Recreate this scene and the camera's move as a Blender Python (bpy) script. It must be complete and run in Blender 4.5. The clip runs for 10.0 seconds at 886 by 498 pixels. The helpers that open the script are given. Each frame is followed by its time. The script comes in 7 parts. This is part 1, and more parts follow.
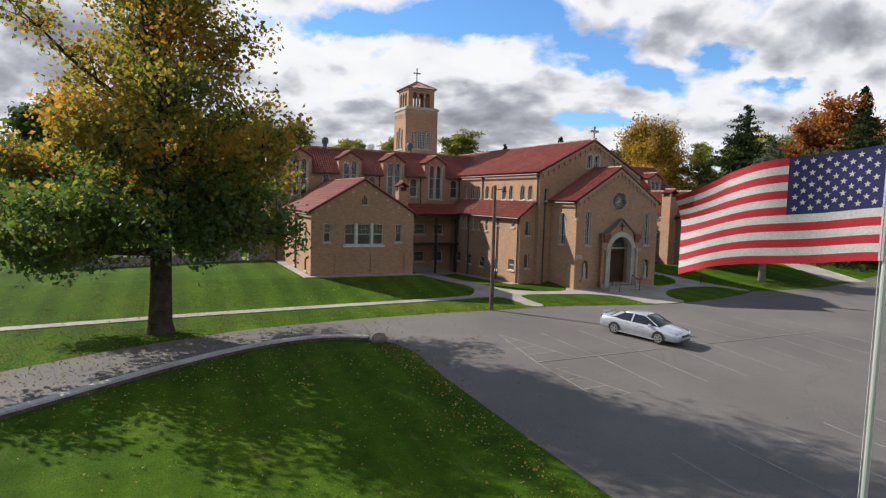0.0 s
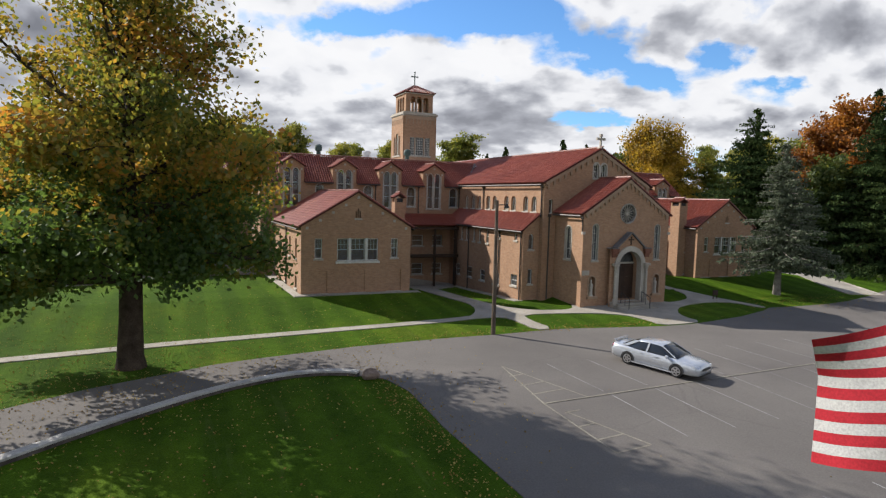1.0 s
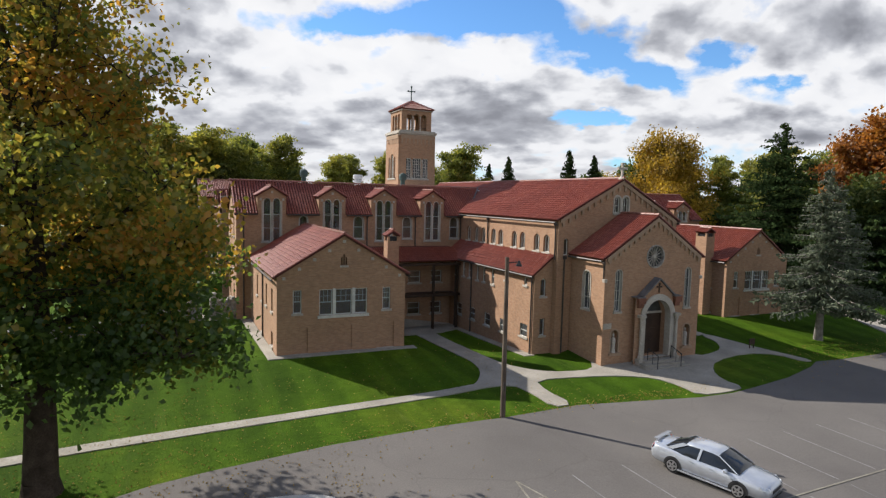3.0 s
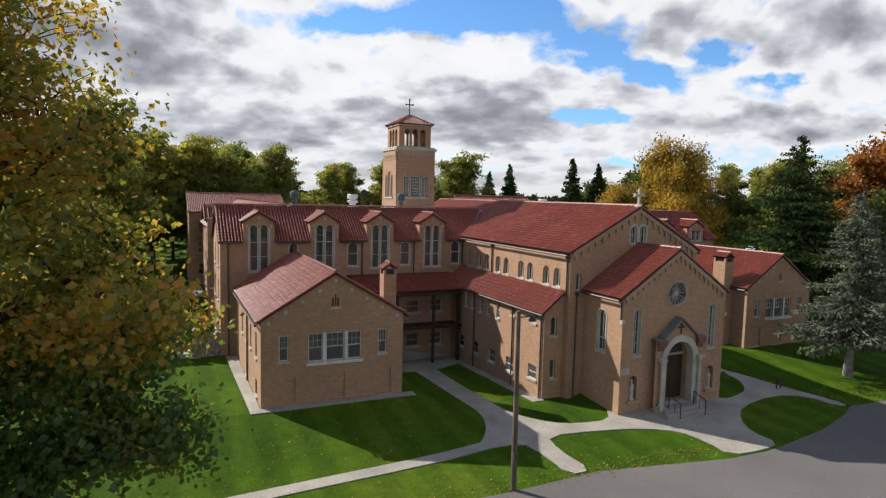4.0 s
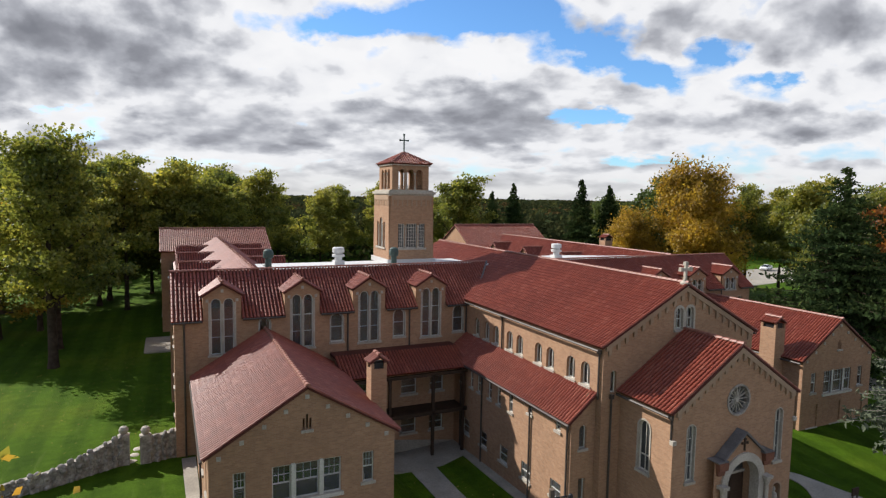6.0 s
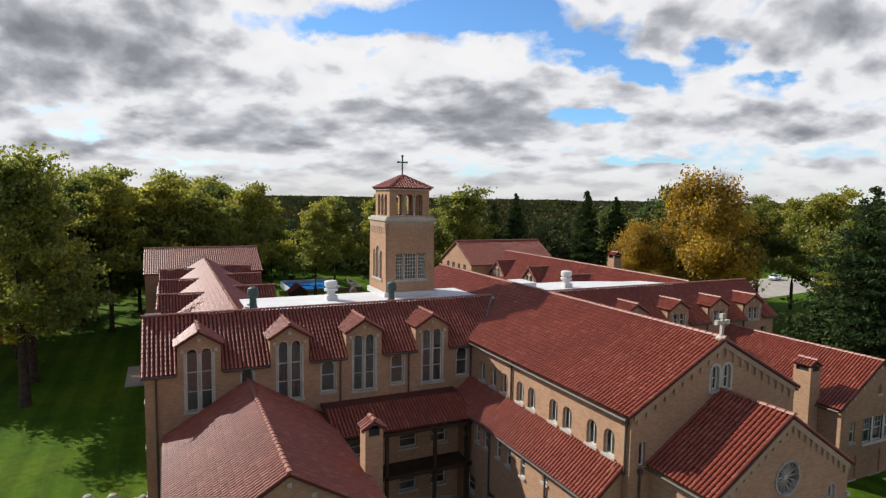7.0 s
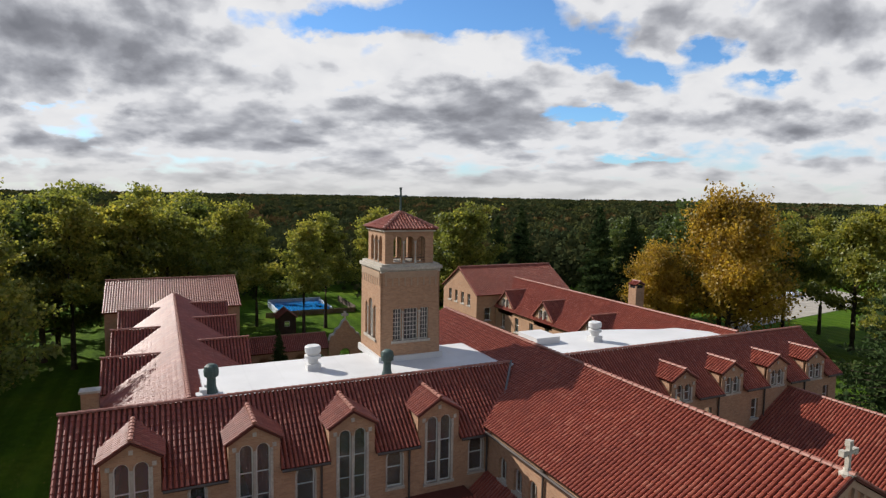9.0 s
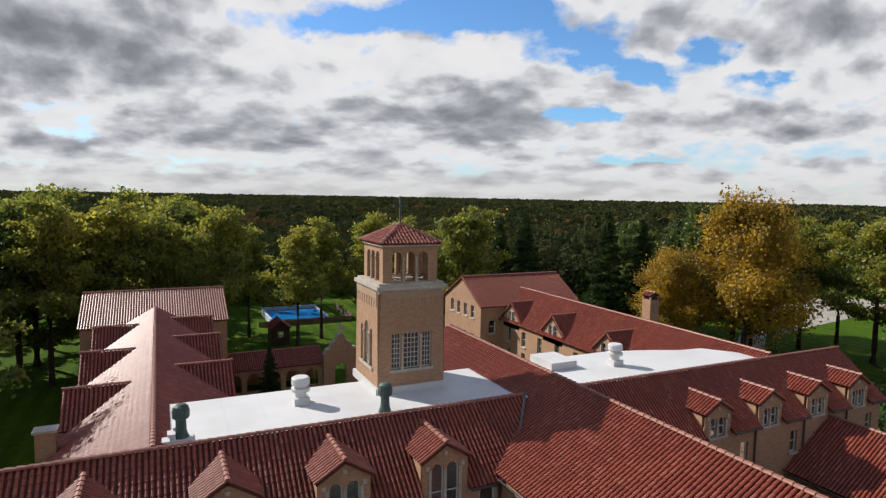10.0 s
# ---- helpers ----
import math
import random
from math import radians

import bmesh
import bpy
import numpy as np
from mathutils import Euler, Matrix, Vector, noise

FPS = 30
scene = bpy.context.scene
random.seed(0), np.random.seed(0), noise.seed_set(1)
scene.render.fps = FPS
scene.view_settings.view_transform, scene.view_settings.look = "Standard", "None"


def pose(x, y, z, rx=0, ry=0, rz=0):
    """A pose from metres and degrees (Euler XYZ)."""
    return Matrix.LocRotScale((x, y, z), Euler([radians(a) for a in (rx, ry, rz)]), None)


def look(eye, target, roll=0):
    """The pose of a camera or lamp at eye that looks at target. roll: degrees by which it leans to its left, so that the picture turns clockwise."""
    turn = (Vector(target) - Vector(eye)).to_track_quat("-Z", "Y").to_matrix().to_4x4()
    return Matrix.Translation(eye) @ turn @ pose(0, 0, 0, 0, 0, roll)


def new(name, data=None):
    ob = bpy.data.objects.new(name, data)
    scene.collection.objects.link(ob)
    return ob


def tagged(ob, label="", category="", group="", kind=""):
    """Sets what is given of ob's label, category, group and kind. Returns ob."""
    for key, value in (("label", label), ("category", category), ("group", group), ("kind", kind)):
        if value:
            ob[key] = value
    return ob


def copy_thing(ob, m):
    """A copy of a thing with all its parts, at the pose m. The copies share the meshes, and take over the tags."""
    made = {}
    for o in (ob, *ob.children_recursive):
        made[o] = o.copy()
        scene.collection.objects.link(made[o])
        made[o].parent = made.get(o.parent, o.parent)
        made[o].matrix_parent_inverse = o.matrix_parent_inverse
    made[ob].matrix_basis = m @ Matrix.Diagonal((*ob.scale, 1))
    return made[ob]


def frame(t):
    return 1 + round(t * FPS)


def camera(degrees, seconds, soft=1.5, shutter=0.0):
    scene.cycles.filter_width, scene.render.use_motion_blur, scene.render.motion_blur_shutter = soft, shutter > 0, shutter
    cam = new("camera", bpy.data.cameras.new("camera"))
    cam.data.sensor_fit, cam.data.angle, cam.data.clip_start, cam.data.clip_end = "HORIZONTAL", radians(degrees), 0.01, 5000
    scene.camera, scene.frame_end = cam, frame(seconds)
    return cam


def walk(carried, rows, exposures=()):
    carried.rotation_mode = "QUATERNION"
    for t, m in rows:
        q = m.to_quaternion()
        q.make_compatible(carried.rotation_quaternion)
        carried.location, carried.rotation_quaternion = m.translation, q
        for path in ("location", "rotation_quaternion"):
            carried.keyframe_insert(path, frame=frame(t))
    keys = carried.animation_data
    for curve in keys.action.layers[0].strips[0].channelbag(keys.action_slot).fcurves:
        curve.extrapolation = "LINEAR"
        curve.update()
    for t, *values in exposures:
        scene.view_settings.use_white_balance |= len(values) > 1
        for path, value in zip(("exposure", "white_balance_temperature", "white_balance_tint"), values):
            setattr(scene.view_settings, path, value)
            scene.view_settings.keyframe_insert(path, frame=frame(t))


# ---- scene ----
cam = camera(73.0, 10.0, soft=1.3)
PATH = [
    (0, (-0.57, -3.339, 7.693), (0.264, -1.529, 7.527), 1.7),
    (0.5, (0.086, -2.076, 8.228), (0.918, -0.265, 8.061), 1.6),
    (1, (0.777, -0.649, 8.76), (1.61, 1.161, 8.593), 1.6),
    (1.5, (1.422, 0.833, 9.384), (2.256, 2.643, 9.216), 1.6),
    (2, (2.114, 2.349, 10.019), (2.95, 4.159, 9.851), 1.7),
    (2.5, (2.889, 3.885, 10.796), (3.719, 5.696, 10.628), 1.5),
    (4, (5.069, 9.342, 13.992), (5.905, 11.15, 13.818), 1.4),
    (4.5, (5.877, 11.243, 14.978), (6.714, 13.051, 14.808), 1.3),
    (5, (6.728, 13.145, 16.022), (7.564, 14.954, 15.855), 1.2),
    (5.5, (7.63, 15.124, 17.181), (8.465, 16.933, 17.012), 1.1),
    (7, (10.092, 21.235, 20.594), (10.932, 23.042, 20.422), 0.9),
    (7.5, (10.821, 23.33, 21.727), (11.664, 25.135, 21.554), 1.0),
    (8, (11.619, 25.474, 22.777), (12.465, 27.277, 22.601), 1.0),
    (8.5, (12.43, 27.614, 23.434), (13.278, 29.417, 23.254), 1.0),
    (9, (13.169, 29.811, 23.566), (14.021, 31.611, 23.388), 1.0),
    (9.5, (13.973, 31.959, 23.813), (14.825, 33.759, 23.636), 1.0),
    (10, (14.765, 34.089, 24.134), (15.621, 35.888, 23.958), 1.0),
]
EXPOSURES = [(0.0, 0.65, 6400, 11), (5.5, 0.63, 6400, 11), (7.0, 0.58, 6450, 11), (8.5, 0.48, 6450, 11), (10.0, 0.43, 6450, 11)]
walk(cam, [(t, look(eye, target, roll)) for t, eye, target, roll in PATH], EXPOSURES)

# ---- world and sun ----
SUN_AWAY = Vector((0.60, -0.80, 0)).normalized()      # the way that shadows fall
SUN_EL = radians(34)
world = bpy.data.worlds.new("sky")
scene.world = world
world.use_nodes = True
nt = world.node_tree
nt.nodes.clear()


def nd(tree, kind, **values):
    n = tree.nodes.new(kind)
    for key, value in values.items():
        if key == "op":
            n.operation = value
        elif key == "data_type":
            n.data_type = value
        elif key == "blend":
            n.blend_type = value
        else:
            n.inputs[key.replace("_", " ")].default_value = value
    return n


def build_sky():
    L = nt.links.new
    out = nt.nodes.new("ShaderNodeOutputWorld")
    bg = nt.nodes.new("ShaderNodeBackground")
    L(bg.outputs[0], out.inputs[0])
    sky = nt.nodes.new("ShaderNodeTexSky")
    sky.sky_type, sky.sun_disc = "NISHITA", False
    sky.sun_elevation = SUN_EL
    sky.sun_rotation = math.atan2(-SUN_AWAY.x, -SUN_AWAY.y)
    sky.air_density, sky.dust_density, sky.ozone_density = 1.0, 0.1, 3.0
    geo = nt.nodes.new("ShaderNodeTexCoord")
    sep = nt.nodes.new("ShaderNodeSeparateXYZ")
    L(geo.outputs["Generated"], sep.inputs[0])

    def m(op, a, b=None, c=None, clamp=False):
        n = nt.nodes.new("ShaderNodeMath")
        n.operation, n.use_clamp = op, clamp
        for k, v in enumerate((a, b, c)):
            if v is None:
                continue
            if isinstance(v, (int, float)):
                n.inputs[k].default_value = v
            else:
                L(v, n.inputs[k])
        return n.outputs[0]

    def along(v):
        n = nt.nodes.new("ShaderNodeVectorMath")
        n.operation = "DOT_PRODUCT"
        n.inputs[1].default_value = v
        L(geo.outputs["Generated"], n.inputs[0])
        return n.outputs["Value"]

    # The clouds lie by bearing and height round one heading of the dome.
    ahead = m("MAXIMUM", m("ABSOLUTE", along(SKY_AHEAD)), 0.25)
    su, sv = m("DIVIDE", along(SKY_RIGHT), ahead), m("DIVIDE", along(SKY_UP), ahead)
    down = m("ADD", m("MAXIMUM", sep.outputs["Z"], 0.0), 0.20)
    flat = nt.nodes.new("ShaderNodeCombineXYZ")
    L(m("MULTIPLY", su, 2.6), flat.inputs[0]), L(m("MULTIPLY", m("LOGARITHM", down, 2.718), 2.1), flat.inputs[1])

    def fbm(offset, scale, detail, rough, vec=None):
        mp = nt.nodes.new("ShaderNodeMapping")
        mp.inputs["Location"].default_value = offset
        L(vec or flat.outputs[0], mp.inputs["Vector"])
        n = nt.nodes.new("ShaderNodeTexNoise")
        n.inputs["Scale"].default_value, n.inputs["Detail"].default_value, n.inputs["Roughness"].default_value = scale, detail, rough
        L(mp.outputs[0], n.inputs["Vector"])
        return n

    def ramp(v, stops):
        r = nt.nodes.new("ShaderNodeValToRGB")
        while len(r.color_ramp.elements) < len(stops):
            r.color_ramp.elements.new(0.5)
        for el, (p, col) in zip(r.color_ramp.elements, stops):
            el.position, el.color = p, (*col, 1)
        L(v, r.inputs[0])
        return r.outputs[0]

    def drift(v, k, out, big, small):
        """A bearing or height pushed about by two sizes of turbulence, so that edges billow."""
        return m("ADD", v, m("ADD", m("MULTIPLY", m("SUBTRACT", wide[out], 0.5), big * k), m("MULTIPLY", m("SUBTRACT", curl[out], 0.5), small * k)))

    def split(n):
        q = nt.nodes.new("ShaderNodeSeparateXYZ")
        L(n.outputs["Color"], q.inputs[0])
        return q.outputs

    wide, curl = split(fbm((3.1, 7.7, 0.2), 2.2, 3, 0.5)), split(fbm((9.1, 1.7, 4.2), 7.5, 5, 0.6))
    wu, wv = drift(su, 1.0, 0, 0.16, 0.09), drift(sv, 1.0, 1, 0.06, 0.055)

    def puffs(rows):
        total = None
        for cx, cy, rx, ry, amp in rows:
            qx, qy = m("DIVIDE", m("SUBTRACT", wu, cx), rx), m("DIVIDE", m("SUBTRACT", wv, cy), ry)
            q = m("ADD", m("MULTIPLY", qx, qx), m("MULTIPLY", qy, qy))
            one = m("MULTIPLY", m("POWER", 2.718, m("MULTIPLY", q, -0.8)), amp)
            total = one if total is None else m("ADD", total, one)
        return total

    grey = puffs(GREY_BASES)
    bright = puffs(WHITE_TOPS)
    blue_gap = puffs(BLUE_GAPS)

    def lumps(lift, detail):
        """Rounded heaps of cloud, sampled a little higher or lower on the dome."""
        mp = nt.nodes.new("ShaderNodeVectorMath")
        mp.operation = "ADD"
        mp.inputs[1].default_value = (0, lift, 0)
        L(flat.outputs[0], mp.inputs[0])
        a = fbm((1.3, 2.1, 5.0), 2.4, detail, 0.5, mp.outputs[0]).outputs[0]
        bent = nt.nodes.new("ShaderNodeVectorMath")
        bent.operation = "MULTIPLY_ADD"
        bent.inputs[1].default_value = (0.16, 0.16, 0.16)
        L(fbm((4.0, 4.0, 1.0), 6.0, 4, 0.55, mp.outputs[0]).outputs["Color"], bent.inputs[0]), L(mp.outputs[0], bent.inputs[2])
        v = nt.nodes.new("ShaderNodeTexVoronoi")
        v.feature = "SMOOTH_F1"
        v.inputs["Scale"].default_value, v.inputs["Smoothness"].default_value, v.inputs["Detail"].default_value, v.inputs["Roughness"].default_value = 4.2, 0.35, 2.0, 0.45
        L(bent.outputs[0], v.inputs["Vector"])
        return m("ADD", m("MULTIPLY", a, 0.75), m("MULTIPLY", m("SUBTRACT", 0.52, v.outputs["Distance"]), 0.55))

    heap = lumps(0.0, 7)
    light_side = m("MULTIPLY", m("SUBTRACT", lumps(-0.07, 4), lumps(0.07, 4)), 0.9)
    streaks = m("MULTIPLY", m("SUBTRACT", fbm((5.5, 0.4, 2.0), 6.5, 5, 0.55).outputs[0], 0.5), 0.22)
    low_band = ramp(sep.outputs["Z"], [(0.0, (1, 1, 1)), (0.16, (0, 0, 0))])
    thick = m("ADD", m("ADD", m("MULTIPLY", m("SUBTRACT", heap, 0.44), 1.0), streaks), m("SUBTRACT", m("MULTIPLY", grey, 0.92), m("MULTIPLY", bright, 0.62)))
    # Unseen sky overhead is made greyer and more open, to lower the ambient light.
    overhead = ramp(sep.outputs["Z"], [(0.33, (0, 0, 0)), (0.55, (1, 1, 1))])
    thick = m("ADD", m("ADD", m("ADD", thick, light_side), m("MULTIPLY", low_band, 0.26)), m("MULTIPLY", overhead, 0.28))
    shade = ramp(m("MULTIPLY_ADD", thick, 0.66, 0.31, clamp=True), [(0.0, (1.46, 1.46, 1.46)), (0.26, (1.36, 1.37, 1.39)), (0.42, (1.00, 1.02, 1.07)), (0.60, (0.66, 0.68, 0.74)), (0.80, (0.44, 0.455, 0.505)), (1.0, (0.34, 0.355, 0.40))])
    cover = m("ADD", m("SUBTRACT", m("ADD", m("MULTIPLY", heap, 0.9), m("MULTIPLY", streaks, 0.8)), m("MULTIPLY", blue_gap, 1.05)), m("SUBTRACT", m("MULTIPLY_ADD", grey, 0.35, 0.27), m("MULTIPLY", overhead, 0.24)))
    alpha = ramp(cover, [(0.10, (0, 0, 0)), (0.22, (0.4, 0.4, 0.4)), (0.38, (1, 1, 1))])
    low = ramp(sep.outputs["Z"], [(0.0, (1, 1, 1)), (0.06, (0, 0, 0))])
    blue = nd(nt, "ShaderNodeMix", data_type="RGBA")
    strength = nt.nodes.new("ShaderNodeVectorMath")
    strength.operation = "MULTIPLY"
    strength.inputs[1].default_value = SKY_BLUE
    L(sky.outputs[0], strength.inputs[0])
    L(alpha, blue.inputs[0]), L(strength.outputs[0], blue.inputs[6]), L(shade, blue.inputs[7])
    haze = nd(nt, "ShaderNodeMix", data_type="RGBA")
    lowf = m("MULTIPLY", low, 0.6)
    L(lowf, haze.inputs[0]), L(blue.outputs[2], haze.inputs[6])
    haze.inputs[7].default_value = (1.12, 1.11, 1.06, 1)
    L(haze.outputs[2], bg.inputs[0])
    bg.inputs[1].default_value = SKY_STRENGTH


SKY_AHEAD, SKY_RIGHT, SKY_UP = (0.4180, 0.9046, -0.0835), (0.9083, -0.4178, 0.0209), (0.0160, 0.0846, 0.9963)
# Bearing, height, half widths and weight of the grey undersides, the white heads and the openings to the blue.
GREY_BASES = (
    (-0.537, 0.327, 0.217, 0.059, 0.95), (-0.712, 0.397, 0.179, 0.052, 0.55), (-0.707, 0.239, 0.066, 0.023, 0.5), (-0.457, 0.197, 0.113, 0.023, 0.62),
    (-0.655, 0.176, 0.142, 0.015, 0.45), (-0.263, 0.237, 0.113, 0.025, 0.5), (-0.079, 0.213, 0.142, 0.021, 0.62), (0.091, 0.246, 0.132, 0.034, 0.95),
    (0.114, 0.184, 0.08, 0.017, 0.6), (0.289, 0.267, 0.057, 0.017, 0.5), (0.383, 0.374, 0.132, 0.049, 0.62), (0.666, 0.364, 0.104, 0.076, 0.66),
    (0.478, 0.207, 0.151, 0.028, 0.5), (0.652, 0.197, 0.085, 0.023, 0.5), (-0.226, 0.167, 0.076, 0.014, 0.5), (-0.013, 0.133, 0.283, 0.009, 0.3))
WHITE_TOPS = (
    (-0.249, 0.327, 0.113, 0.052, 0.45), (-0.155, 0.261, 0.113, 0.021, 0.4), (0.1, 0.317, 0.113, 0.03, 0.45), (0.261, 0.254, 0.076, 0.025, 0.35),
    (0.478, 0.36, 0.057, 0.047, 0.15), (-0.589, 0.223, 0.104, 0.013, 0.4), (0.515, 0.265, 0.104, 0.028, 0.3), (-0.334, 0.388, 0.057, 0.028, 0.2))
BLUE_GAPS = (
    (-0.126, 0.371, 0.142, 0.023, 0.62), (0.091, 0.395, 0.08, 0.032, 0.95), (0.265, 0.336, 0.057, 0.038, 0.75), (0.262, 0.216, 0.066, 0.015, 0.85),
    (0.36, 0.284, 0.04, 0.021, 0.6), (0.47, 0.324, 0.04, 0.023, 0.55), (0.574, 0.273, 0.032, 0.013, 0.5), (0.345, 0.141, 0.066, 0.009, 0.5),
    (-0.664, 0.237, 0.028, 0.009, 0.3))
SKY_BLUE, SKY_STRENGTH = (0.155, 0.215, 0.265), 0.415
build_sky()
sun = new("sun", bpy.data.lights.new("sun", "SUN"))
sun.data.energy, sun.data.angle, sun.data.color = 5.0, radians(0.6), (1.0, 0.94, 0.85)
sun.matrix_basis = look((0, 0, 60), Vector((0, 0, 60)) + SUN_AWAY * math.cos(SUN_EL) - Vector((0, 0, math.sin(SUN_EL))))
scene.view_settings.exposure = 0.0


# ---- materials ----
def material(name, base, rough=0.8, metal=0.0, spec=0.3):
    mt = bpy.data.materials.new(name)
    mt.use_nodes = True
    b = mt.node_tree.nodes["Principled BSDF"]
    b.inputs["Base Color"].default_value = (*base, 1)
    b.inputs["Roughness"].default_value, b.inputs["Metallic"].default_value = rough, metal
    b.inputs["Specular IOR Level"].default_value = spec
    return mt, mt.node_tree, b


def coords(tree, which="Object"):
    if which == "World":
        return tree.nodes.new("ShaderNodeNewGeometry").outputs["Position"]
    return tree.nodes.new("ShaderNodeTexCoord").outputs[which]


def noise_tex(tree, vec, scale, detail=4, rough=0.55):
    n = nd(tree, "ShaderNodeTexNoise", Scale=scale, Detail=detail, Roughness=rough)
    tree.links.new(vec, n.inputs["Vector"])
    return n.outputs[0]


def ramp_tex(tree, value, stops):
    r = tree.nodes.new("ShaderNodeValToRGB")
    while len(r.color_ramp.elements) < len(stops):
        r.color_ramp.elements.new(0.5)
    for el, (p, col) in zip(r.color_ramp.elements, stops):
        el.position, el.color = p, (*col, 1)
    tree.links.new(value, r.inputs[0])
    return r.outputs[0]


def mix(tree, fac, a, b, blend="MIX"):
    n = nd(tree, "ShaderNodeMix", data_type="RGBA", blend=blend)
    for k, v in ((0, fac), (6, a), (7, b)):
        if isinstance(v, (int, float)):
            n.inputs[k].default_value = v
        elif isinstance(v, tuple):
            n.inputs[k].default_value = (*v, 1)
        else:
            tree.links.new(v, n.inputs[k])
    return n.outputs[2]


def bump(tree, b, height, strength=0.3, distance=0.02):
    n = nd(tree, "ShaderNodeBump", Strength=strength, Distance=distance)
    tree.links.new(height, n.inputs["Height"])
    tree.links.new(n.outputs[0], b.inputs["Normal"])


def varied(name, dark, light, scale, rough=0.85, grain=30.0, bumps=0.25, spec=0.25, which="World", dist=0.02):
    """A surface that changes slowly between two colours, with fine grain and relief."""
    mt, tree, b = material(name, light, rough, 0.0, spec)
    p = coords(tree, which)
    slow = ramp_tex(tree, noise_tex(tree, p, scale, 5), [(0.3, dark), (0.7, light)])
    fine = noise_tex(tree, p, grain, 3)
    tone = ramp_tex(tree, fine, [(0.25, (0.72, 0.72, 0.72)), (0.75, (1.15, 1.15, 1.15))])
    tree.links.new(mix(tree, 1.0, slow, tone, "MULTIPLY"), b.inputs["Base Color"])
    bump(tree, b, fine, bumps, dist)
    return mt


def brick_material():
    mt, tree, b = material("buff_brick", (0.42, 0.3, 0.19), 0.9, 0, 0.2)
    uv = coords(tree, "UV")
    br = nd(tree, "ShaderNodeTexBrick", Scale=1.0, Color1=(0.385, 0.236, 0.146, 1), Color2=(0.31, 0.183, 0.114, 1), Mortar=(0.335, 0.240, 0.168, 1))
    br.inputs["Mortar Size"].default_value = 0.007
    br.inputs["Brick Width"].default_value, br.inputs["Row Height"].default_value = 0.26, 0.085
    br.inputs["Bias"].default_value = 0.1
    tree.links.new(uv, br.inputs["Vector"])
    p = coords(tree, "World")
    patch = ramp_tex(tree, noise_tex(tree, p, 0.45, 6, 0.65), [(0.28, (0.84, 0.825, 0.81)), (0.72, (1.06, 1.05, 1.03))])
    streak = ramp_tex(tree, noise_tex(tree, p, 3.2, 4, 0.7), [(0.3, (0.88, 0.875, 0.87)), (0.65, (1.05, 1.045, 1.04))])
    col = mix(tree, 1.0, mix(tree, 1.0, br.outputs[0], patch, "MULTIPLY"), streak, "MULTIPLY")
    tree.links.new(col, b.inputs["Base Color"])
    bump(tree, b, br.outputs[1], -0.22, 0.01)
    return mt


def tile_material():
    mt, tree, b = material("clay_tile", (0.30, 0.075, 0.05), 0.47, 0, 0.42)
    isl = tree.nodes.new("ShaderNodeNewGeometry").outputs["Random Per Island"]
    obj = tree.nodes.new("ShaderNodeObjectInfo").outputs["Random"]
    r = nd(tree, "ShaderNodeMath", op="FRACT")
    ad = nd(tree, "ShaderNodeMath", op="ADD")
    tree.links.new(isl, ad.inputs[0]), tree.links.new(obj, ad.inputs[1]), tree.links.new(ad.outputs[0], r.inputs[0])
    col = ramp_tex(tree, r.outputs[0], [(0.0, (0.185, 0.041, 0.024)), (0.45, (0.212, 0.048, 0.027)), (0.85, (0.235, 0.056, 0.031)), (1.0, (0.27, 0.085, 0.052))])
    p = coords(tree, "World")
    patch = ramp_tex(tree, noise_tex(tree, p, 0.3, 4, 0.5), [(0.3, (0.88, 0.87, 0.88)), (0.7, (1.06, 1.05, 1.04))])
    tree.links.new(mix(tree, 1.0, col, patch, "MULTIPLY"), b.inputs["Base Color"])
    bump(tree, b, noise_tex(tree, p, 25, 3), 0.15, 0.01)
    return mt


BRICK = brick_material()
TILE = tile_material()
RIDGE_TILE = varied("weathered_ridge_tile", (0.19, 0.060, 0.040), (0.27, 0.115, 0.08), 3.5, 0.5, 14, 0.15, 0.4)
ROOF_BED = varied("roof_bed_clay", (0.075, 0.02, 0.014), (0.10, 0.027, 0.018), 0.6, 0.7)
STONE = varied("limestone", (0.31, 0.28, 0.235), (0.46, 0.425, 0.365), 0.8, 0.8, 12)
PAINT = varied("painted_window_frame", (0.47, 0.45, 0.40), (0.61, 0.59, 0.53), 1.5, 0.6, 20, 0.1)


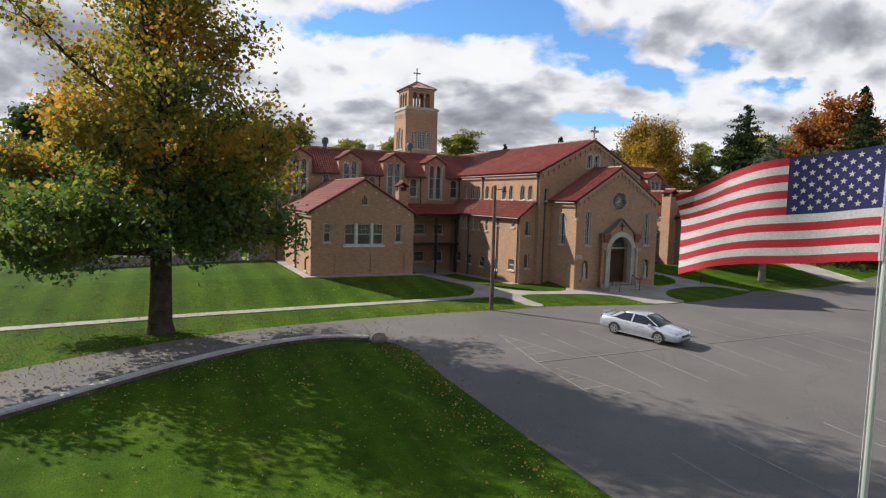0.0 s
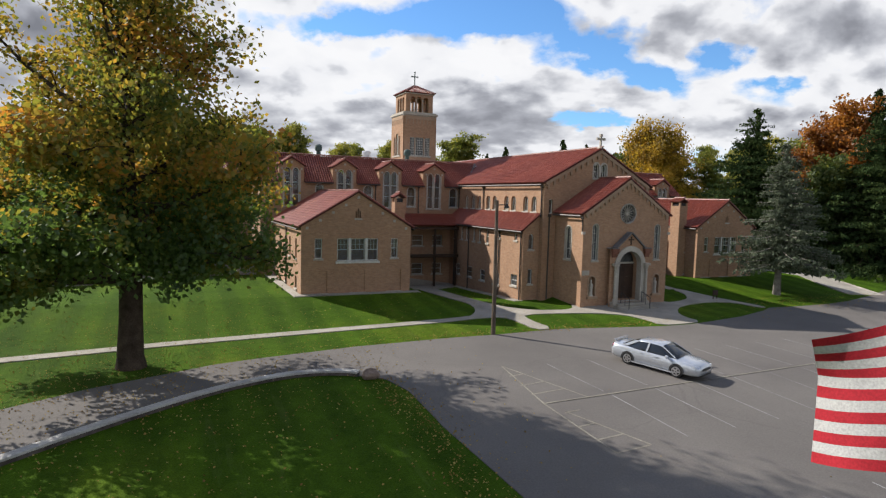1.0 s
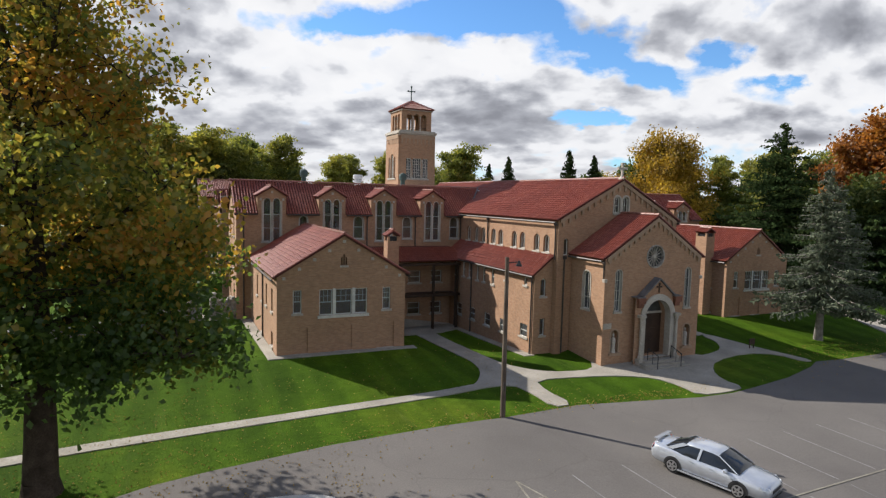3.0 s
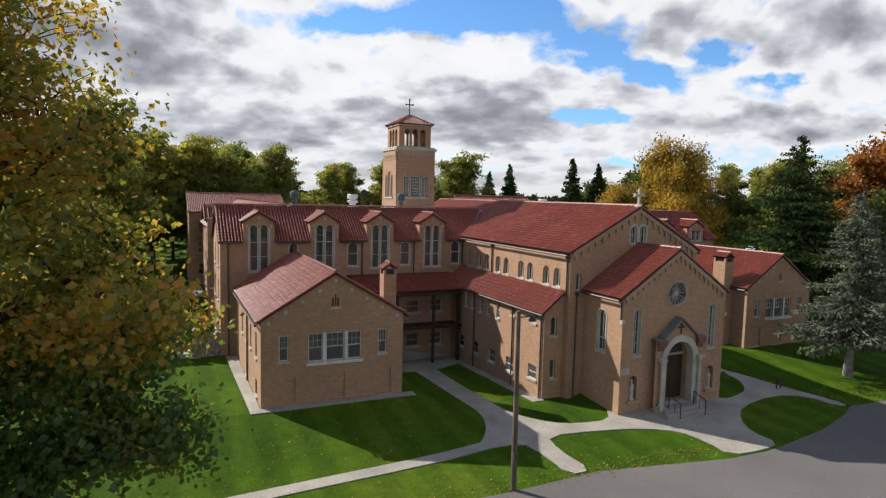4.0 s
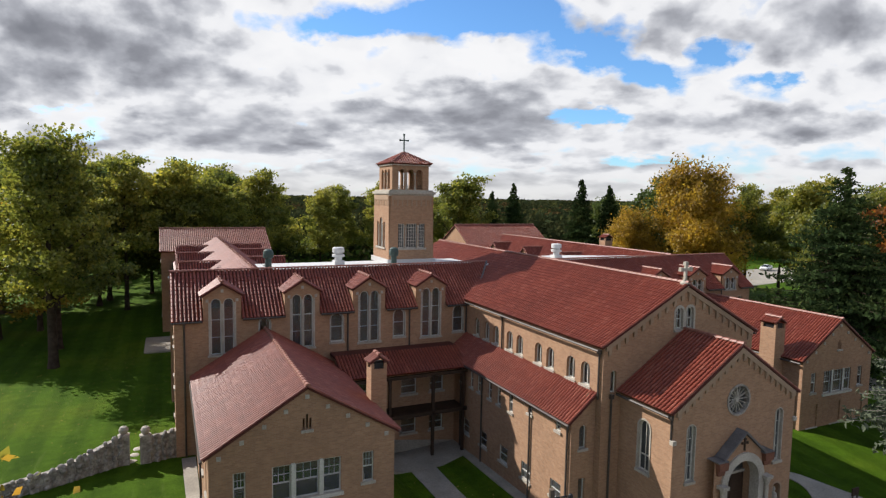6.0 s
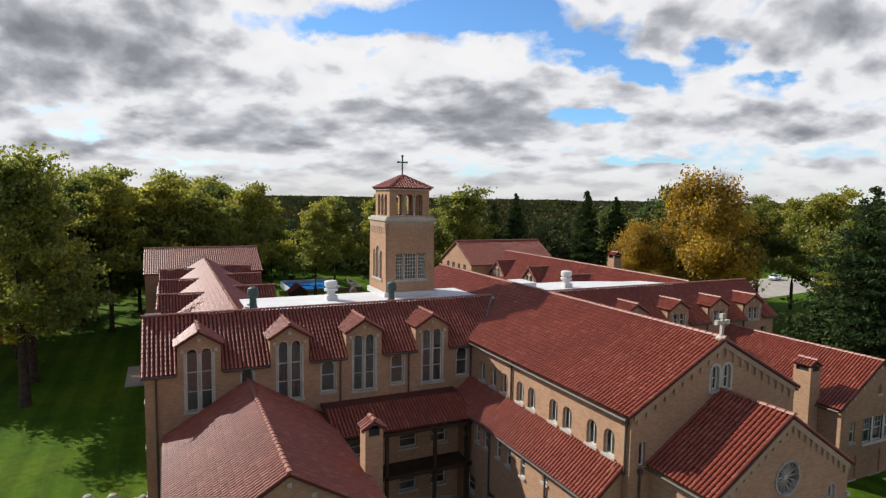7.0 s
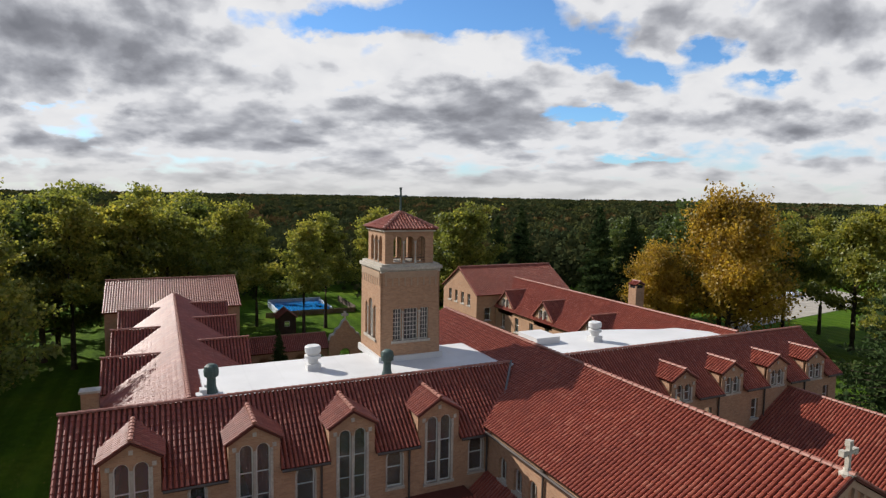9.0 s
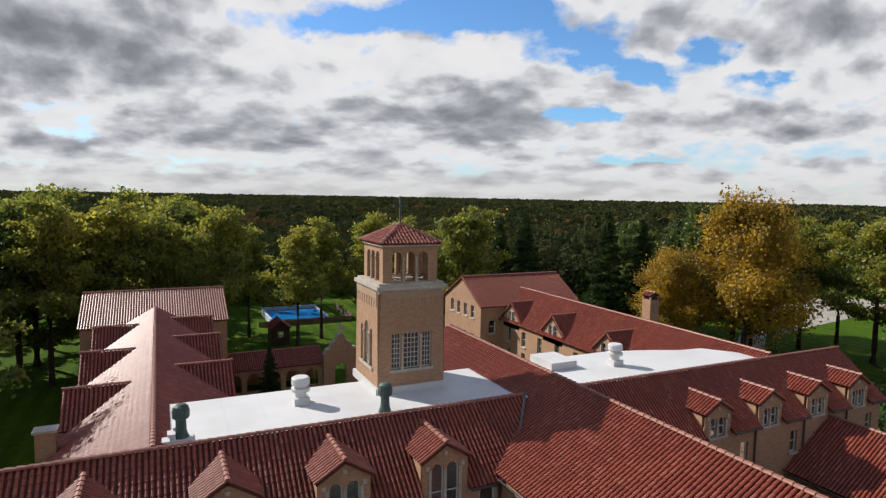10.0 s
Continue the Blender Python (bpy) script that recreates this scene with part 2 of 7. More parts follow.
def asphalt_material():
    mt, tree, b = material("asphalt", (0.17, 0.165, 0.165), 0.9, 0, 0.2)
    p = coords(tree, "World")
    slow = ramp_tex(tree, noise_tex(tree, p, 0.12, 6, 0.6), [(0.3, (0.104, 0.095, 0.088)), (0.7, (0.147, 0.135, 0.123))])
    fine = noise_tex(tree, p, 14, 4, 0.7)
    tone = ramp_tex(tree, fine, [(0.25, (0.78, 0.78, 0.78)), (0.75, (1.14, 1.14, 1.14))])
    wob = nd(tree, "ShaderNodeVectorMath", op="MULTIPLY_ADD")
    wob.inputs[1].default_value = (1.6, 1.6, 0)
    nz = nd(tree, "ShaderNodeTexNoise", Scale=0.5, Detail=5)
    tree.links.new(p, nz.inputs["Vector"]), tree.links.new(nz.outputs["Color"], wob.inputs[0]), tree.links.new(p, wob.inputs[2])
    vo = nd(tree, "ShaderNodeTexVoronoi", Scale=0.15)
    vo.feature = "DISTANCE_TO_EDGE"
    tree.links.new(wob.outputs[0], vo.inputs["Vector"])
    crack = ramp_tex(tree, vo.outputs["Distance"], [(0.002, (0.88, 0.88, 0.88)), (0.006, (1, 1, 1))])
    tree.links.new(mix(tree, 1.0, mix(tree, 1.0, slow, tone, "MULTIPLY"), crack, "MULTIPLY"), b.inputs["Base Color"])
    bump(tree, b, fine, 0.3, 0.02)
    return mt


ASPHALT = asphalt_material()


def membrane_material():
    """White roof sheet: broad faint stains, seams a sheet's width apart, little relief."""
    mt, tree, b = material("white_roof_membrane", (0.62, 0.63, 0.64), 0.55, 0, 0.3)
    p = coords(tree, "World")
    stain = ramp_tex(tree, noise_tex(tree, p, 0.35, 5, 0.6), [(0.3, (0.46, 0.46, 0.455)), (0.65, (0.54, 0.54, 0.535))])
    wv = nd(tree, "ShaderNodeTexWave", Scale=0.16, Distortion=0.2)
    wv.bands_direction = "X"
    tree.links.new(p, wv.inputs["Vector"])
    seam = ramp_tex(tree, wv.outputs[1], [(0.0, (0.965, 0.965, 0.965)), (0.012, (1, 1, 1))])
    tree.links.new(mix(tree, 1.0, stain, seam, "MULTIPLY"), b.inputs["Base Color"])
    bump(tree, b, noise_tex(tree, p, 2.0, 3), 0.08, 0.02)
    return mt


KERB_CAP = varied("pale_concrete_cap", (0.34, 0.325, 0.30), (0.48, 0.465, 0.43), 0.8, 0.85, 10)
CONCRETE = varied("concrete", (0.235, 0.215, 0.18), (0.35, 0.322, 0.27), 0.5, 0.85, 10)
WHITE_ROOF = membrane_material()
COPPER = varied("weathered_copper", (0.035, 0.06, 0.055), (0.07, 0.105, 0.095), 2.0, 0.55, 20)
GUTTER = varied("brown_metal_gutter", (0.05, 0.04, 0.035), (0.09, 0.075, 0.065), 1.0, 0.5, 20, 0.05)
DARK = varied("dark_stained_wood", (0.03, 0.018, 0.012), (0.06, 0.035, 0.022), 1.5, 0.6, 15)
IRON = varied("black_iron", (0.015, 0.015, 0.016), (0.03, 0.03, 0.032), 3, 0.5, 30, 0.1)
YELLOW = varied("worn_yellow_line_paint", (0.155, 0.142, 0.115), (0.255, 0.238, 0.19), 0.9, 0.8, 9)
WHITE_LINE = varied("worn_white_line_paint", (0.14, 0.135, 0.132), (0.26, 0.25, 0.245), 0.9, 0.8, 9)
RUBBLE = varied("rubble_stone", (0.16, 0.14, 0.12), (0.42, 0.39, 0.35), 2.6, 0.9, 9, 0.6)
DARK_STONE = varied("dark_weathered_stone", (0.045, 0.036, 0.03), (0.13, 0.11, 0.095), 1.8, 0.9, 7, 0.6)
BARK = varied("bark", (0.030, 0.022, 0.016), (0.080, 0.060, 0.044), 2.0, 0.95, 16, 0.7, 0.1, "Object", 0.05)
POLE_WOOD = varied("weathered_pole_wood", (0.08, 0.06, 0.045), (0.16, 0.125, 0.095), 1.2, 0.9, 18)


def glass_material(name, tint, rough=0.03):
    mt, tree, b = material(name, tint, rough, 0, 0.5)
    b.inputs["Transmission Weight"].default_value = 0.9
    b.inputs["IOR"].default_value = 1.45
    return mt


GLASS = glass_material("window_glass", (0.55, 0.6, 0.62))
LEADED = varied("leaded_glass", (0.020, 0.024, 0.026), (0.075, 0.082, 0.085), 2.5, 0.3, 9, 0.3, 0.5)
TERRACOTTA = varied("brown_terracotta", (0.13, 0.055, 0.035), (0.20, 0.085, 0.055), 1.5, 0.7, 14)
LEAD = varied("grey_lead_sheet", (0.10, 0.098, 0.10), (0.17, 0.165, 0.165), 1.5, 0.5, 20)


# ---- ground shape ----
GROUND_Y = (-80, -10, 10, 16, 21, 26, 33, 38, 41, 45, 60, 400)
GROUND_Z = (-2.2, -1.6, -0.95, -0.55, -0.2, -0.05, 0.0, 0.17, 0.5, 1.05, 1.0, 1.0)


def ease(a, b, x):
    t = min(1.0, max(0.0, (x - a) / (b - a)))
    return t * t * (3 - 2 * t)


def level(x, y):
    """Height of the ground: it rises towards the house, and dips into the court between the wings."""
    z = float(np.interp(y, GROUND_Y, GROUND_Z))
    court = float(np.interp(y, (36, 38, 43, 50, 57, 60), (0.12, 0.15, 0.2, -0.15, -0.4, -0.4)))
    w = ease(19.3, 22.3, x) * (1 - ease(30.5, 32, x)) * (1 - ease(58.5, 60, y)) if y > 36 else 0.0
    return z + (court - z) * w


# ---- mesh helpers ----
def root_of(ob):
    while ob.parent:
        ob = ob.parent
    return ob


def mesh_of(name, bm, *mats):
    me = bpy.data.meshes.new(name)
    bm.to_mesh(me)
    bm.free()
    for m_ in mats:
        me.materials.append(m_)
    return me


def thing(name, at, label, category, group="", kind=""):
    ob = new(name)
    ob.empty_display_size = 0.3
    ob.location = at
    return tagged(ob, label, category, group, kind)


def part(name, bm, mat_, parent=None, label="", kind=""):
    """One mesh object from world-space geometry, under a thing or a part of it."""
    if parent is not None:
        bmesh.ops.translate(bm, verts=bm.verts, vec=-root_of(parent).location)
    ob = new(name, mesh_of(name, bm, mat_))
    ob.parent = parent
    return tagged(ob, label, kind=kind)


def solo(name, bm, mat_, label, category, group="", kind=""):
    ob = new(name, mesh_of(name, bm, mat_))
    return tagged(ob, label, category, group, kind)


def box(bm, x0, x1, y0, y1, z0, z1):
    v = [bm.verts.new((x, y, z)) for z in (z0, z1) for x, y in ((x0, y0), (x1, y0), (x1, y1), (x0, y1))]
    for f in ((3, 2, 1, 0), (4, 5, 6, 7), (0, 1, 5, 4), (1, 2, 6, 5), (2, 3, 7, 6), (3, 0, 4, 7)):
        bm.faces.new([v[i] for i in f])
    return v


def boxed(*args):
    bm = bmesh.new()
    box(bm, *args)
    return bm


def prism(bm, loop, shift):
    """A closed solid from a loop of points, pushed along shift."""
    a = [bm.verts.new(p) for p in loop]
    b = [bm.verts.new(Vector(p) + Vector(shift)) for p in loop]
    bm.faces.new(a[::-1])
    bm.faces.new(b)
    n = len(a)
    for i in range(n):
        bm.faces.new((a[i], a[(i + 1) % n], b[(i + 1) % n], b[i]))


def tube(bm, p0, p1, r0, r1, seg=8):
    p0, p1 = Vector(p0), Vector(p1)
    q = (p1 - p0).to_track_quat("Z", "Y")
    rings = []
    for p, r in ((p0, r0), (p1, r1)):
        rings.append([bm.verts.new(p + q @ Vector((r * math.cos(2 * math.pi * k / seg), r * math.sin(2 * math.pi * k / seg), 0))) for k in range(seg)])
    for k in range(seg):
        bm.faces.new((rings[0][k], rings[0][(k + 1) % seg], rings[1][(k + 1) % seg], rings[1][k]))
    bm.faces.new(rings[0][::-1])
    bm.faces.new(rings[1])


def lathe(bm, centre, profile, seg=16):
    c = Vector(centre)
    rings = [[bm.verts.new(c + Vector((r * math.cos(2 * math.pi * k / seg), r * math.sin(2 * math.pi * k / seg), z))) for k in range(seg)] for r, z in profile]
    for a, b in zip(rings, rings[1:]):
        for k in range(seg):
            bm.faces.new((a[k], a[(k + 1) % seg], b[(k + 1) % seg], b[k]))
    bm.faces.new(rings[0][::-1])
    bm.faces.new(rings[-1])


def inside(p, loop):
    x, y = p[0], p[1]
    hit = False
    for (x0, y0), (x1, y1) in zip(loop, loop[1:] + loop[:1]):
        if (y0 > y) != (y1 > y) and x < (x1 - x0) * (y - y0) / (y1 - y0) + x0:
            hit = not hit
    return hit


def fill(outline, holes=(), extra=()):
    """Triangles of a flat outline with holes: points and index triples."""
    from mathutils.geometry import delaunay_2d_cdt
    pts, edges = [], []
    for loop in (outline, *holes):
        k = len(pts)
        pts += [Vector(p) for p in loop]
        edges += [(k + i, k + (i + 1) % len(loop)) for i in range(len(loop))]
    pts += [Vector(p) for p in extra]
    vs, _, fs, *_ = delaunay_2d_cdt(pts, edges, [], 0, 1e-5)
    keep = []
    for f in fs:
        c = sum((vs[i] for i in f), Vector((0, 0))) / len(f)
        if inside(c, outline) and not any(inside(c, h) for h in holes):
            keep.append(tuple(f))
    return vs, keep


def rect(x0, z0, x1, z1):
    return [(x0, z0), (x1, z0), (x1, z1), (x0, z1)]


def arch(x0, z0, x1, z1, seg=8):
    """An opening with a round head whose crown is at z1."""
    r, c = (x1 - x0) / 2, (x0 + x1) / 2
    return [(x0, z0), (x1, z0)] + [(c + r * math.cos(math.pi * k / seg), z1 - r + r * math.sin(math.pi * k / seg)) for k in range(seg + 1)]


class Face:
    """The plane of a wall: a runs along it, b is the height, d goes into the wall."""

    def __init__(self, org, u):
        self.o, self.u = Vector((org[0], org[1], 0)), Vector((u[0], u[1], 0)).normalized()
        self.n = self.u.cross(Vector((0, 0, 1)))

    def at(self, a, b, d=0.0):
        return self.o + self.u * a + Vector((0, 0, b)) - self.n * d


def wall(name, face, outline, holes, parent, thick=0.32, mat_=None, label=""):
    bm = bmesh.new()
    uv = bm.loops.layers.uv.new("UVMap")
    vs, tris = fill(outline, holes)
    lo, hi = min(p[0] for p in outline), max(p[0] for p in outline)

    def mitre(a, d):
        return a + (d * 0.99 if a < lo + 1e-4 else -d * 0.99 if a > hi - 1e-4 else 0.0)

    for d, flip in ((0.0, False), (thick, True)):
        ring = [bm.verts.new(face.at(mitre(v.x, d), v.y, d)) for v in vs]
        for t in tris:
            f = bm.faces.new([ring[i] for i in (t[::-1] if flip else t)])
            for lp, i in zip(f.loops, t[::-1] if flip else t):
                lp[uv].uv = (vs[i].x, vs[i].y)
    for loop in (outline, *holes):
        n = len(loop)
        for i in range(n):
            (a0, b0), (a1, b1) = loop[i], loop[(i + 1) % n]
            f = bm.faces.new([bm.verts.new(face.at(*p)) for p in ((a0, b0, 0), (mitre(a0, thick), b0, thick), (mitre(a1, thick), b1, thick), (a1, b1, 0))])
            for lp, q in zip(f.loops, ((a0, b0), (a0 + thick, b0), (a1 + thick, b1), (a1, b1))):
                lp[uv].uv = q
    bmesh.ops.remove_doubles(bm, verts=bm.verts, dist=1e-4)
    bmesh.ops.recalc_face_normals(bm, faces=bm.faces)
    return part(name, bm, mat_ or BRICK, parent, label)


def shrink(loop, d):
    """The loop moved inwards by d (its points run counter-clockwise)."""
    out, n = [], len(loop)
    for i in range(n):
        p, a, c = Vector(loop[i]), Vector(loop[i - 1]), Vector(loop[(i + 1) % n])
        e0, e1 = (p - a), (c - p)
        if e0.length < 1e-6:
            e0 = e1
        if e1.length < 1e-6:
            e1 = e0
        n0, n1 = Vector((-e0.y, e0.x)).normalized(), Vector((-e1.y, e1.x)).normalized()
        k = (n0 + n1)
        k = k / max(k.length_squared, 0.3) * 2
        out.append(tuple(p + k * d))
    return out


def ring(bm, face, outer, inner, d0, d1):
    n = len(outer)
    o = [bm.verts.new(face.at(*p, d0)) for p in outer]
    i0 = [bm.verts.new(face.at(*p, d0)) for p in inner]
    i1 = [bm.verts.new(face.at(*p, d1)) for p in inner]
    o1 = [bm.verts.new(face.at(*p, d1)) for p in outer]
    for k in range(n):
        j = (k + 1) % n
        bm.faces.new((o[k], o[j], i0[j], i0[k]))
        bm.faces.new((i0[k], i0[j], i1[j], i1[k]))
        bm.faces.new((o[j], o[k], o1[k], o1[j]))


def bar(bm, face, a0, a1, b0, b1, d0, d1):
    c = [face.at(a, b, d) for b in (b0, b1) for a, d in ((a0, d0), (a1, d0), (a1, d1), (a0, d1))]
    v = [bm.verts.new(p) for p in c]
    for f in ((3, 2, 1, 0), (4, 5, 6, 7), (0, 1, 5, 4), (1, 2, 6, 5), (2, 3, 7, 6), (3, 0, 4, 7)):
        bm.faces.new([v[i] for i in f])


def window(face, loop, parent, bars=(), rails=(), frame_w=0.07, depth=0.14, sill=True, glass=None, surround=0.0, name="window", lattice=()):
    """A window in an opening: a frame with bars, a pane behind it and a stone sill."""
    inner = shrink(loop, frame_w)
    bm = bmesh.new()
    ring(bm, face, loop, inner, depth, depth + 0.08)
    a0, a1 = min(p[0] for p in inner), max(p[0] for p in inner)
    b0, b1 = min(p[1] for p in inner), max(p[1] for p in inner)
    for f, w in bars:
        c = a0 + (a1 - a0) * f
        bar(bm, face, c - w / 2, c + w / 2, b0 - 0.02, b1, depth + 0.005, depth + 0.075)
    for f, w in rails:
        c = b0 + (b1 - b0) * f
        bar(bm, face, a0 - 0.02, a1 + 0.02, c - w / 2, c + w / 2, depth + 0.012, depth + 0.07)
    mid = (b0 + b1) / 2
    for f in lattice[:2]:
        c = a0 + (a1 - a0) * f
        bar(bm, face, c - 0.01, c + 0.01, mid, b1, depth + 0.02, depth + 0.06)
    if lattice:
        for f in (0.5,):
            c = mid + (b1 - mid) * f
            bar(bm, face, a0, a1, c - 0.01, c + 0.01, depth + 0.024, depth + 0.056)
    bmesh.ops.recalc_face_normals(bm, faces=bm.faces)
    win = part(name, bm, PAINT, parent)
    bm = bmesh.new()
    vs, tris = fill(inner)
    pts = [bm.verts.new(face.at(v.x, v.y, depth + 0.05)) for v in vs]
    for t in tris:
        bm.faces.new([pts[i] for i in t])
    part("pane", bm, glass or GLASS, win)
    x0, x1, z0 = min(p[0] for p in loop), max(p[0] for p in loop), min(p[1] for p in loop)
    if sill:
        bm = bmesh.new()
        bar(bm, face, x0 - 0.1, x1 + 0.1, z0 - 0.13, z0 + 0.012, -0.09, depth)
        part("sill", bm, STONE, win)
    if surround:
        bm = bmesh.new()
        ring(bm, face, shrink(loop, -surround), shrink(loop, 0.004), -0.03, depth - 0.004)
        part("surround", bm, STONE, win)
    return win


# ---- roof tiles ----
TILE_W, TILE_L, TILE_H = 0.235, 0.40, 0.092


def tile_verts(seg=4):
    """A barrel tile on its slope: x across, y up the slope, z off the slope."""
    vs = []
    for y, w, lift in ((-0.04, 0.09, 0.03), (TILE_L, 0.076, 0.0)):
        for k in range(seg + 1):
            a = math.pi * k / seg
            vs.append((-w * math.cos(a), y, lift + TILE_H * math.sin(a)))
    fs = [(k, k + 1, seg + 2 + k, seg + 1 + k) for k in range(seg)] + [tuple(range(seg, -1, -1))]
    return vs, fs


TV, TF = tile_verts()
TILE_MESH = bpy.data.meshes.new("roof_tile")
TILE_MESH.from_pydata(TV, [], TF)
TILE_MESH.materials.append(TILE)
rng = random.Random(5)


def slope(parent, quad, thick=0.09, singles=None, tiles=True):
    """A tiled roof slope. quad: eave start, eave end, ridge end, ridge start, seen from above counter-clockwise.
    singles: how many of the tiles are objects of their own."""
    e0, e1, r1, r0 = [Vector(p) for p in quad]
    across = (e1 - e0).normalized()
    nrm = across.cross(r0 - e0)
    if nrm.length < 1e-6:
        nrm = across.cross(r1 - e0)
    nrm.normalize()
    up = nrm.cross(across)
    bm = bmesh.new()
    prism(bm, [p - nrm * thick for p in (e0, e1, r1, r0)], nrm * thick)
    bmesh.ops.recalc_face_normals(bm, faces=bm.faces)
    bed = part("roof", bm, ROOF_BED, parent)
    if not tiles:
        return bed
    loop = [((p - e0).dot(across), (p - e0).dot(up)) for p in (e0, e1, r1, r0)]
    lo, hi = min(p[0] for p in loop), max(p[0] for p in loop)
    n = max(1, round((hi - lo) / TILE_W))
    verts, faces, single = [], [], 0
    off = root_of(parent).location
    for c in range(n):
        a = lo + (c + 0.5) * (hi - lo) / n
        cuts = []
        for (x0, y0), (x1, y1) in zip(loop, loop[1:] + loop[:1]):
            if (x0 > a) != (x1 > a):
                cuts.append(y0 + (y1 - y0) * (a - x0) / (x1 - x0))
        if len(cuts) < 2:
            continue
        s0, s1 = min(cuts), max(cuts)
        rows = max(1, int((s1 - s0) / (TILE_L - 0.06)))
        step = (s1 - s0) / rows
        if s1 - s0 < 0.2:
            continue
        for r in range(rows):
            o = e0 + across * (a + rng.uniform(-0.005, 0.005)) + up * (s0 + r * step + rng.uniform(-0.006, 0.006)) + nrm * rng.uniform(0, 0.008)
            k = step / TILE_L * 1.0
            if singles and single < singles[1] and singles[0](o):
                single += 1
                ob = new("roof_tile", TILE_MESH)
                ob.parent = bed
                ob.matrix_basis = Matrix.Translation(o - off) @ Matrix((across, up * k, nrm)).transposed().to_4x4()
                continue
            base = len(verts)
            for x, y, z in TV:
                verts.append(o + across * x + up * (y * k) + nrm * z - off)
            faces += [tuple(base + i for i in f) for f in TF]
    me = bpy.data.meshes.new("roof_tiles")
    me.from_pydata(verts, [], faces)
    me.materials.append(TILE)
    ob = new("roof_tiles", me)
    ob.parent = bed
    tagged(ob, kind="stuff")
    return bed


def ridge(parent, p0, p1, lift=0.05):
    p0, p1 = Vector(p0), Vector(p1)
    way = (p1 - p0)
    n = max(1, int(way.length / 0.42))
    way_n = way.normalized()
    side = way_n.cross(Vector((0, 0, 1))).normalized()
    upv = side.cross(way_n)
    off = root_of(parent).location
    verts, faces = [], []
    for k in range(n):
        o = p0 + way * (k / n) + Vector((0, 0, lift)) - off
        base = len(verts)
        for x, y, z in TV:
            verts.append(o + side * x * 1.6 + way_n * y * 1.08 + upv * z * 1.25)
        faces += [tuple(base + i for i in f) for f in TF]
    me = bpy.data.meshes.new("ridge_tiles")
    me.from_pydata(verts, [], faces)
    me.materials.append(RIDGE_TILE)
    ob = new("ridge_tiles", me)
    ob.parent = parent
    return tagged(ob, kind="stuff")


def gable_outline(a0, a1, base, eave, peak):
    return [(a0, base), (a1, base), (a1, eave), ((a0 + a1) / 2, peak), (a0, eave)]


def gable_roof(parent, axis, lo, hi, c0, c1, eave, peak, over=0.25, rake=0.15, singles=None):
    """A saddle roof. axis: 'x' or 'y' along the ridge from lo to hi; c0 to c1 across."""
    mid, k = (c0 + c1) / 2, (peak - eave) / ((c1 - c0) / 2)
    lo, hi, c0, c1, ev = lo - rake, hi + rake, c0 - over, c1 + over, eave - over * k
    P = (lambda s, c, z: (s, c, z)) if axis == "x" else (lambda s, c, z: (c, s, z))
    up = 0.12
    a = [P(lo, c0, ev + up), P(hi, c0, ev + up), P(hi, mid, peak + up), P(lo, mid, peak + up)]
    b = [P(hi, c1, ev + up), P(lo, c1, ev + up), P(lo, mid, peak + up), P(hi, mid, peak + up)]
    if axis == "y":
        a, b = [a[1], a[0], a[3], a[2]], [b[1], b[0], b[3], b[2]]
    slope(parent, a, singles=singles)
    slope(parent, b)
    ridge(parent, P(lo, mid, peak + up), P(hi, mid, peak + up))


# ---- ground, paving and lawns ----
def smooth_loop(pts, rounds=2, closed=True):
    """Corner cutting, for outlines that run in curves."""
    for _ in range(rounds):
        out = []
        n = len(pts)
        for i in range(n if closed else n - 1):
            a, b = pts[i], pts[(i + 1) % n]
            out += [(0.75 * a[0] + 0.25 * b[0], 0.75 * a[1] + 0.25 * b[1]), (0.25 * a[0] + 0.75 * b[0], 0.25 * a[1] + 0.75 * b[1])]
        if not closed:
            out = [pts[0]] + out + [pts[-1]]
        pts = out
    return pts


def drape(name, loop, lift, mat_, label, category, step=1.5, skirt=0.25, kind="structure", parent=None):
    """A sheet over the ground inside an outline, with a rim down into it."""
    xs, ys = [p[0] for p in loop], [p[1] for p in loop]
    extra = []
    x = min(xs) + 0.37
    while x < max(xs):
        y = min(ys) + 0.41
        while y < max(ys):
            if inside((x, y), loop):
                extra.append((x, y))
            y += step
        x += step
    vs, tris = fill(loop, (), extra)
    bm = bmesh.new()
    pts = [bm.verts.new((v.x, v.y, level(v.x, v.y) + lift)) for v in vs]
    for t in tris:
        bm.faces.new([pts[i] for i in t])
    edge = [e for e in bm.edges if e.is_boundary]
    ext = bmesh.ops.extrude_edge_only(bm, edges=edge)["geom"]
    bmesh.ops.translate(bm, verts=[v for v in ext if isinstance(v, bmesh.types.BMVert)], vec=(0, 0, -skirt))
    bmesh.ops.recalc_face_normals(bm, faces=bm.faces)
    for f in bm.faces:
        if f.normal.z < -0.5:
            f.normal_flip()
    if parent is not None:
        return part(name, bm, mat_, parent, label, kind)
    return solo(name, bm, mat_, label, category, kind=kind)


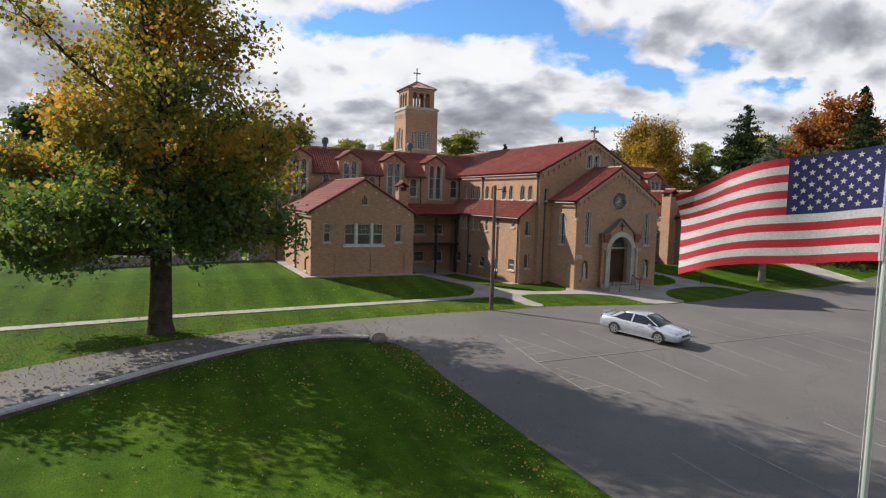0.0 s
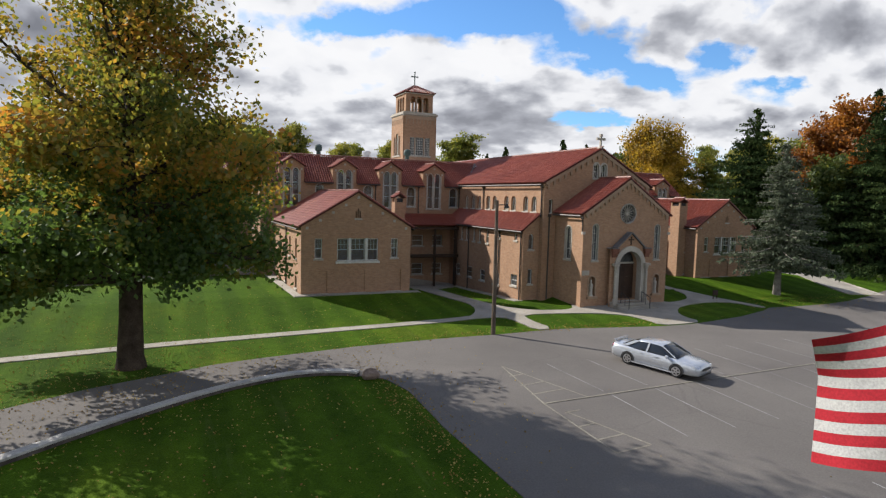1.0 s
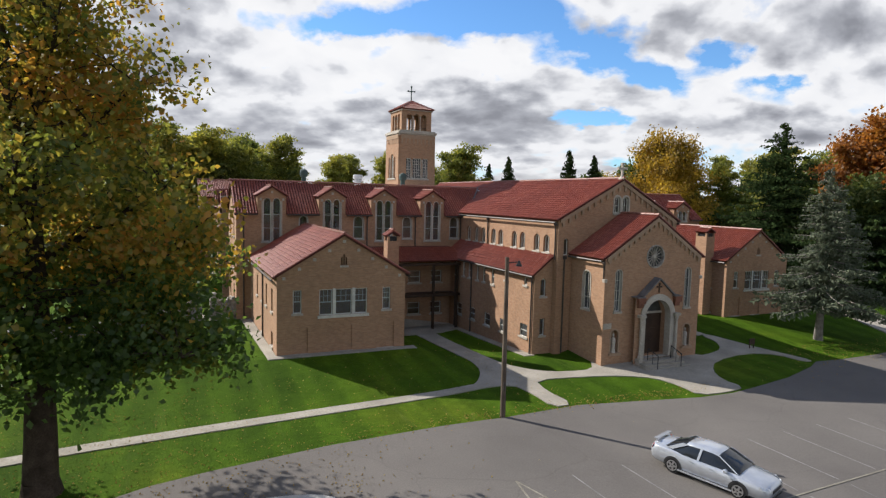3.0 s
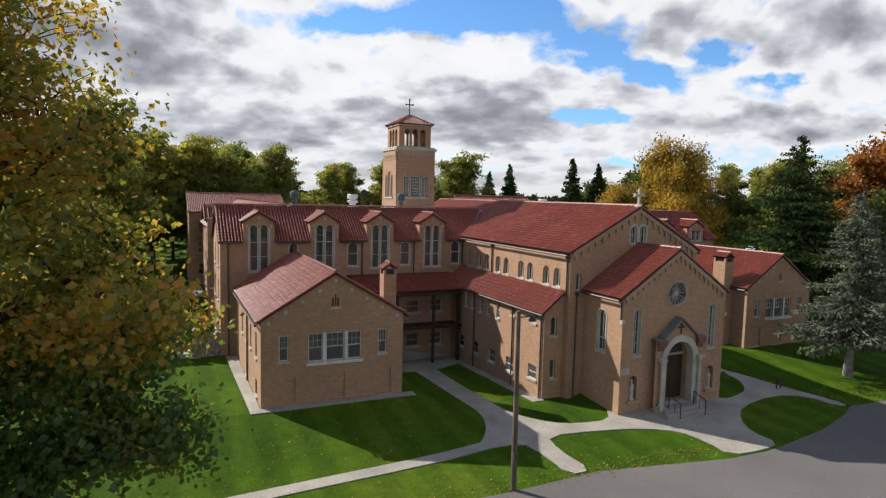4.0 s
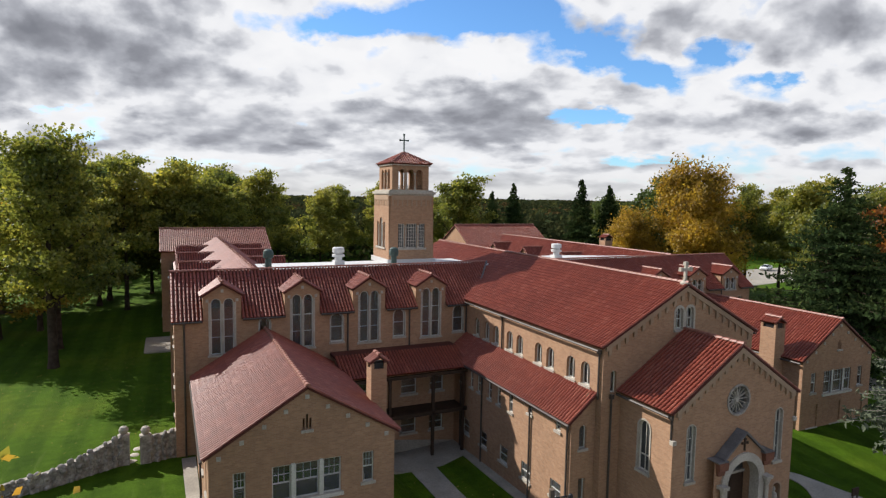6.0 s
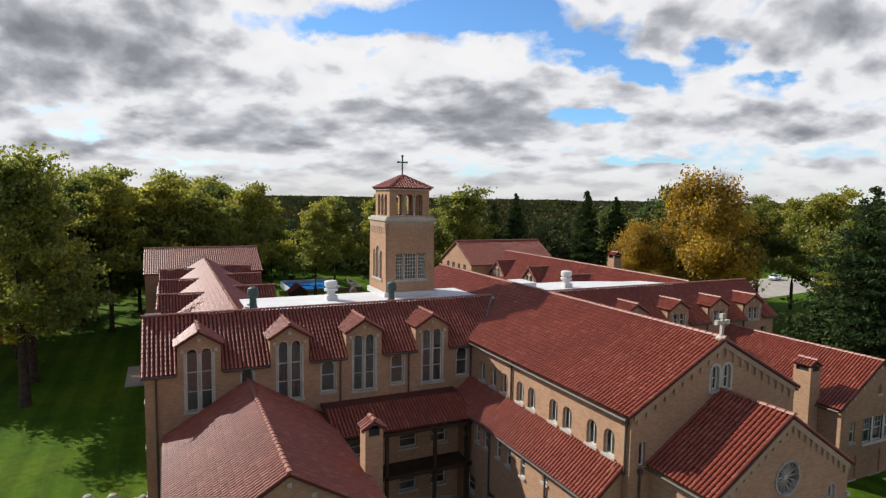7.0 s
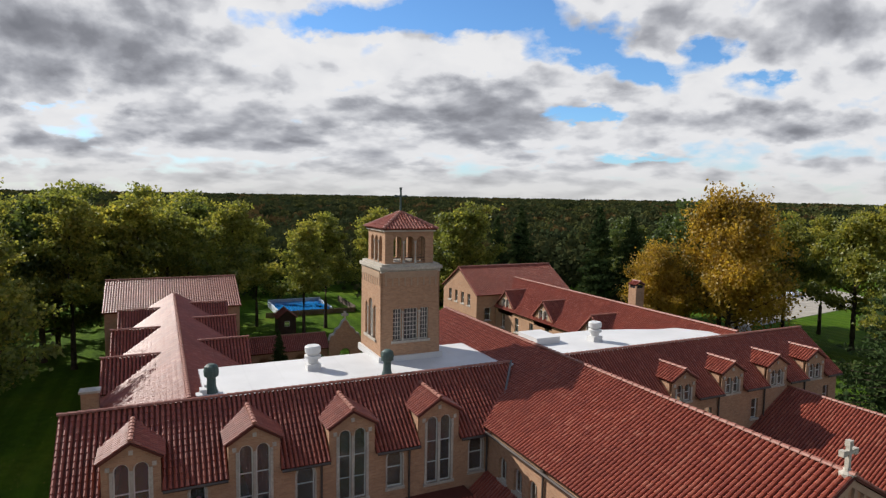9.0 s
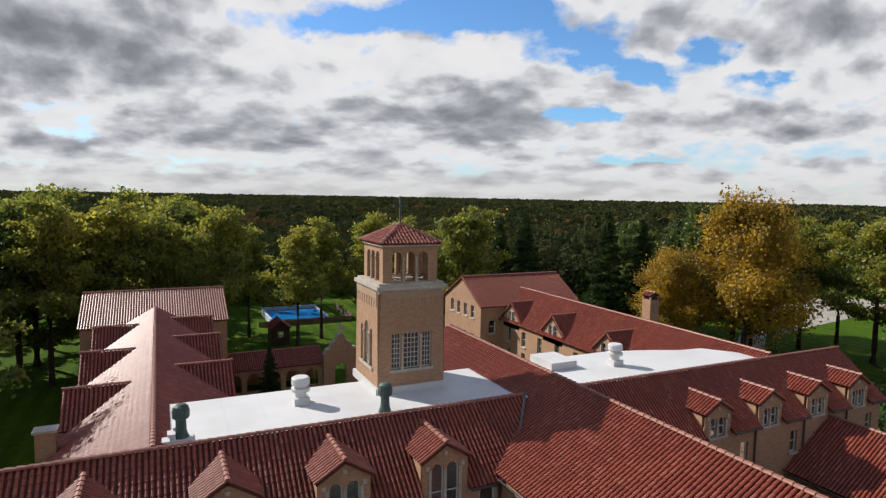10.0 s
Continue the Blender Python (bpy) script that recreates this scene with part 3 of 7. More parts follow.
def grass_material():
    mt, tree, b = material("lawn_grass", (0.06, 0.10, 0.015), 0.9, 0, 0.04)
    p = coords(tree, "World")
    slow = ramp_tex(tree, noise_tex(tree, p, 0.09, 6, 0.6), [(0.3, (0.033, 0.071, 0.006)), (0.52, (0.054, 0.106, 0.008)), (0.74, (0.094, 0.130, 0.012))])
    mid = ramp_tex(tree, noise_tex(tree, p, 1.3, 5, 0.7), [(0.25, (0.66, 0.70, 0.62)), (0.7, (1.18, 1.14, 1.1))])
    fine = noise_tex(tree, p, 17, 4, 0.7)
    tone = ramp_tex(tree, fine, [(0.3, (0.55, 0.6, 0.5)), (0.7, (1.35, 1.3, 1.25))])
    wv = nd(tree, "ShaderNodeTexWave", Scale=0.13, Distortion=1.2)
    wv.inputs["Detail"].default_value, wv.inputs["Detail Scale"].default_value = 2.0, 0.35
    tree.links.new(p, wv.inputs["Vector"])
    mown = ramp_tex(tree, wv.outputs[1], [(0.3, (0.86, 0.88, 0.86)), (0.7, (1.10, 1.09, 1.06))])
    mp = nd(tree, "ShaderNodeMapping")
    mp.inputs["Scale"].default_value = (1.7, 0.14, 1.0)
    tree.links.new(p, mp.inputs["Vector"])
    dry = ramp_tex(tree, noise_tex(tree, mp.outputs[0], 1.0, 5, 0.75), [(0.58, (0, 0, 0)), (0.78, (0.3, 0.3, 0.3))])
    green = mix(tree, 1.0, mix(tree, 1.0, mix(tree, 1.0, slow, mid, "MULTIPLY"), mown, "MULTIPLY"), tone, "MULTIPLY")
    tree.links.new(mix(tree, dry, green, (0.15, 0.17, 0.055)), b.inputs["Base Color"])
    bump(tree, b, fine, 0.8, 0.08)
    return mt


GRASS = grass_material()


def build_ground():
    xs = sorted(set([-3000, -1500, -700, -300, -120, -60] + [float(v) for v in np.arange(-40, 90, 2.0)] + [19.0, 19.6, 20.3, 21.0, 21.7, 22.4, 23.0, 25.0, 27.0, 29.0, 30.5, 31.2, 32.0] + [110, 150, 250, 500, 1000, 2000, 3000]))
    ys = sorted(set([-1500, -600, -200, -80, -40] + [float(v) for v in np.arange(-20, 64, 1.0)] + [70, 80, 100, 130, 180, 260, 400, 700, 1200, 2200, 4000]))
    bm = bmesh.new()
    grid = [[bm.verts.new((x, y, level(x, y))) for x in xs] for y in ys]
    for r0, r1 in zip(grid, grid[1:]):
        for k in range(len(xs) - 1):
            bm.faces.new((r0[k], r0[k + 1], r1[k + 1], r1[k]))
    solo("ground", bm, GRASS, "wide mown green lawn with scattered dry leaves", "lawn", kind="structure")


build_ground()
KERB = smooth_loop([(-30, 8.0), (-20, 12.5), (-10, 18.2), (-5.1, 21.4), (-2.0, 23.9), (2.4, 26.8), (5.2, 27.9), (6.9, 28.1), (8.6, 27.7), (9.2, 27.2)], 2, False)
LOT = KERB + [(9.6, 26.9), (10.3, 26.2), (10.75, 24.3), (10.6, 20.3), (10.8, 17.3), (11.0, 13.9), (11.3, 9.9), (12.2, 2), (13.5, -10), (16, -25), (70, -25), (90, 0),
    (112, 20), (130, 34), (120, 50), (100, 48), (80, 40.0), (66, 36.2), (60, 34.7), (56, 34.2), (51.6, 34.2), (48.4, 34.4), (46.6, 33.6), (42.4, 32.4), (38.1, 31.7), (35.9, 31.4), (33.2, 31.5),
    (28.4, 32.4), (25.1, 33.0), (20.0, 32.8), (16.6, 32.9), (10.5, 32.6), (5.1, 31.8), (2.8, 31.3), (0.7, 30.4), (-2.5, 29.1), (-6.2, 26.9), (-12, 23.2), (-22, 17.5), (-33, 12.5)]
drape("parking_lot", LOT, 0.03, ASPHALT, "worn grey asphalt parking lot with a driveway branching off", "parking lot")


def strip(centre, width):
    left, right = [], []
    for i, p in enumerate(centre):
        a, b = centre[max(i - 1, 0)], centre[min(i + 1, len(centre) - 1)]
        d = Vector((b[0] - a[0], b[1] - a[1])).normalized()
        left.append((p[0] - d.y * width / 2, p[1] + d.x * width / 2))
        right.append((p[0] + d.y * width / 2, p[1] - d.x * width / 2))
    return right + left[::-1]


walk_label = "pale concrete walk with joints across a lawn"
drape("sidewalk", strip([(-40, 31.0), (-20, 33.6), (-4.1, 35.45), (0.3, 36.0), (5.5, 36.4), (11.6, 36.8), (15.1, 37.0), (18.4, 37.25), (21.6, 37.75)], 0.85), 0.05, CONCRETE, walk_label, "sidewalk")
drape("sidewalk", smooth_loop([(23.3, 55.2), (23.25, 50.0), (23.15, 45.0), (23.15, 42.5), (22.75, 40.6), (21.6, 38.7), (20.6, 37.75), (20.6, 37.25), (23.2, 37.3), (23.55, 35.5), (23.5, 33.2), (24.95, 33.2), (24.65, 35.7), (25.1, 37.55),
    (28.6, 37.1), (31.4, 36.4), (33.2, 35.3), (33.7, 33.6), (33.4, 31.8), (35.9, 31.6), (37.6, 31.95), (37.5, 33.6), (38.5, 35.3), (40.7, 37.0), (45.0, 37.8), (47.2, 36.8), (47.5, 34.7), (48.5, 34.6), (48.0, 36.9), (47.0, 39.4), (45.6, 42.4), (44.8, 41.9),
    (45.0, 40.7), (43.8, 39.1), (42.1, 38.5), (40.4, 38.3), (40.2, 40), (31.5, 40), (30.3, 38.2), (28.0, 38.45), (26.6, 39.1), (25.4, 40.6), (24.8, 42.5), (24.85, 46.0), (24.95, 50.0), (25.2, 55.2)], 1), 0.054, CONCRETE, walk_label, "sidewalk", step=1.0)
drape("sidewalk", strip([(45.0, 42.2), (44.2, 46), (43.9, 52)], 1.0), 0.05, CONCRETE, walk_label, "sidewalk")
drape("road", strip([(66, 36.5), (69, 44), (70.5, 52), (74, 62), (84, 80), (100, 98), (116, 109)], 4.0), 0.035, CONCRETE, "narrow pale gravel road past the trees", "road")
drape("yard", [(112, 102), (165, 110), (170, 126), (128, 124)], 0.04, CONCRETE, "pale open gravel yard among the trees", "road", step=6)


def kerb_wall():
    """Low retaining wall at the edge of the driveway: dark stone below, a pale cap on top."""
    th = thing("kerb_wall", (2.4, 26.8, level(2.4, 26.8) - 0.45), "low curved stone retaining wall with a pale concrete cap", "wall", kind="structure")
    bm, cap = bmesh.new(), bmesh.new()
    for m_, half, z0, z1 in ((bm, 0.15, -0.6, 0.16), (cap, 0.21, 0.16, 0.25)):
        rows = []
        for i, p in enumerate(KERB):
            a, b = KERB[max(i - 1, 0)], KERB[min(i + 1, len(KERB) - 1)]
            d = Vector((b[0] - a[0], b[1] - a[1])).normalized()
            n = Vector((-d.y, d.x))
            z = level(*p)
            rows.append([m_.verts.new((p[0] + n.x * s, p[1] + n.y * s, z + h)) for s, h in ((-half, z0), (-half, z1), (half, z1), (half, z0))])
        for r0, r1 in zip(rows, rows[1:]):
            for k in range(4):
                m_.faces.new((r0[k], r0[(k + 1) % 4], r1[(k + 1) % 4], r1[k]))
        m_.faces.new(rows[0][::-1]), m_.faces.new(rows[-1])
        bmesh.ops.recalc_face_normals(m_, faces=m_.faces)
    part("stone_face", bm, DARK_STONE, th)
    part("cap", cap, KERB_CAP, th, "pale concrete cap")


kerb_wall()


def line(name, a, b, width, mat_, label):
    """A painted line on the asphalt."""
    a, b = Vector(a), Vector(b)
    d = (b - a).normalized()
    n = Vector((-d.y, d.x)) * width / 2
    steps = max(1, int((b - a).length / 1.0))
    bm = bmesh.new()
    rows = []
    for k in range(steps + 1):
        p = a + (b - a) * k / steps
        rows.append([bm.verts.new((q.x, q.y, level(q.x, q.y) + 0.038)) for q in (p - n, p + n)])
    for r0, r1 in zip(rows, rows[1:]):
        bm.faces.new((r0[0], r1[0], r1[1], r0[1]))
    return tagged(new(name, mesh_of(name, bm, mat_)), label, "road marking", "parking lot lines", "structure")


for a, b in (((16.8, 26.3), (15.85, 20.9)), ((15.85, 20.9), (15.9, 16.2)), ((15.9, 16.2), (17.6, 16.3)), ((16.3, 19.9), (17.7, 16.3)), ((16.8, 26.3), (18.3, 21.0)), ((16.3, 24.7), (17.3, 24.8)), ((16.1, 23.3), (17.7, 23.5)),
             ((15.95, 22.1), (18.0, 22.3)), ((15.85, 20.95), (24.7, 21.1)), ((24.7, 21.1), (38.0, 21.3)), ((15.9, 18.5), (16.8, 18.6)), ((15.9, 17.3), (17.25, 17.4)), ((16.2, 19.85), (17.0, 19.9))):
    line("painted_line", a, b, 0.085, YELLOW, "worn yellow painted line on asphalt")
for k in range(8):
    x = 19.4 + 2.72 * k
    line("painted_line", (x, 25.9), (x + 0.15, 21.4), 0.075, WHITE_LINE, "faded white stall line on asphalt")
    line("painted_line", (x + 0.2, 20.9), (x + 0.3, 16.4), 0.075, WHITE_LINE, "faded white stall line on asphalt")
for k in range(5):
    x = 15.2 + 2.72 * k
    line("painted_line", (x, 11.5), (x + 0.1, 7.2), 0.075, WHITE_LINE, "faded white stall line on asphalt")


# ---- the church ----
AX = 35.85
BASE = -1.2
HUNG = dict(rails=((0.52, 0.06),), bars=())


def pipe(parent, x, y, z0, z1, r=0.06):
    bm = bmesh.new()
    tube(bm, (x, y, z0), (x, y, z1), r, r, 8)
    box(bm, x - 0.11, x + 0.11, y - 0.11, y + 0.11, z1 - 0.05, z1 + 0.2)
    part("downpipe", bm, GUTTER, parent)


def gutter(parent, p0, p1):
    p0, p1 = Vector(p0), Vector(p1)
    bm = bmesh.new()
    tube(bm, p0, p1, 0.075, 0.075, 6)
    part("gutter", bm, GUTTER, parent)


def corbels(parent, face, a0, z0, a1, z1, step=0.55, drop=0.62):
    """The row of small brick corbels under a sloping gable edge."""
    n = max(2, int(abs(a1 - a0) / step))
    for k in range(n):
        bm = bmesh.new()
        f = (k + 0.5) / n
        a, z = a0 + (a1 - a0) * f, z0 + (z1 - z0) * f
        bar(bm, face, a - 0.10, a + 0.10, z - drop, z - 0.12, -0.11, 0.01)
        bar(bm, face, a - 0.06, a + 0.06, z - drop - 0.10, z - drop, -0.06, 0.01)
        part("corbel", bm, BRICK, parent)
    bm = bmesh.new()
    prism(bm, [face.at(a0, z0 - 0.30, -0.13), face.at(a1, z1 - 0.30, -0.13), face.at(a1, z1, -0.13), face.at(a0, z0, -0.13)], face.n * -0.14)
    bmesh.ops.recalc_face_normals(bm, faces=bm.faces)
    part("rake_band", bm, BRICK, parent)


def latin_cross(bm, c, h, w, t):
    x, y, z = c
    box(bm, x - t, x + t, y - t, y + t, z, z + h)
    zc = z + h * 0.68
    box(bm, x - w / 2, x - t, y - t, y + t, zc - t, zc + t)
    box(bm, x + t, x + w / 2, y - t, y + t, zc - t, zc + t)
    for p in ((x - w / 2 - t * 0.4, zc), (x + w / 2 + t * 0.4, zc), (x, z + h + t * 0.4)):
        box(bm, p[0] - t * 1.5, p[0] + t * 1.5, y - t * 1.3, y + t * 1.3, p[1] - t * 1.5, p[1] + t * 1.5)


def church():
    th = thing("church", (AX, 50, 0.2), "buff brick church with red clay tile roofs and a round window", "church")
    # Nave: clerestory walls over the aisle roofs.
    y0, y1, x0, x1 = 42.5, 77.0, 30.0, 41.7
    F = Face((x0, 58.9), (0, -1))
    holes = []
    for c in (57.15, 55.6, 54.2, 52.3, 51.0, 48.75, 47.45, 45.35, 44.0):
        holes.append(arch(58.9 - c - 0.41, 7.85, 58.9 - c + 0.41, 9.2))
    wall("wall", F, rect(-18.1, BASE, 16.4, 10.35), holes, th)
    for h in holes:
        window(F, h, th, bars=((0.5, 0.04),), sill=True, depth=0.16)
    F2 = Face((x1, 42.5), (0, 1))
    holes2 = [arch(c - 42.5 - 0.41, 7.85, c - 42.5 + 0.41, 9.2) for c in (44.0, 45.35, 47.45, 48.75, 51.0, 52.3)]
    wall("wall", F2, rect(0, BASE, 34.5, 10.35), holes2, th)
    for h in holes2:
        window(F2, h, th, bars=((0.5, 0.04),))
    F3 = Face((x0, y0), (1, 0))
    hw = [arch(5.15, 10.95, 5.72, 12.25), arch(5.98, 10.95, 6.55, 12.25)]
    slit = [arch(0.55, 7.75, 0.95, 9.0), arch(10.75, 7.75, 11.15, 9.0)]
    wall("wall", F3, gable_outline(0, 11.7, BASE, 10.4, 13.5), hw + slit, th)
    for h in hw:
        window(F3, h, th, bars=((0.5, 0.03),), rails=((0.45, 0.04),), surround=0.13)
    for h in slit:
        window(F3, h, th, sill=False)
    corbels(th, F3, 0.1, 10.42, 5.85, 13.48)
    corbels(th, F3, 11.6, 10.42, 5.85, 13.48)
    wall("wall", Face((x1, y1), (-1, 0)), gable_outline(0, 11.7, 1, 10.4, 13.5), [], th)
    near = lambda o: 44 < o.y < 54 and o.x < 33.5
    gable_roof(th, "y", y0, y1, x0, x1, 10.4, 13.5, 0.25, 0.2, (near, 300))
    gutter(th, (x0 - 0.33, y0, 10.18), (x0 - 0.33, 58.6, 10.18))
    gutter(th, (x1 + 0.33, y0, 10.18), (x1 + 0.33, 58.6, 10.18))
    for y in (42.75, 53.25):
        pipe(th, x0 - 0.08, y, 7.4, 10.0)
    # Aisles.
    for s in (1, -1):
        xa, xb = AX - s * (AX - 28.4), AX - s * (AX - x0)
        if s == 1:
            Fa, along = Face((28.4, 58.9), (0, -1)), lambda y: 58.9 - y
        else:
            Fa, along = Face((xa, 43.0), (0, 1)), lambda y: y - 43.0
        up = [rect(along(c) - 0.23, 4.65 if c > 48 else 5.3, along(c) + 0.23, 5.95) for c in (56.3, 54.75, 53.65, 52.05, 50.85, 49.3, 47.1, 44.2)] if s == 1 else []
        lowr = [rect(along(c) - 0.52, 0.98 if c > 45 else 1.3, along(c) + 0.52, 2.05 if c > 45 else 2.3) for c in (55.5, 52.85, 50.1, 47.4, 44.3)] if s == 1 else []
        holes = [sorted(h) and [(min(p[0] for p in h), min(p[1] for p in h)), (max(p[0] for p in h), min(p[1] for p in h)), (max(p[0] for p in h), max(p[1] for p in h)), (min(p[0] for p in h), max(p[1] for p in h))] for h in up + lowr]
        wall("wall", Fa, rect(0, BASE, 15.9, 6.35), holes, th)
        for h in holes:
            window(Fa, h, th, rails=((0.5, 0.05),), frame_w=0.06, depth=0.05)
        Ff = Face((min(xa, xb), 43.0), (1, 0))
        w = abs(xb - xa)
        prof = [(0, BASE), (w, BASE), (w, 7.6), (0, 6.3)] if s == 1 else [(0, BASE), (w, BASE), (w, 6.3), (0, 7.6)]
        hf = [arch(0.55, 4.6, 1.05, 5.95), rect(0.6, 1.6, 1.05, 2.9)]
        wall("wall", Ff, prof, hf, th)
        for h in hf:
            window(Ff, h, th, frame_w=0.05)
        ev, rd = [(xa - s * 0.3, y, 6.2) for y in (42.8, 58.9)], [(xb, y, 7.72) for y in (42.8, 58.9)]
        slope(th, [ev[1], ev[0], rd[0], rd[1]] if s == 1 else [ev[0], ev[1], rd[1], rd[0]])
        gutter(th, (xa - s * 0.36, 42.8, 6.12), (xa - s * 0.36, 58.7, 6.12))
        for y in (43.25, 47.0, 53.1, 56.4):
            pipe(th, xa - s * 0.08, y, level(xa, y), 6.0)
    # Entrance block with the portal.
    fx0, fx1, fy = 31.3, 40.4, 38.6
    F = Face((fx0, fy), (1, 0))
    door = arch(3.35, 0.72, 5.75, 4.95, 14)
    tall = [arch(0.95, 4.05, 1.52, 7.05), arch(7.58, 4.05, 8.15, 7.05)]
    niche = [arch(0.75, 1.1, 1.45, 2.75), arch(7.65, 1.1, 8.35, 2.75)]
    rose = [(4.55 + 0.78 * math.cos(2 * math.pi * k / 24), 7.95 + 0.78 * math.sin(2 * math.pi * k / 24)) for k in range(24)]
    front = wall("wall", F, gable_outline(0, 9.1, BASE, 7.9, 10.8), [door, rose] + tall + niche, th, 0.5)
    for h in tall:
        window(F, h, th, bars=((0.5, 0.03),), rails=((0.25, 0.03), (0.5, 0.03), (0.75, 0.03)), glass=LEADED, surround=0.05)
    for s in (0, 1):
        Fs = Face((fx0, 42.5), (0, -1)) if s == 0 else Face((fx1, fy), (0, 1))
        h = arch(1.5, 4.0, 2.35, 6.8) if s == 0 else arch(1.55, 4.0, 2.4, 6.8)
        wall("wall", Fs, rect(0.0, BASE, 3.9, 7.9), [h], th)
        window(Fs, h, th, bars=((0.5, 0.03),), rails=((0.3, 0.06),), glass=LEADED, surround=0.08)
    corbels(th, F, 0.1, 7.92, 4.55, 10.78, 0.42, 0.5)
    corbels(th, F, 9.0, 7.92, 4.55, 10.78, 0.42, 0.5)
    gable_roof(th, "y", fy, 42.4, fx0, fx1, 7.9, 10.8, 0.28, 0.14)
    gutter(th, (fx0 - 0.36, fy, 7.68), (fx0 - 0.36, 42.4, 7.68))
    pipe(th, fx0 - 0.02, fy + 0.12, 6.4, 7.5)
    pipe(th, 30.6, 42.42, 0.3, 7.5)
    # Rose window.
    bm = bmesh.new()
    big = [(4.55 + 0.86 * math.cos(2 * math.pi * k / 24), 7.95 + 0.86 * math.sin(2 * math.pi * k / 24)) for k in range(24)]
    ring(bm, F, big, shrink(rose, 0.02), -0.05, 0.3)
    bmesh.ops.recalc_face_normals(bm, faces=bm.faces)
    rw = part("rose_window", bm, RUBBLE, th, "round stone window with radial spokes")
    for k in range(16):
        bm = bmesh.new()
        a = 2 * math.pi * k / 16
        c0, c1 = Vector((4.55, 7.95)) + Vector((math.cos(a), math.sin(a))) * 0.10, Vector((4.55, 7.95)) + Vector((math.cos(a), math.sin(a))) * 0.78
        n = Vector((-math.sin(a), math.cos(a))) * 0.017
        prism(bm, [F.at(*(c0 - n), 0.1), F.at(*(c1 - n), 0.1), F.at(*(c1 + n), 0.1), F.at(*(c0 + n), 0.1)], F.n * -0.1)
        bmesh.ops.recalc_face_normals(bm, faces=bm.faces)
        part("spoke", bm, STONE, rw)
    bm = bmesh.new()
    hub = [(4.55 + 0.13 * math.cos(2 * math.pi * k / 16), 7.95 + 0.13 * math.sin(2 * math.pi * k / 16)) for k in range(16)]
    prism(bm, [F.at(*p, 0.08) for p in hub], F.n * -0.12)
    bmesh.ops.recalc_face_normals(bm, faces=bm.faces)
    part("hub", bm, STONE, rw)
    bm = bmesh.new()
    bm.faces.new([bm.verts.new(F.at(*p, 0.24)) for p in rose])
    part("pane", bm, LEADED, rw)
    # Portal: a shallow gabled block with a stone arch, columns and recessed doors under a fanlight.
    Fp = Face((AX - 2.6, fy - 0.5), (1, 0))
    opening = arch(1.4, 0.62, 3.8, 4.85, 14)
    wall("portal_wall", Fp, [(0.5, BASE), (4.7, BASE), (4.7, 5.05), (3.92, 5.05), (3.92, 5.2), (2.6, 6.3), (1.28, 5.2), (1.28, 5.05), (0.5, 5.05)], [opening], th, 0.48)
    bm = bmesh.new()
    ring(bm, Fp, arch(0.98, 0.62, 4.22, 5.27, 14), shrink(opening, 0.02), -0.10, 0.46)
    bmesh.ops.recalc_face_normals(bm, faces=bm.faces)
    portal = part("portal", bm, STONE, th, "pale stone round-arched door surround")
    for a in (0.95, 4.25):
        bm = bmesh.new()
        lathe(bm, Fp.at(a, 0.66, -0.22), [(0.18, 0), (0.18, 0.18), (0.12, 0.26), (0.105, 2.68), (0.16, 2.86), (0.19, 3.0)], 12)
        bar(bm, Fp, a - 0.24, a + 0.24, 3.66, 3.84, -0.42, 0.0)
        bar(bm, Fp, a - 0.25, a + 0.25, 0.0, 0.66, -0.44, 0.0)
        part("portal_column", bm, STONE, portal)
    for q in ([(1.12, 5.1), (2.6, 6.33), (2.6, 6.45), (1.04, 5.16)], [(4.08, 5.1), (4.16, 5.16), (2.6, 6.45), (2.6, 6.33)]):
        bm = bmesh.new()
        prism(bm, [Fp.at(*p, -0.16) for p in q], Fp.n * -0.64)
        bmesh.ops.recalc_face_normals(bm, faces=bm.faces)
        part("hood", bm, LEAD, portal, "grey lead-covered hood")
    for a in (0.46, 3.9):
        bm = bmesh.new()
        prism(bm, [Fp.at(a + 0.2, 4.35, 0.0), Fp.at(a + 0.64, 4.35, 0.0), Fp.at(a + 0.76, 5.05, 0.0), Fp.at(a + 0.08, 5.05, 0.0)], Fp.n * 0.14)
        prism(bm, [Fp.at(a + 0.12, 4.65, -0.14), Fp.at(a + 0.72, 4.65, -0.14), Fp.at(a + 0.76, 5.05, -0.14), Fp.at(a + 0.08, 5.05, -0.14)], Fp.n * 0.14)
        bmesh.ops.recalc_face_normals(bm, faces=bm.faces)
        part("bracket", bm, TERRACOTTA, portal, "brown terracotta bracket")
        bm = bmesh.new()
        bar(bm, Fp, a + 0.05, a + 0.79, 5.05, 5.12, -0.22, 0.5)
        part("bracket_cap", bm, LEAD, portal)
    bm = bmesh.new()
    latin_cross(bm, Fp.at(2.6, 5.38, -0.03), 0.62, 0.32, 0.04)
    part("wall_cross", bm, DARK, portal)
    for a0, a1 in ((3.36, 4.54), (4.56, 5.74)):
        bm = bmesh.new()
        bar(bm, F, a0, a1, 0.55, 3.7, 0.36, 0.44)
        for b0, b1 in ((0.9, 1.7), (1.85, 2.6), (2.75, 3.55)):
            bar(bm, F, a0 + 0.15, a1 - 0.15, b0, b1, 0.33, 0.37)
        part("door", bm, DARK, th, "tall dark wooden door leaf")
    bm = bmesh.new()
    bar(bm, F, 3.35, 5.75, 3.7, 3.84, 0.3, 0.45)
    part("transom", bm, STONE, portal)
    bm = bmesh.new()
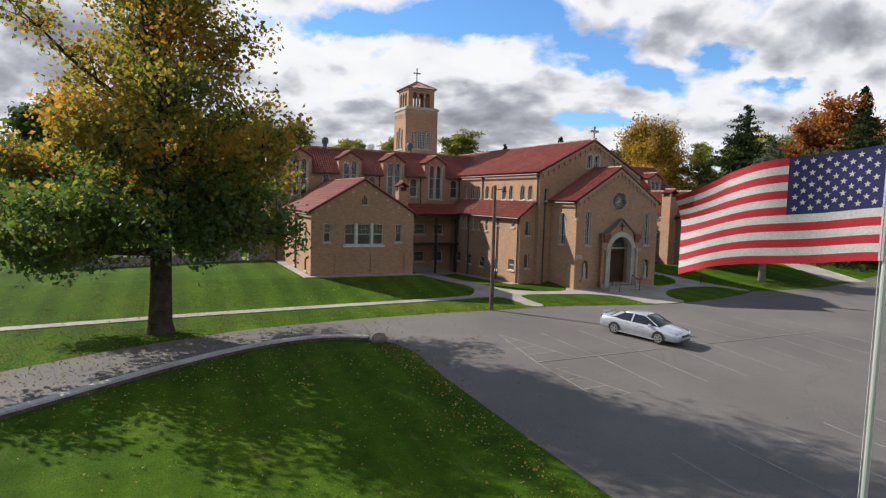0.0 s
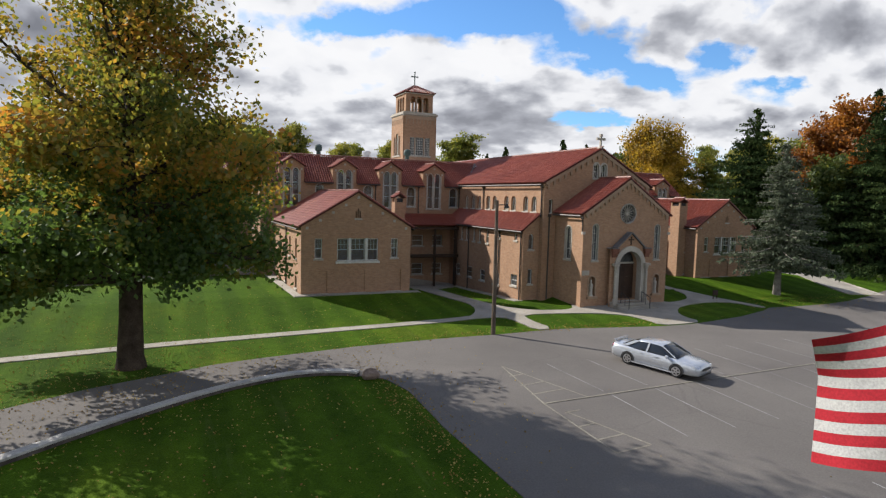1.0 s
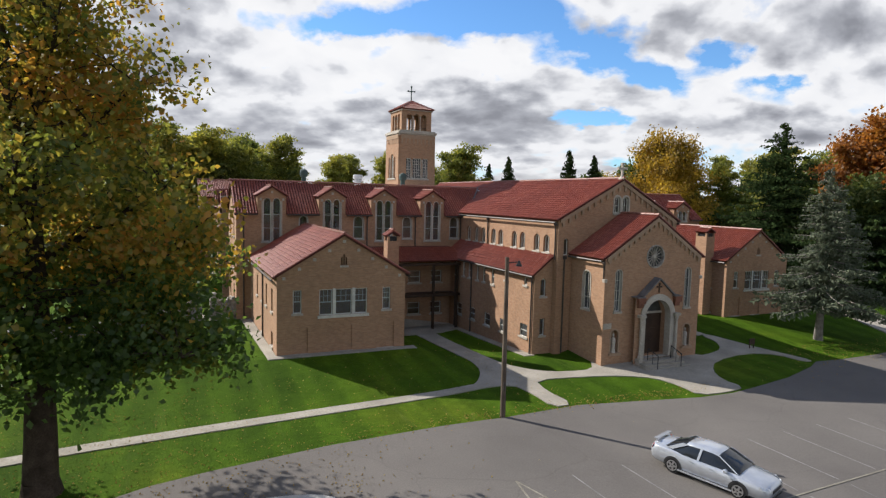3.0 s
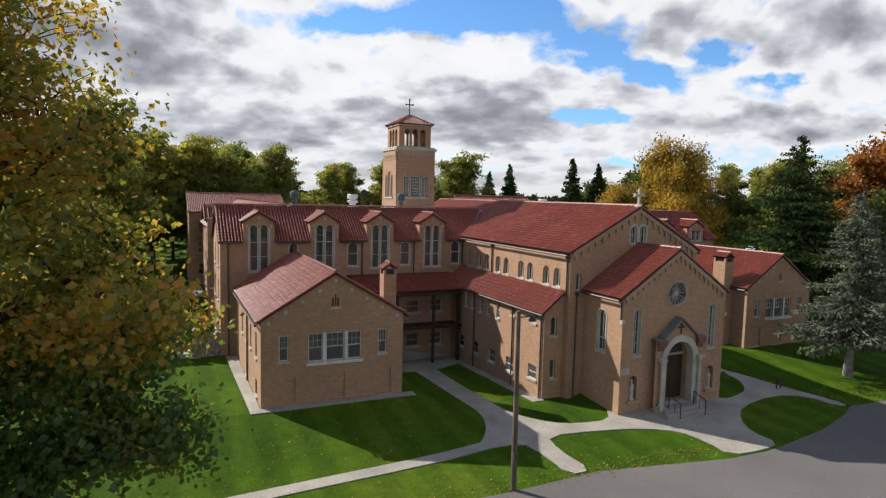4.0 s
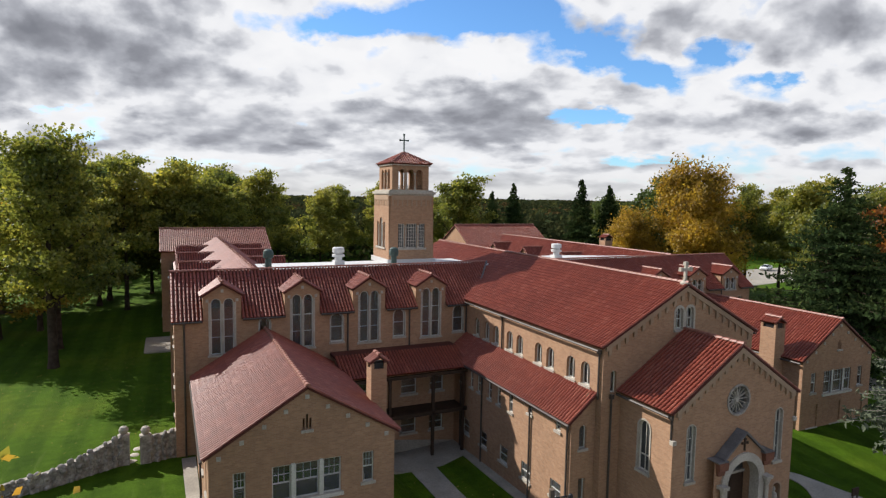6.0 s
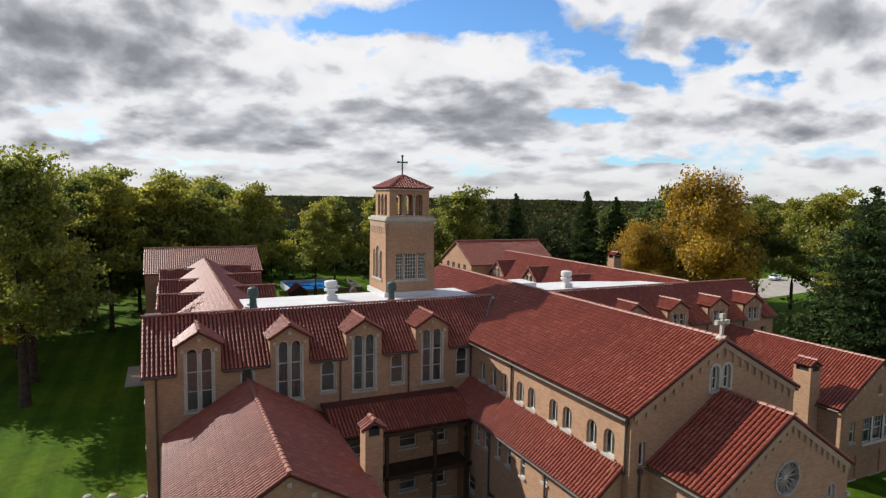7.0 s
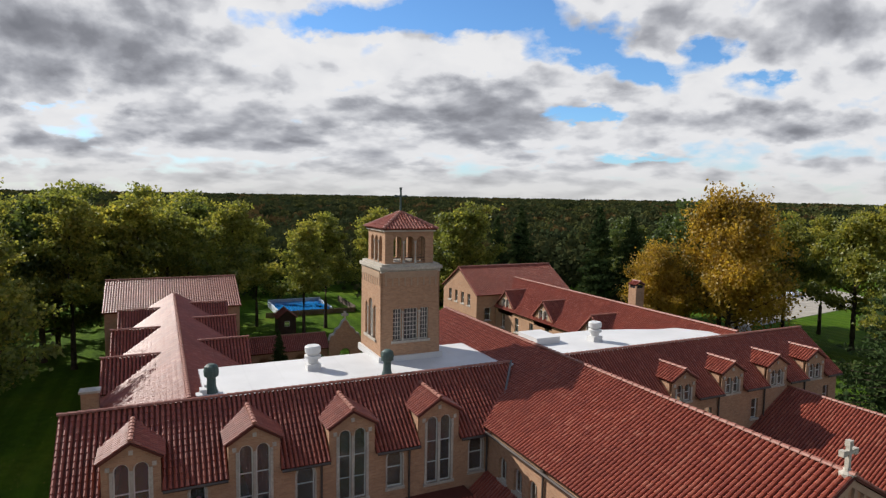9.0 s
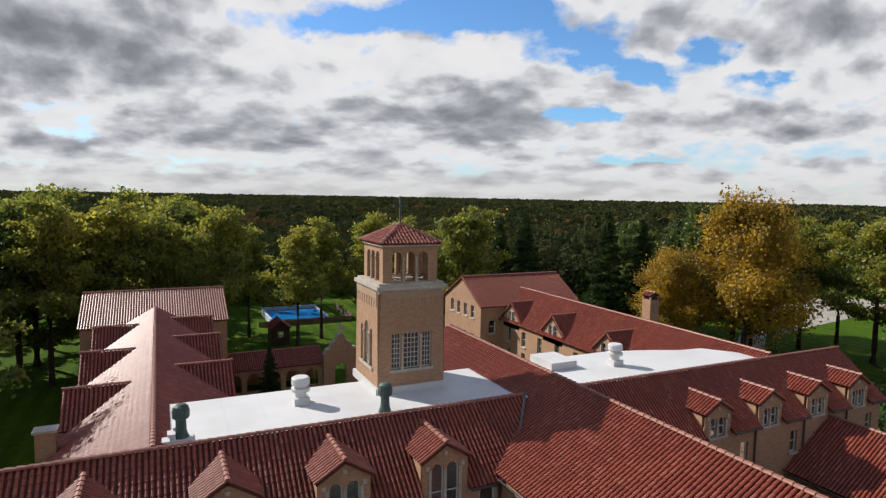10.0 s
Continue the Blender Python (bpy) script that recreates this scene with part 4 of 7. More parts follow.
    bm.faces.new([bm.verts.new(F.at(*p, 0.42)) for p in [(3.35, 3.84), (5.75, 3.84)] + arch(3.35, 0.72, 5.75, 4.95, 14)[2:]])
    part("fanlight", bm, LEADED, portal)
    for h in niche:
        bm = bmesh.new()
        ring(bm, F, shrink(h, -0.1), shrink(h, 0.01), -0.03, 0.12)
        bar(bm, F, h[0][0] - 0.15, h[1][0] + 0.15, 0.92, 1.1, -0.2, 0.3)
        bmesh.ops.recalc_face_normals(bm, faces=bm.faces)
        nc = part("niche", bm, BRICK, th)
        bm = bmesh.new()
        bm.faces.new([bm.verts.new(F.at(*p, 0.46)) for p in h])
        part("niche_back", bm, BRICK, nc)
    bm = bmesh.new()
    bar(bm, F, 0.05, 0.75, 2.85, 3.25, -0.04, 0.02)
    part("cornerstone", bm, STONE, th, "pale inscribed cornerstone")
    for a in (0.0, 9.1):
        bm = bmesh.new()
        bar(bm, F, a - 0.12, a + 0.12, 6.2, 6.42, -0.12, 0.12)
        part("corner_bracket", bm, STONE, th)
    return th


church()


def statue(x, z):
    bm = bmesh.new()
    lathe(bm, (x, 38.72, z), [(0.20, 0), (0.2, 0.05), (0.17, 0.1), (0.15, 0.55), (0.18, 0.85), (0.16, 1.0), (0.06, 1.1), (0.075, 1.16), (0.085, 1.24), (0.07, 1.33), (0.02, 1.37)], 14)
    solo("statue", bm, STONE, "pale stone statue standing in a wall niche", "statue", "niche statues")


statue(32.4, 1.1)
statue(39.3, 1.1)


def front_steps():
    th = thing("front_steps", (AX, 37.9, 0.15), "grey stone steps before the church doors", "steps")
    for k in range(3):
        bm = boxed(AX - 2.1 + 0.25 * k, AX + 2.1 - 0.25 * k, 36.75 + 0.33 * k, 38.58, -0.1, 0.26 + 0.15 * k)
        bmesh.ops.bevel(bm, geom=[e for e in bm.edges], offset=0.02, segments=1)
        part("step", bm, CONCRETE, th)


front_steps()


def handrail(x):
    bm = bmesh.new()
    pts = [(x, 36.7, 0.1), (x, 36.7, 1.1), (x, 37.7, 1.45), (x, 37.7, 0.5)]
    for a, b in zip(pts, pts[1:]):
        tube(bm, a, b, 0.03, 0.03, 8)
    tube(bm, (x, 37.2, 0.3), (x, 37.2, 1.27), 0.02, 0.02, 6)
    solo("handrail", bm, IRON, "black iron handrail on the church steps", "handrail", "step handrails")


handrail(34.75)
handrail(36.95)
bm = bmesh.new()
lathe(bm, (AX, 42.6, 13.45), [(0.28, 0), (0.28, 0.2), (0.16, 0.3), (0.12, 0.4)], 10)
latin_cross(bm, (AX, 42.6, 13.8), 0.95, 0.62, 0.075)
solo("stone_cross", bm, STONE, "white stone cross on the church gable", "cross")


# ---- gabled wings on both sides ----
def gable_wing(x0, x1, y0, y1, eave, peak, name, label, base=0.4, side=1):
    th = thing(name, ((x0 + x1) / 2, y0, 1.0), label, "building wing")
    F = Face((x0, y0), (1, 0))
    w = x1 - x0
    m_ = w / 2
    small = [rect(1.05, 3.85, 1.62, 5.42), rect(w - 1.7, 3.85, w - 1.12, 5.42)]
    tri = [rect(m_ - 1.68, 3.65, m_ - 0.78, 5.42), rect(m_ - 0.58, 3.65, m_ + 0.58, 5.42), rect(m_ + 0.78, 3.65, m_ + 1.68, 5.42)]
    blind = ((0.8, 2.05), (m_ - 0.62, m_ + 0.62), (w - 2.05, w - 0.8))
    slit = [rect(m_ - 0.22 + 0.16 * k, 7.05, m_ - 0.12 + 0.16 * k, 7.6 + (0.2 if k == 1 else 0)) for k in range(3)]
    wall("wall", F, gable_outline(0, w, base - 1.6, eave, peak), small + tri + slit + [rect(a0, 1.12, a1, 2.88) for a0, a1 in blind], th)
    for h in small + tri:
        window(F, h, th, rails=((0.5, 0.06),), lattice=(0.33, 0.67), frame_w=0.06, depth=0.08)
    bm = bmesh.new()
    for a in (m_ - 0.68, m_ + 0.68):
        bar(bm, F, a - 0.1, a + 0.1, 3.62, 5.46, -0.04, 0.16)
    bar(bm, F, m_ - 1.8, m_ + 1.8, 3.45, 3.62, -0.12, 0.14)
    part("mullion", bm, PAINT, th)
    bm = bmesh.new()
    bar(bm, F, m_ - 0.3, m_ + 0.3, 6.9, 7.03, -0.1, 0.05)
    part("louvre_sill", bm, STONE, th)
    for f in np.linspace(0.05, 0.95, 9):
        a = w * f
        z = eave + (peak - eave) * (1 - abs(f - 0.5) * 2) - 0.38
        bm = bmesh.new()
        bar(bm, F, a - 0.1, a + 0.1, z - 0.1, z + 0.1, -0.06, 0.02)
        part("stone_block", bm, STONE, th)
    # Blind panels of brick near the ground.
    for a0, a1 in blind:
        wall("blind_panel", Face((x0, y0 + 0.09), (1, 0)), rect(a0 - 0.05, 1.05, a1 + 0.05, 2.95), [], th, 0.12)
        bm = bmesh.new()
        bar(bm, F, a0 - 0.05, a1 + 0.05, 1.0, 1.12, -0.07, 0.02)
        part("panel_sill", bm, STONE, th)
    bm = bmesh.new()
    bar(bm, F, -0.04, w + 0.04, base - 1.6, 1.02, -0.05, 0.05)
    part("plinth", bm, CONCRETE, th)
    L = y1 - y0
    for s in (0, 1):
        Fs = Face((x0, y1), (0, -1)) if s == 0 else Face((x1, y0), (0, 1))
        cs = (L - 2.0, L - 4.6, L - 6.6, L - 9.4)
        if s == 1:
            cs = tuple(L - c for c in cs)
        hs = [rect(c - 0.32, 3.7, c + 0.32, 5.3) for c in cs] + [rect(c - 0.4, 1.3, c + 0.4, 2.3) for c in cs[::2]]
        wall("wall", Fs, rect(0, base - 1.6, L, eave), hs, th)
        for h in hs:
            window(Fs, h, th, rails=((0.5, 0.05),))
        xg = x0 - 0.33 if s == 0 else x1 + 0.33
        gutter(th, (xg, y0, eave - 0.2), (xg, y1 - 0.4, eave - 0.2))
        pipe(th, x0 - 0.08 if s == 0 else x1 + 0.08, y0 + 6.0, 0.9, eave - 0.3)
    near = (lambda o: o.y < 56.0) if side == 1 else None
    gable_roof(th, "y", y0, y1 - 0.1, x0, x1, eave, peak, 0.25, 0.15, (near, 300) if near else None)
    return th


gable_wing(10.0, 19.0, 45.4, 58.9, 6.35, 9.05, "gabled_wing", "buff brick gabled wing with a red tile roof and triple window")
gable_wing(52.1, 60.6, 46.0, 58.9, 6.5, 9.3, "gabled_wing", "buff brick gabled wing with a red tile roof beside the spruce", side=2)


def chimney(x, y, z0, z1, w, d, label):
    th = thing("chimney", (x, y, z0), label, "chimney")
    bm = bmesh.new()
    uv = bm.loops.layers.uv.new("UVMap")
    box(bm, x - w / 2, x + w / 2, y - d / 2, y + d / 2, z0, z1)
    for sx, sy in ((-1, -1), (1, -1), (1, 1), (-1, 1)):
        cx, cy = x + sx * (w / 2 - 0.09), y + sy * (d / 2 - 0.09)
        box(bm, cx - 0.09, cx + 0.09, cy - 0.09, cy + 0.09, z1, z1 + 0.35)
    for f in bm.faces:
        for lp in f.loops:
            p = lp.vert.co
            lp[uv].uv = (p.x + p.y, p.z)
    part("brick_shaft", bm, BRICK, th)
    bm = boxed(x - w / 2 + 0.12, x + w / 2 - 0.12, y - d / 2 + 0.12, y + d / 2 - 0.12, z1, z1 + 0.34)
    part("flue", bm, IRON, th)
    gable_roof(th, "y", y - d / 2, y + d / 2, x - w / 2, x + w / 2, z1 + 0.35, z1 + 0.68, 0.07, 0.06)


chimney(19.55, 50.0, 4.5, 8.35, 0.95, 0.9, "slim buff brick chimney with a little tiled cap")
chimney(51.6, 48.3, 0.3, 8.7, 1.1, 1.3, "tall buff brick chimney with a tiled cap")


# ---- long wings with dormers ----
def dormer(parent, Fo, c, half, sill, eave, peak, depth, lights, wide, tall_frame=True):
    """A wall dormer: a gabled brick front with paired arched lights, cheeks and a small saddle roof."""
    hw = wide / 2
    gap = 0.1
    holes = [arch(c - hw, sill, c - gap / 2 - 0.02, lights), arch(c + gap / 2 + 0.02, sill, c + hw, lights)]
    wall("dormer_wall", Fo, [(c - half, sill - 0.5), (c + half, sill - 0.5), (c + half, eave), (c, peak), (c - half, eave)], holes, parent, 0.25)
    rails = ((0.3, 0.04), (0.62, 0.05)) if lights - sill > 2 else ((0.5, 0.04),)
    for h in holes:
        window(Fo, h, parent, bars=(), rails=rails, sill=False, depth=0.1, frame_w=0.06)
    bm = bmesh.new()
    bar(bm, Fo, c - hw - 0.14, c - hw + 0.003, sill, lights - hw * 0.4, -0.045, 0.1)
    bar(bm, Fo, c + hw - 0.003, c + hw + 0.14, sill, lights - hw * 0.4, -0.045, 0.1)
    bar(bm, Fo, c - 0.075, c + 0.075, sill, lights - hw * 0.5, -0.03, 0.1)
    bar(bm, Fo, c - hw - 0.2, c + hw + 0.2, sill - 0.14, sill, -0.09, 0.1)
    part("window_surround", bm, STONE, parent)
    for a, z in ((c - half * 0.78, eave - 0.30), (c + half * 0.78, eave - 0.30), (c, peak - 0.42)):
        bm = bmesh.new()
        bar(bm, Fo, a - 0.09, a + 0.09, z - 0.10, z + 0.10, -0.05, 0.02)
        part("stone_block", bm, STONE, parent)
    for s in (-1, 1):
        bm = bmesh.new()
        uv = bm.loops.layers.uv.new("UVMap")
        a = c + s * (half - 0.02)
        f = bm.faces.new([bm.verts.new(Fo.at(a, b, d)) for b, d in ((eave - 1.7, 0.255), (eave, 0.255), (eave, depth), (eave - 1.7, depth))])
        for lp, q in zip(f.loops, ((0, 0), (0, 1.7), (depth, 1.7), (depth, 0))):
            lp[uv].uv = q
        g = bmesh.ops.extrude_face_region(bm, geom=[f])["geom"]
        bmesh.ops.translate(bm, verts=[v for v in g if isinstance(v, bmesh.types.BMVert)], vec=Fo.u * (-s * 0.15))
        bmesh.ops.recalc_face_normals(bm, faces=bm.faces)
        part("cheek", bm, BRICK, parent)
    over, k, up = 0.13, (peak - eave) / half, 0.1
    e, z = half + over, eave - over * k + up
    f0, f1 = -0.16, depth
    slope(parent, [Fo.at(c - e, z, f1), Fo.at(c - e, z, f0), Fo.at(c, peak + up, f0), Fo.at(c, peak + up, f1)], 0.1)
    slope(parent, [Fo.at(c + e, z, f0), Fo.at(c + e, z, f1), Fo.at(c, peak + up, f1), Fo.at(c, peak + up, f0)], 0.1)
    ridge(parent, Fo.at(c, peak + up, f0), Fo.at(c, peak + up, f1))


def roof_strips(th, xl, x0, x1, xr, y0, y1, z0, z1, cuts, singles=None):
    """A roof slope towards the south whose eave is broken by wall dormers; its ends run from x0 and x1 at the eave to xl and xr at the ridge."""
    k = (z1 - z0) / (y1 - y0)
    a, b = x0, xl
    for c, half, z in list(cuts) + [(None, 0, 0)]:
        if c is None:
            slope(th, [(a, y0, z0), (x1, y0, z0), (xr, y1, z1), (b, y1, z1)], singles=singles)
            break
        slope(th, [(a, y0, z0), (c - half, y0, z0), (c - half, y1, z1), (b, y1, z1)], singles=singles)
        yb = y0 + (z - 0.15 - z0) / k
        slope(th, [(c - half, yb, z - 0.15), (c + half, yb, z - 0.15), (c + half, y1, z1), (c - half, y1, z1)])
        a = b = c + half


def dormer_wing_west():
    th = thing("dormer_wing", (19, 62, 1.0), "three-storey buff brick wing with tall dormer windows", "building wing")
    F = Face((8.8, 58.9), (1, 0))
    cs = [11.75, 17.05, 21.95, 26.9]
    small = []
    for x0, x1 in ((14.1, 14.85), (19.05, 19.98), (23.85, 24.75), (28.8, 29.7)):
        small.append(arch(x0 - 8.8, 7.85, x1 - 8.8, 9.95, 6))
    outline = [(0, -1.0), (21.3, -1.0), (21.3, 10.2)]
    for c in reversed(cs):
        a = c - 8.8
        outline += [(a + 1.2, 10.2), (a + 1.2, 7.15), (a - 1.2, 7.15), (a - 1.2, 10.2)]
    outline += [(0, 10.2)]
    wall("wall", F, outline, small, th)
    for h in small:
        window(F, h, th, rails=((0.52, 0.06),), surround=0.07)
    Fd = Face((8.8, 58.9), (1, 0))
    for c in cs:
        dormer(th, Fd, c - 8.8, 1.2, 7.66, 11.6, 12.35, 2.9, 11.45, 1.46)
    FL = Face((8.8, 66.0), (0, -1))
    hl = [rect(c - 0.35, z, c + 0.35, z + 1.7) for c in (2.2, 5.2) for z in (2.2, 5.2, 8.0)]
    wall("wall", FL, [(0, 0.2), (7.1, 0.2), (7.1, 10.2), (3.75, 12.75), (0.0, 10.2)], hl, th)
    for h in hl:
        window(FL, h, th, rails=((0.5, 0.06),))
    k = (12.75 - 10.2) / 3.35
    near = lambda o: o.x > 14.0
    roof_strips(th, 8.6, 8.6, 30.6, 33.6, 58.6, 62.25, 10.2 - 0.3 * k + 0.1, 12.85, [(c, 1.2, 11.6) for c in cs], (near, 75))
    slope(th, [(14.6, 66.2, 10.0), (8.6, 66.2, 10.0), (8.6, 62.25, 12.85), (14.6, 62.25, 12.85)])
    ridge(th, (8.6, 62.25, 12.85), (33.4, 62.25, 12.85))
    g0 = 8.6
    for c in cs + [None]:
        g1 = c - 1.25 if c else 30.3
        gutter(th, (g0, 58.52, 10.0), (g1, 58.52, 10.0))
        g0 = c + 1.25 if c else 0
    for x in (9.4, 20.3, 25.1, 29.9):
        pipe(th, x, 58.8, 6.8 if x > 19 else 1.0, 9.9)
    bm = bmesh.new()
    tube(bm, (30.45, 58.5, 10.16), (33.55, 62.25, 12.98), 0.075, 0.075, 6)
    part("valley_flashing", bm, LEAD, th, "grey lead valley flashing")
    # Flat roof behind the ridge, with a stepped rim along the cross wing.
    bm = boxed(14.7, 35.2, 62.35, 69.3, 12.0, 12.5)
    box(bm, 14.7, 33.8, 62.35, 62.6, 12.5, 12.72)
    for i in range(4):
        box(bm, 14.4 + 0.25 * i, 14.7 + 0.25 * i + 0.05, 62.7 + 0.5 * i, 63.3 + 0.5 * i, 12.3, 12.65 + 0.12 * i)
    part("flat_roof", bm, WHITE_ROOF, th, "white flat roof membrane")
    wall("wall", Face((30.0, 69.3), (-1, 0)), rect(0, 0.2, 11, 12.2), [], th)
    # Low tiled roof over the porch between the wings.
    slope(th, [(19.0, 55.35, 6.05), (28.6, 55.35, 6.05), (28.6, 57.6, 7.1), (19.0, 57.6, 7.1)])
    Fq = Face((19.0, 57.6), (1, 0))
    hq = [rect(x0, z, x1, z + 1.15) for x0, x1 in ((1.6, 2.8), (5.0, 6.25), (7.3, 8.45)) for z in (0.75, 3.75)]
    wall("porch_wall", Fq, rect(0, -1.2, 9.5, 7.1), hq, th)
    for h in hq:
        window(Fq, h, th, rails=((0.5, 0.05),))
    bm = boxed(19.0, 28.5, 57.6, 58.9, 6.95, 7.12)
    part("ledge", bm, ROOF_BED, th)
    for z in (2.75, 5.6):
        bm = boxed(19.0, 28.4, 55.45, 55.62, z, z + 0.24)
        part("porch_beam", bm, DARK, th)
    for x in (19.3, 22.4, 25.7, 28.1):
        bm = boxed(x - 0.1, x + 0.1, 55.45, 55.65, -0.6, 5.7)
        part("porch_post", bm, DARK, th)
    bm = boxed(19.0, 28.4, 55.6, 57.6, 2.7, 2.85)
    part("porch_floor", bm, DARK, th)
    return th


dormer_wing_west()


def dormer_wing_east():
    th = thing("dormer_wing", (52, 62, 1.0), "buff brick wing with small gabled dormers and a tile roof", "building wing")
    F = Face((41.7, 58.9), (1, 0))
    small = [rect(x - 41.7 - 0.35, 7.5, x - 41.7 + 0.35, 9.0) for x in (47.9, 52.7, 57.3, 61.0)]
    cs = (45.4, 50.2, 55.0, 59.5)
    outline = [(0, 0.2), (20.6, 0.2), (20.6, 10.05)]
    for c in reversed(cs):
        a = c - 41.7
        outline += [(a + 1.12, 10.05), (a + 1.12, 9.25), (a - 1.12, 9.25), (a - 1.12, 10.05)]
    wall("wall", F, outline + [(0, 10.05)], small, th)
    for h in small:
        window(F, h, th, rails=((0.5, 0.05),))
    for c in cs:
        dormer(th, F, c - 41.7, 1.12, 9.75, 11.25, 11.9, 2.6, 10.95, 1.3)
    FR = Face((62.3, 58.9), (0, 1))
    wall("wall", FR, [(0, 0.2), (7.2, 0.2), (7.2, 10.05), (3.4, 12.75), (0, 10.05)], [], th)
    k = 0.78
    roof_strips(th, 36.6, 39.5, 62.5, 62.5, 58.6, 62.3, 10.05 - 0.3 * k + 0.1, 12.85, [(c, 1.12, 11.25) for c in cs])
    slope(th, [(62.5, 66.2, 10.0), (55.6, 66.2, 10.0), (55.6, 62.3, 12.85), (62.5, 62.3, 12.85)])
    ridge(th, (36.8, 62.3, 12.85), (62.5, 62.3, 12.85))
    bm = bmesh.new()
    prism(bm, [Vector((x, y, 12.0)) for x, y in ((36.6, 62.4), (56.6, 62.4), (56.4, 63.4), (53.3, 67.3), (51.2, 67.5), (49.0, 68.4), (45.6, 69.3), (36.6, 69.3))], Vector((0, 0, 0.5)))
    box(bm, 37, 56.5, 62.4, 62.62, 12.5, 12.66)
    bmesh.ops.recalc_face_normals(bm, faces=bm.faces)
    part("flat_roof", bm, WHITE_ROOF, th, "white flat roof membrane")
    g0 = 42.0
    for c in cs + (None,):
        gutter(th, (g0, 58.52, 9.85), (c - 1.17 if c else 62.4, 58.52, 9.85))
        g0 = c + 1.17 if c else 0
    for x in (48.8, 53.6, 58.2):
        pipe(th, x, 58.8, 1.0, 9.8)
    bm = bmesh.new()
    box(bm, 38.5, 40.6, 66.6, 69.2, 12.5, 13.0)
    part("roof_hatch", bm, WHITE_ROOF, th)


dormer_wing_east()


def cross_wing(x0, x1, y0, y1, eave, peak, dormers_left, dormers_right, label, half=1.9):
    th = thing("cross_wing", ((x0 + x1) / 2, (y0 + y1) / 2, 1.0), label, "building wing")
    L = y1 - y0
    mid = (x0 + x1) / 2
    for s, ds in ((0, dormers_left), (1, dormers_right)):
        Fs = Face((x0, y1), (0, -1)) if s == 0 else Face((x1, y0), (0, 1))
        al = (lambda y: y1 - y) if s == 0 else (lambda y: y - y0)
        hs = [rect(al(y) - 0.4, z, al(y) + 0.4, z + 1.7) for y in np.arange(y0 + 5, y1 - 2, 3.1) for z in (2.2, 5.0, 7.4)]
        wall("wall", Fs, rect(0, 0.2, L, eave), hs, th)
        for h in hs:
            window(Fs, h, th, rails=((0.5, 0.06),))
        for y in ds:
            c = al(y)
            sill, ev, pk = eave - 0.1, eave + 1.0, eave + 2.1
            holes = [arch(c - 0.75, sill + 0.1, c - 0.1, sill + 1.35, 6), arch(c + 0.1, sill + 0.1, c + 0.75, sill + 1.35, 6)]
            wall("dormer_wall", Fs, [(c - half, sill - 0.6), (c + half, sill - 0.6), (c + half, eave + 0.5), (c, pk), (c - half, eave + 0.5)], holes, th, 0.25)
            for h in holes:
                window(Fs, h, th, rails=((0.5, 0.05),), surround=0.08)
            over = 0.25
            k = (pk - eave - 0.5) / half
            e, z, dep = half + over, eave + 0.5 - over * k + 0.1, (pk - eave) / ((peak - eave) / ((x1 - x0) / 2)) + 0.1
            slope(th, [Fs.at(c - e, z, dep), Fs.at(c - e, z, -0.2), Fs.at(c, pk + 0.1, -0.2), Fs.at(c, pk + 0.1, dep)], 0.1)
            slope(th, [Fs.at(c + e, z, -0.2), Fs.at(c + e, z, dep), Fs.at(c, pk + 0.1, dep), Fs.at(c, pk + 0.1, -0.2)], 0.1)
            ridge(th, Fs.at(c, pk + 0.1, -0.2), Fs.at(c, pk + 0.1, dep))
            for sgn in (-1, 1):
                bm = bmesh.new()
                bar(bm, Fs, c + sgn * half - 0.08, c + sgn * half + 0.08, eave - 0.4, eave + 0.5, 0.02, 1.2)
                part("cheek", bm, BRICK, th)
    gable_roof(th, "y", y0, y1, x0, x1, eave, peak, 0.3, 0.0)


def parapet_pier(x, y, z0, z1):
    th = thing("parapet_pier", (x, y, z0), "brick parapet pier with a pale stone cap beside the roof", "pier")
    bm = bmesh.new()
    uv = bm.loops.layers.uv.new("UVMap")
    box(bm, x - 0.75, x + 0.2, y - 0.35, y + 0.35, z0, z1)
    for f in bm.faces:
        for lp in f.loops:
            p = lp.vert.co
            lp[uv].uv = (p.x + p.y, p.z)
    part("brick_shaft", bm, BRICK, th)
    bm = boxed(x - 0.85, x + 0.3, y - 0.45, y + 0.45, z1, z1 + 0.14)
    part("cap", bm, STONE, th, "pale stone cap")


parapet_pier(9.35, 71.0, 0.8, 11.3)
cross_wing(9.5, 19.1, 62.4, 98.0, 9.9, 12.75, (75.5, 84.5, 93.5), (78.5, 87.5, 95.5), "long buff brick rear wing with tiled dormers")
cross_wing(51.4, 59.8, 63.0, 97.0, 9.8, 12.75, (76.0, 84.3, 92.3), (), "long buff brick rear wing with arched dormers", 1.7)


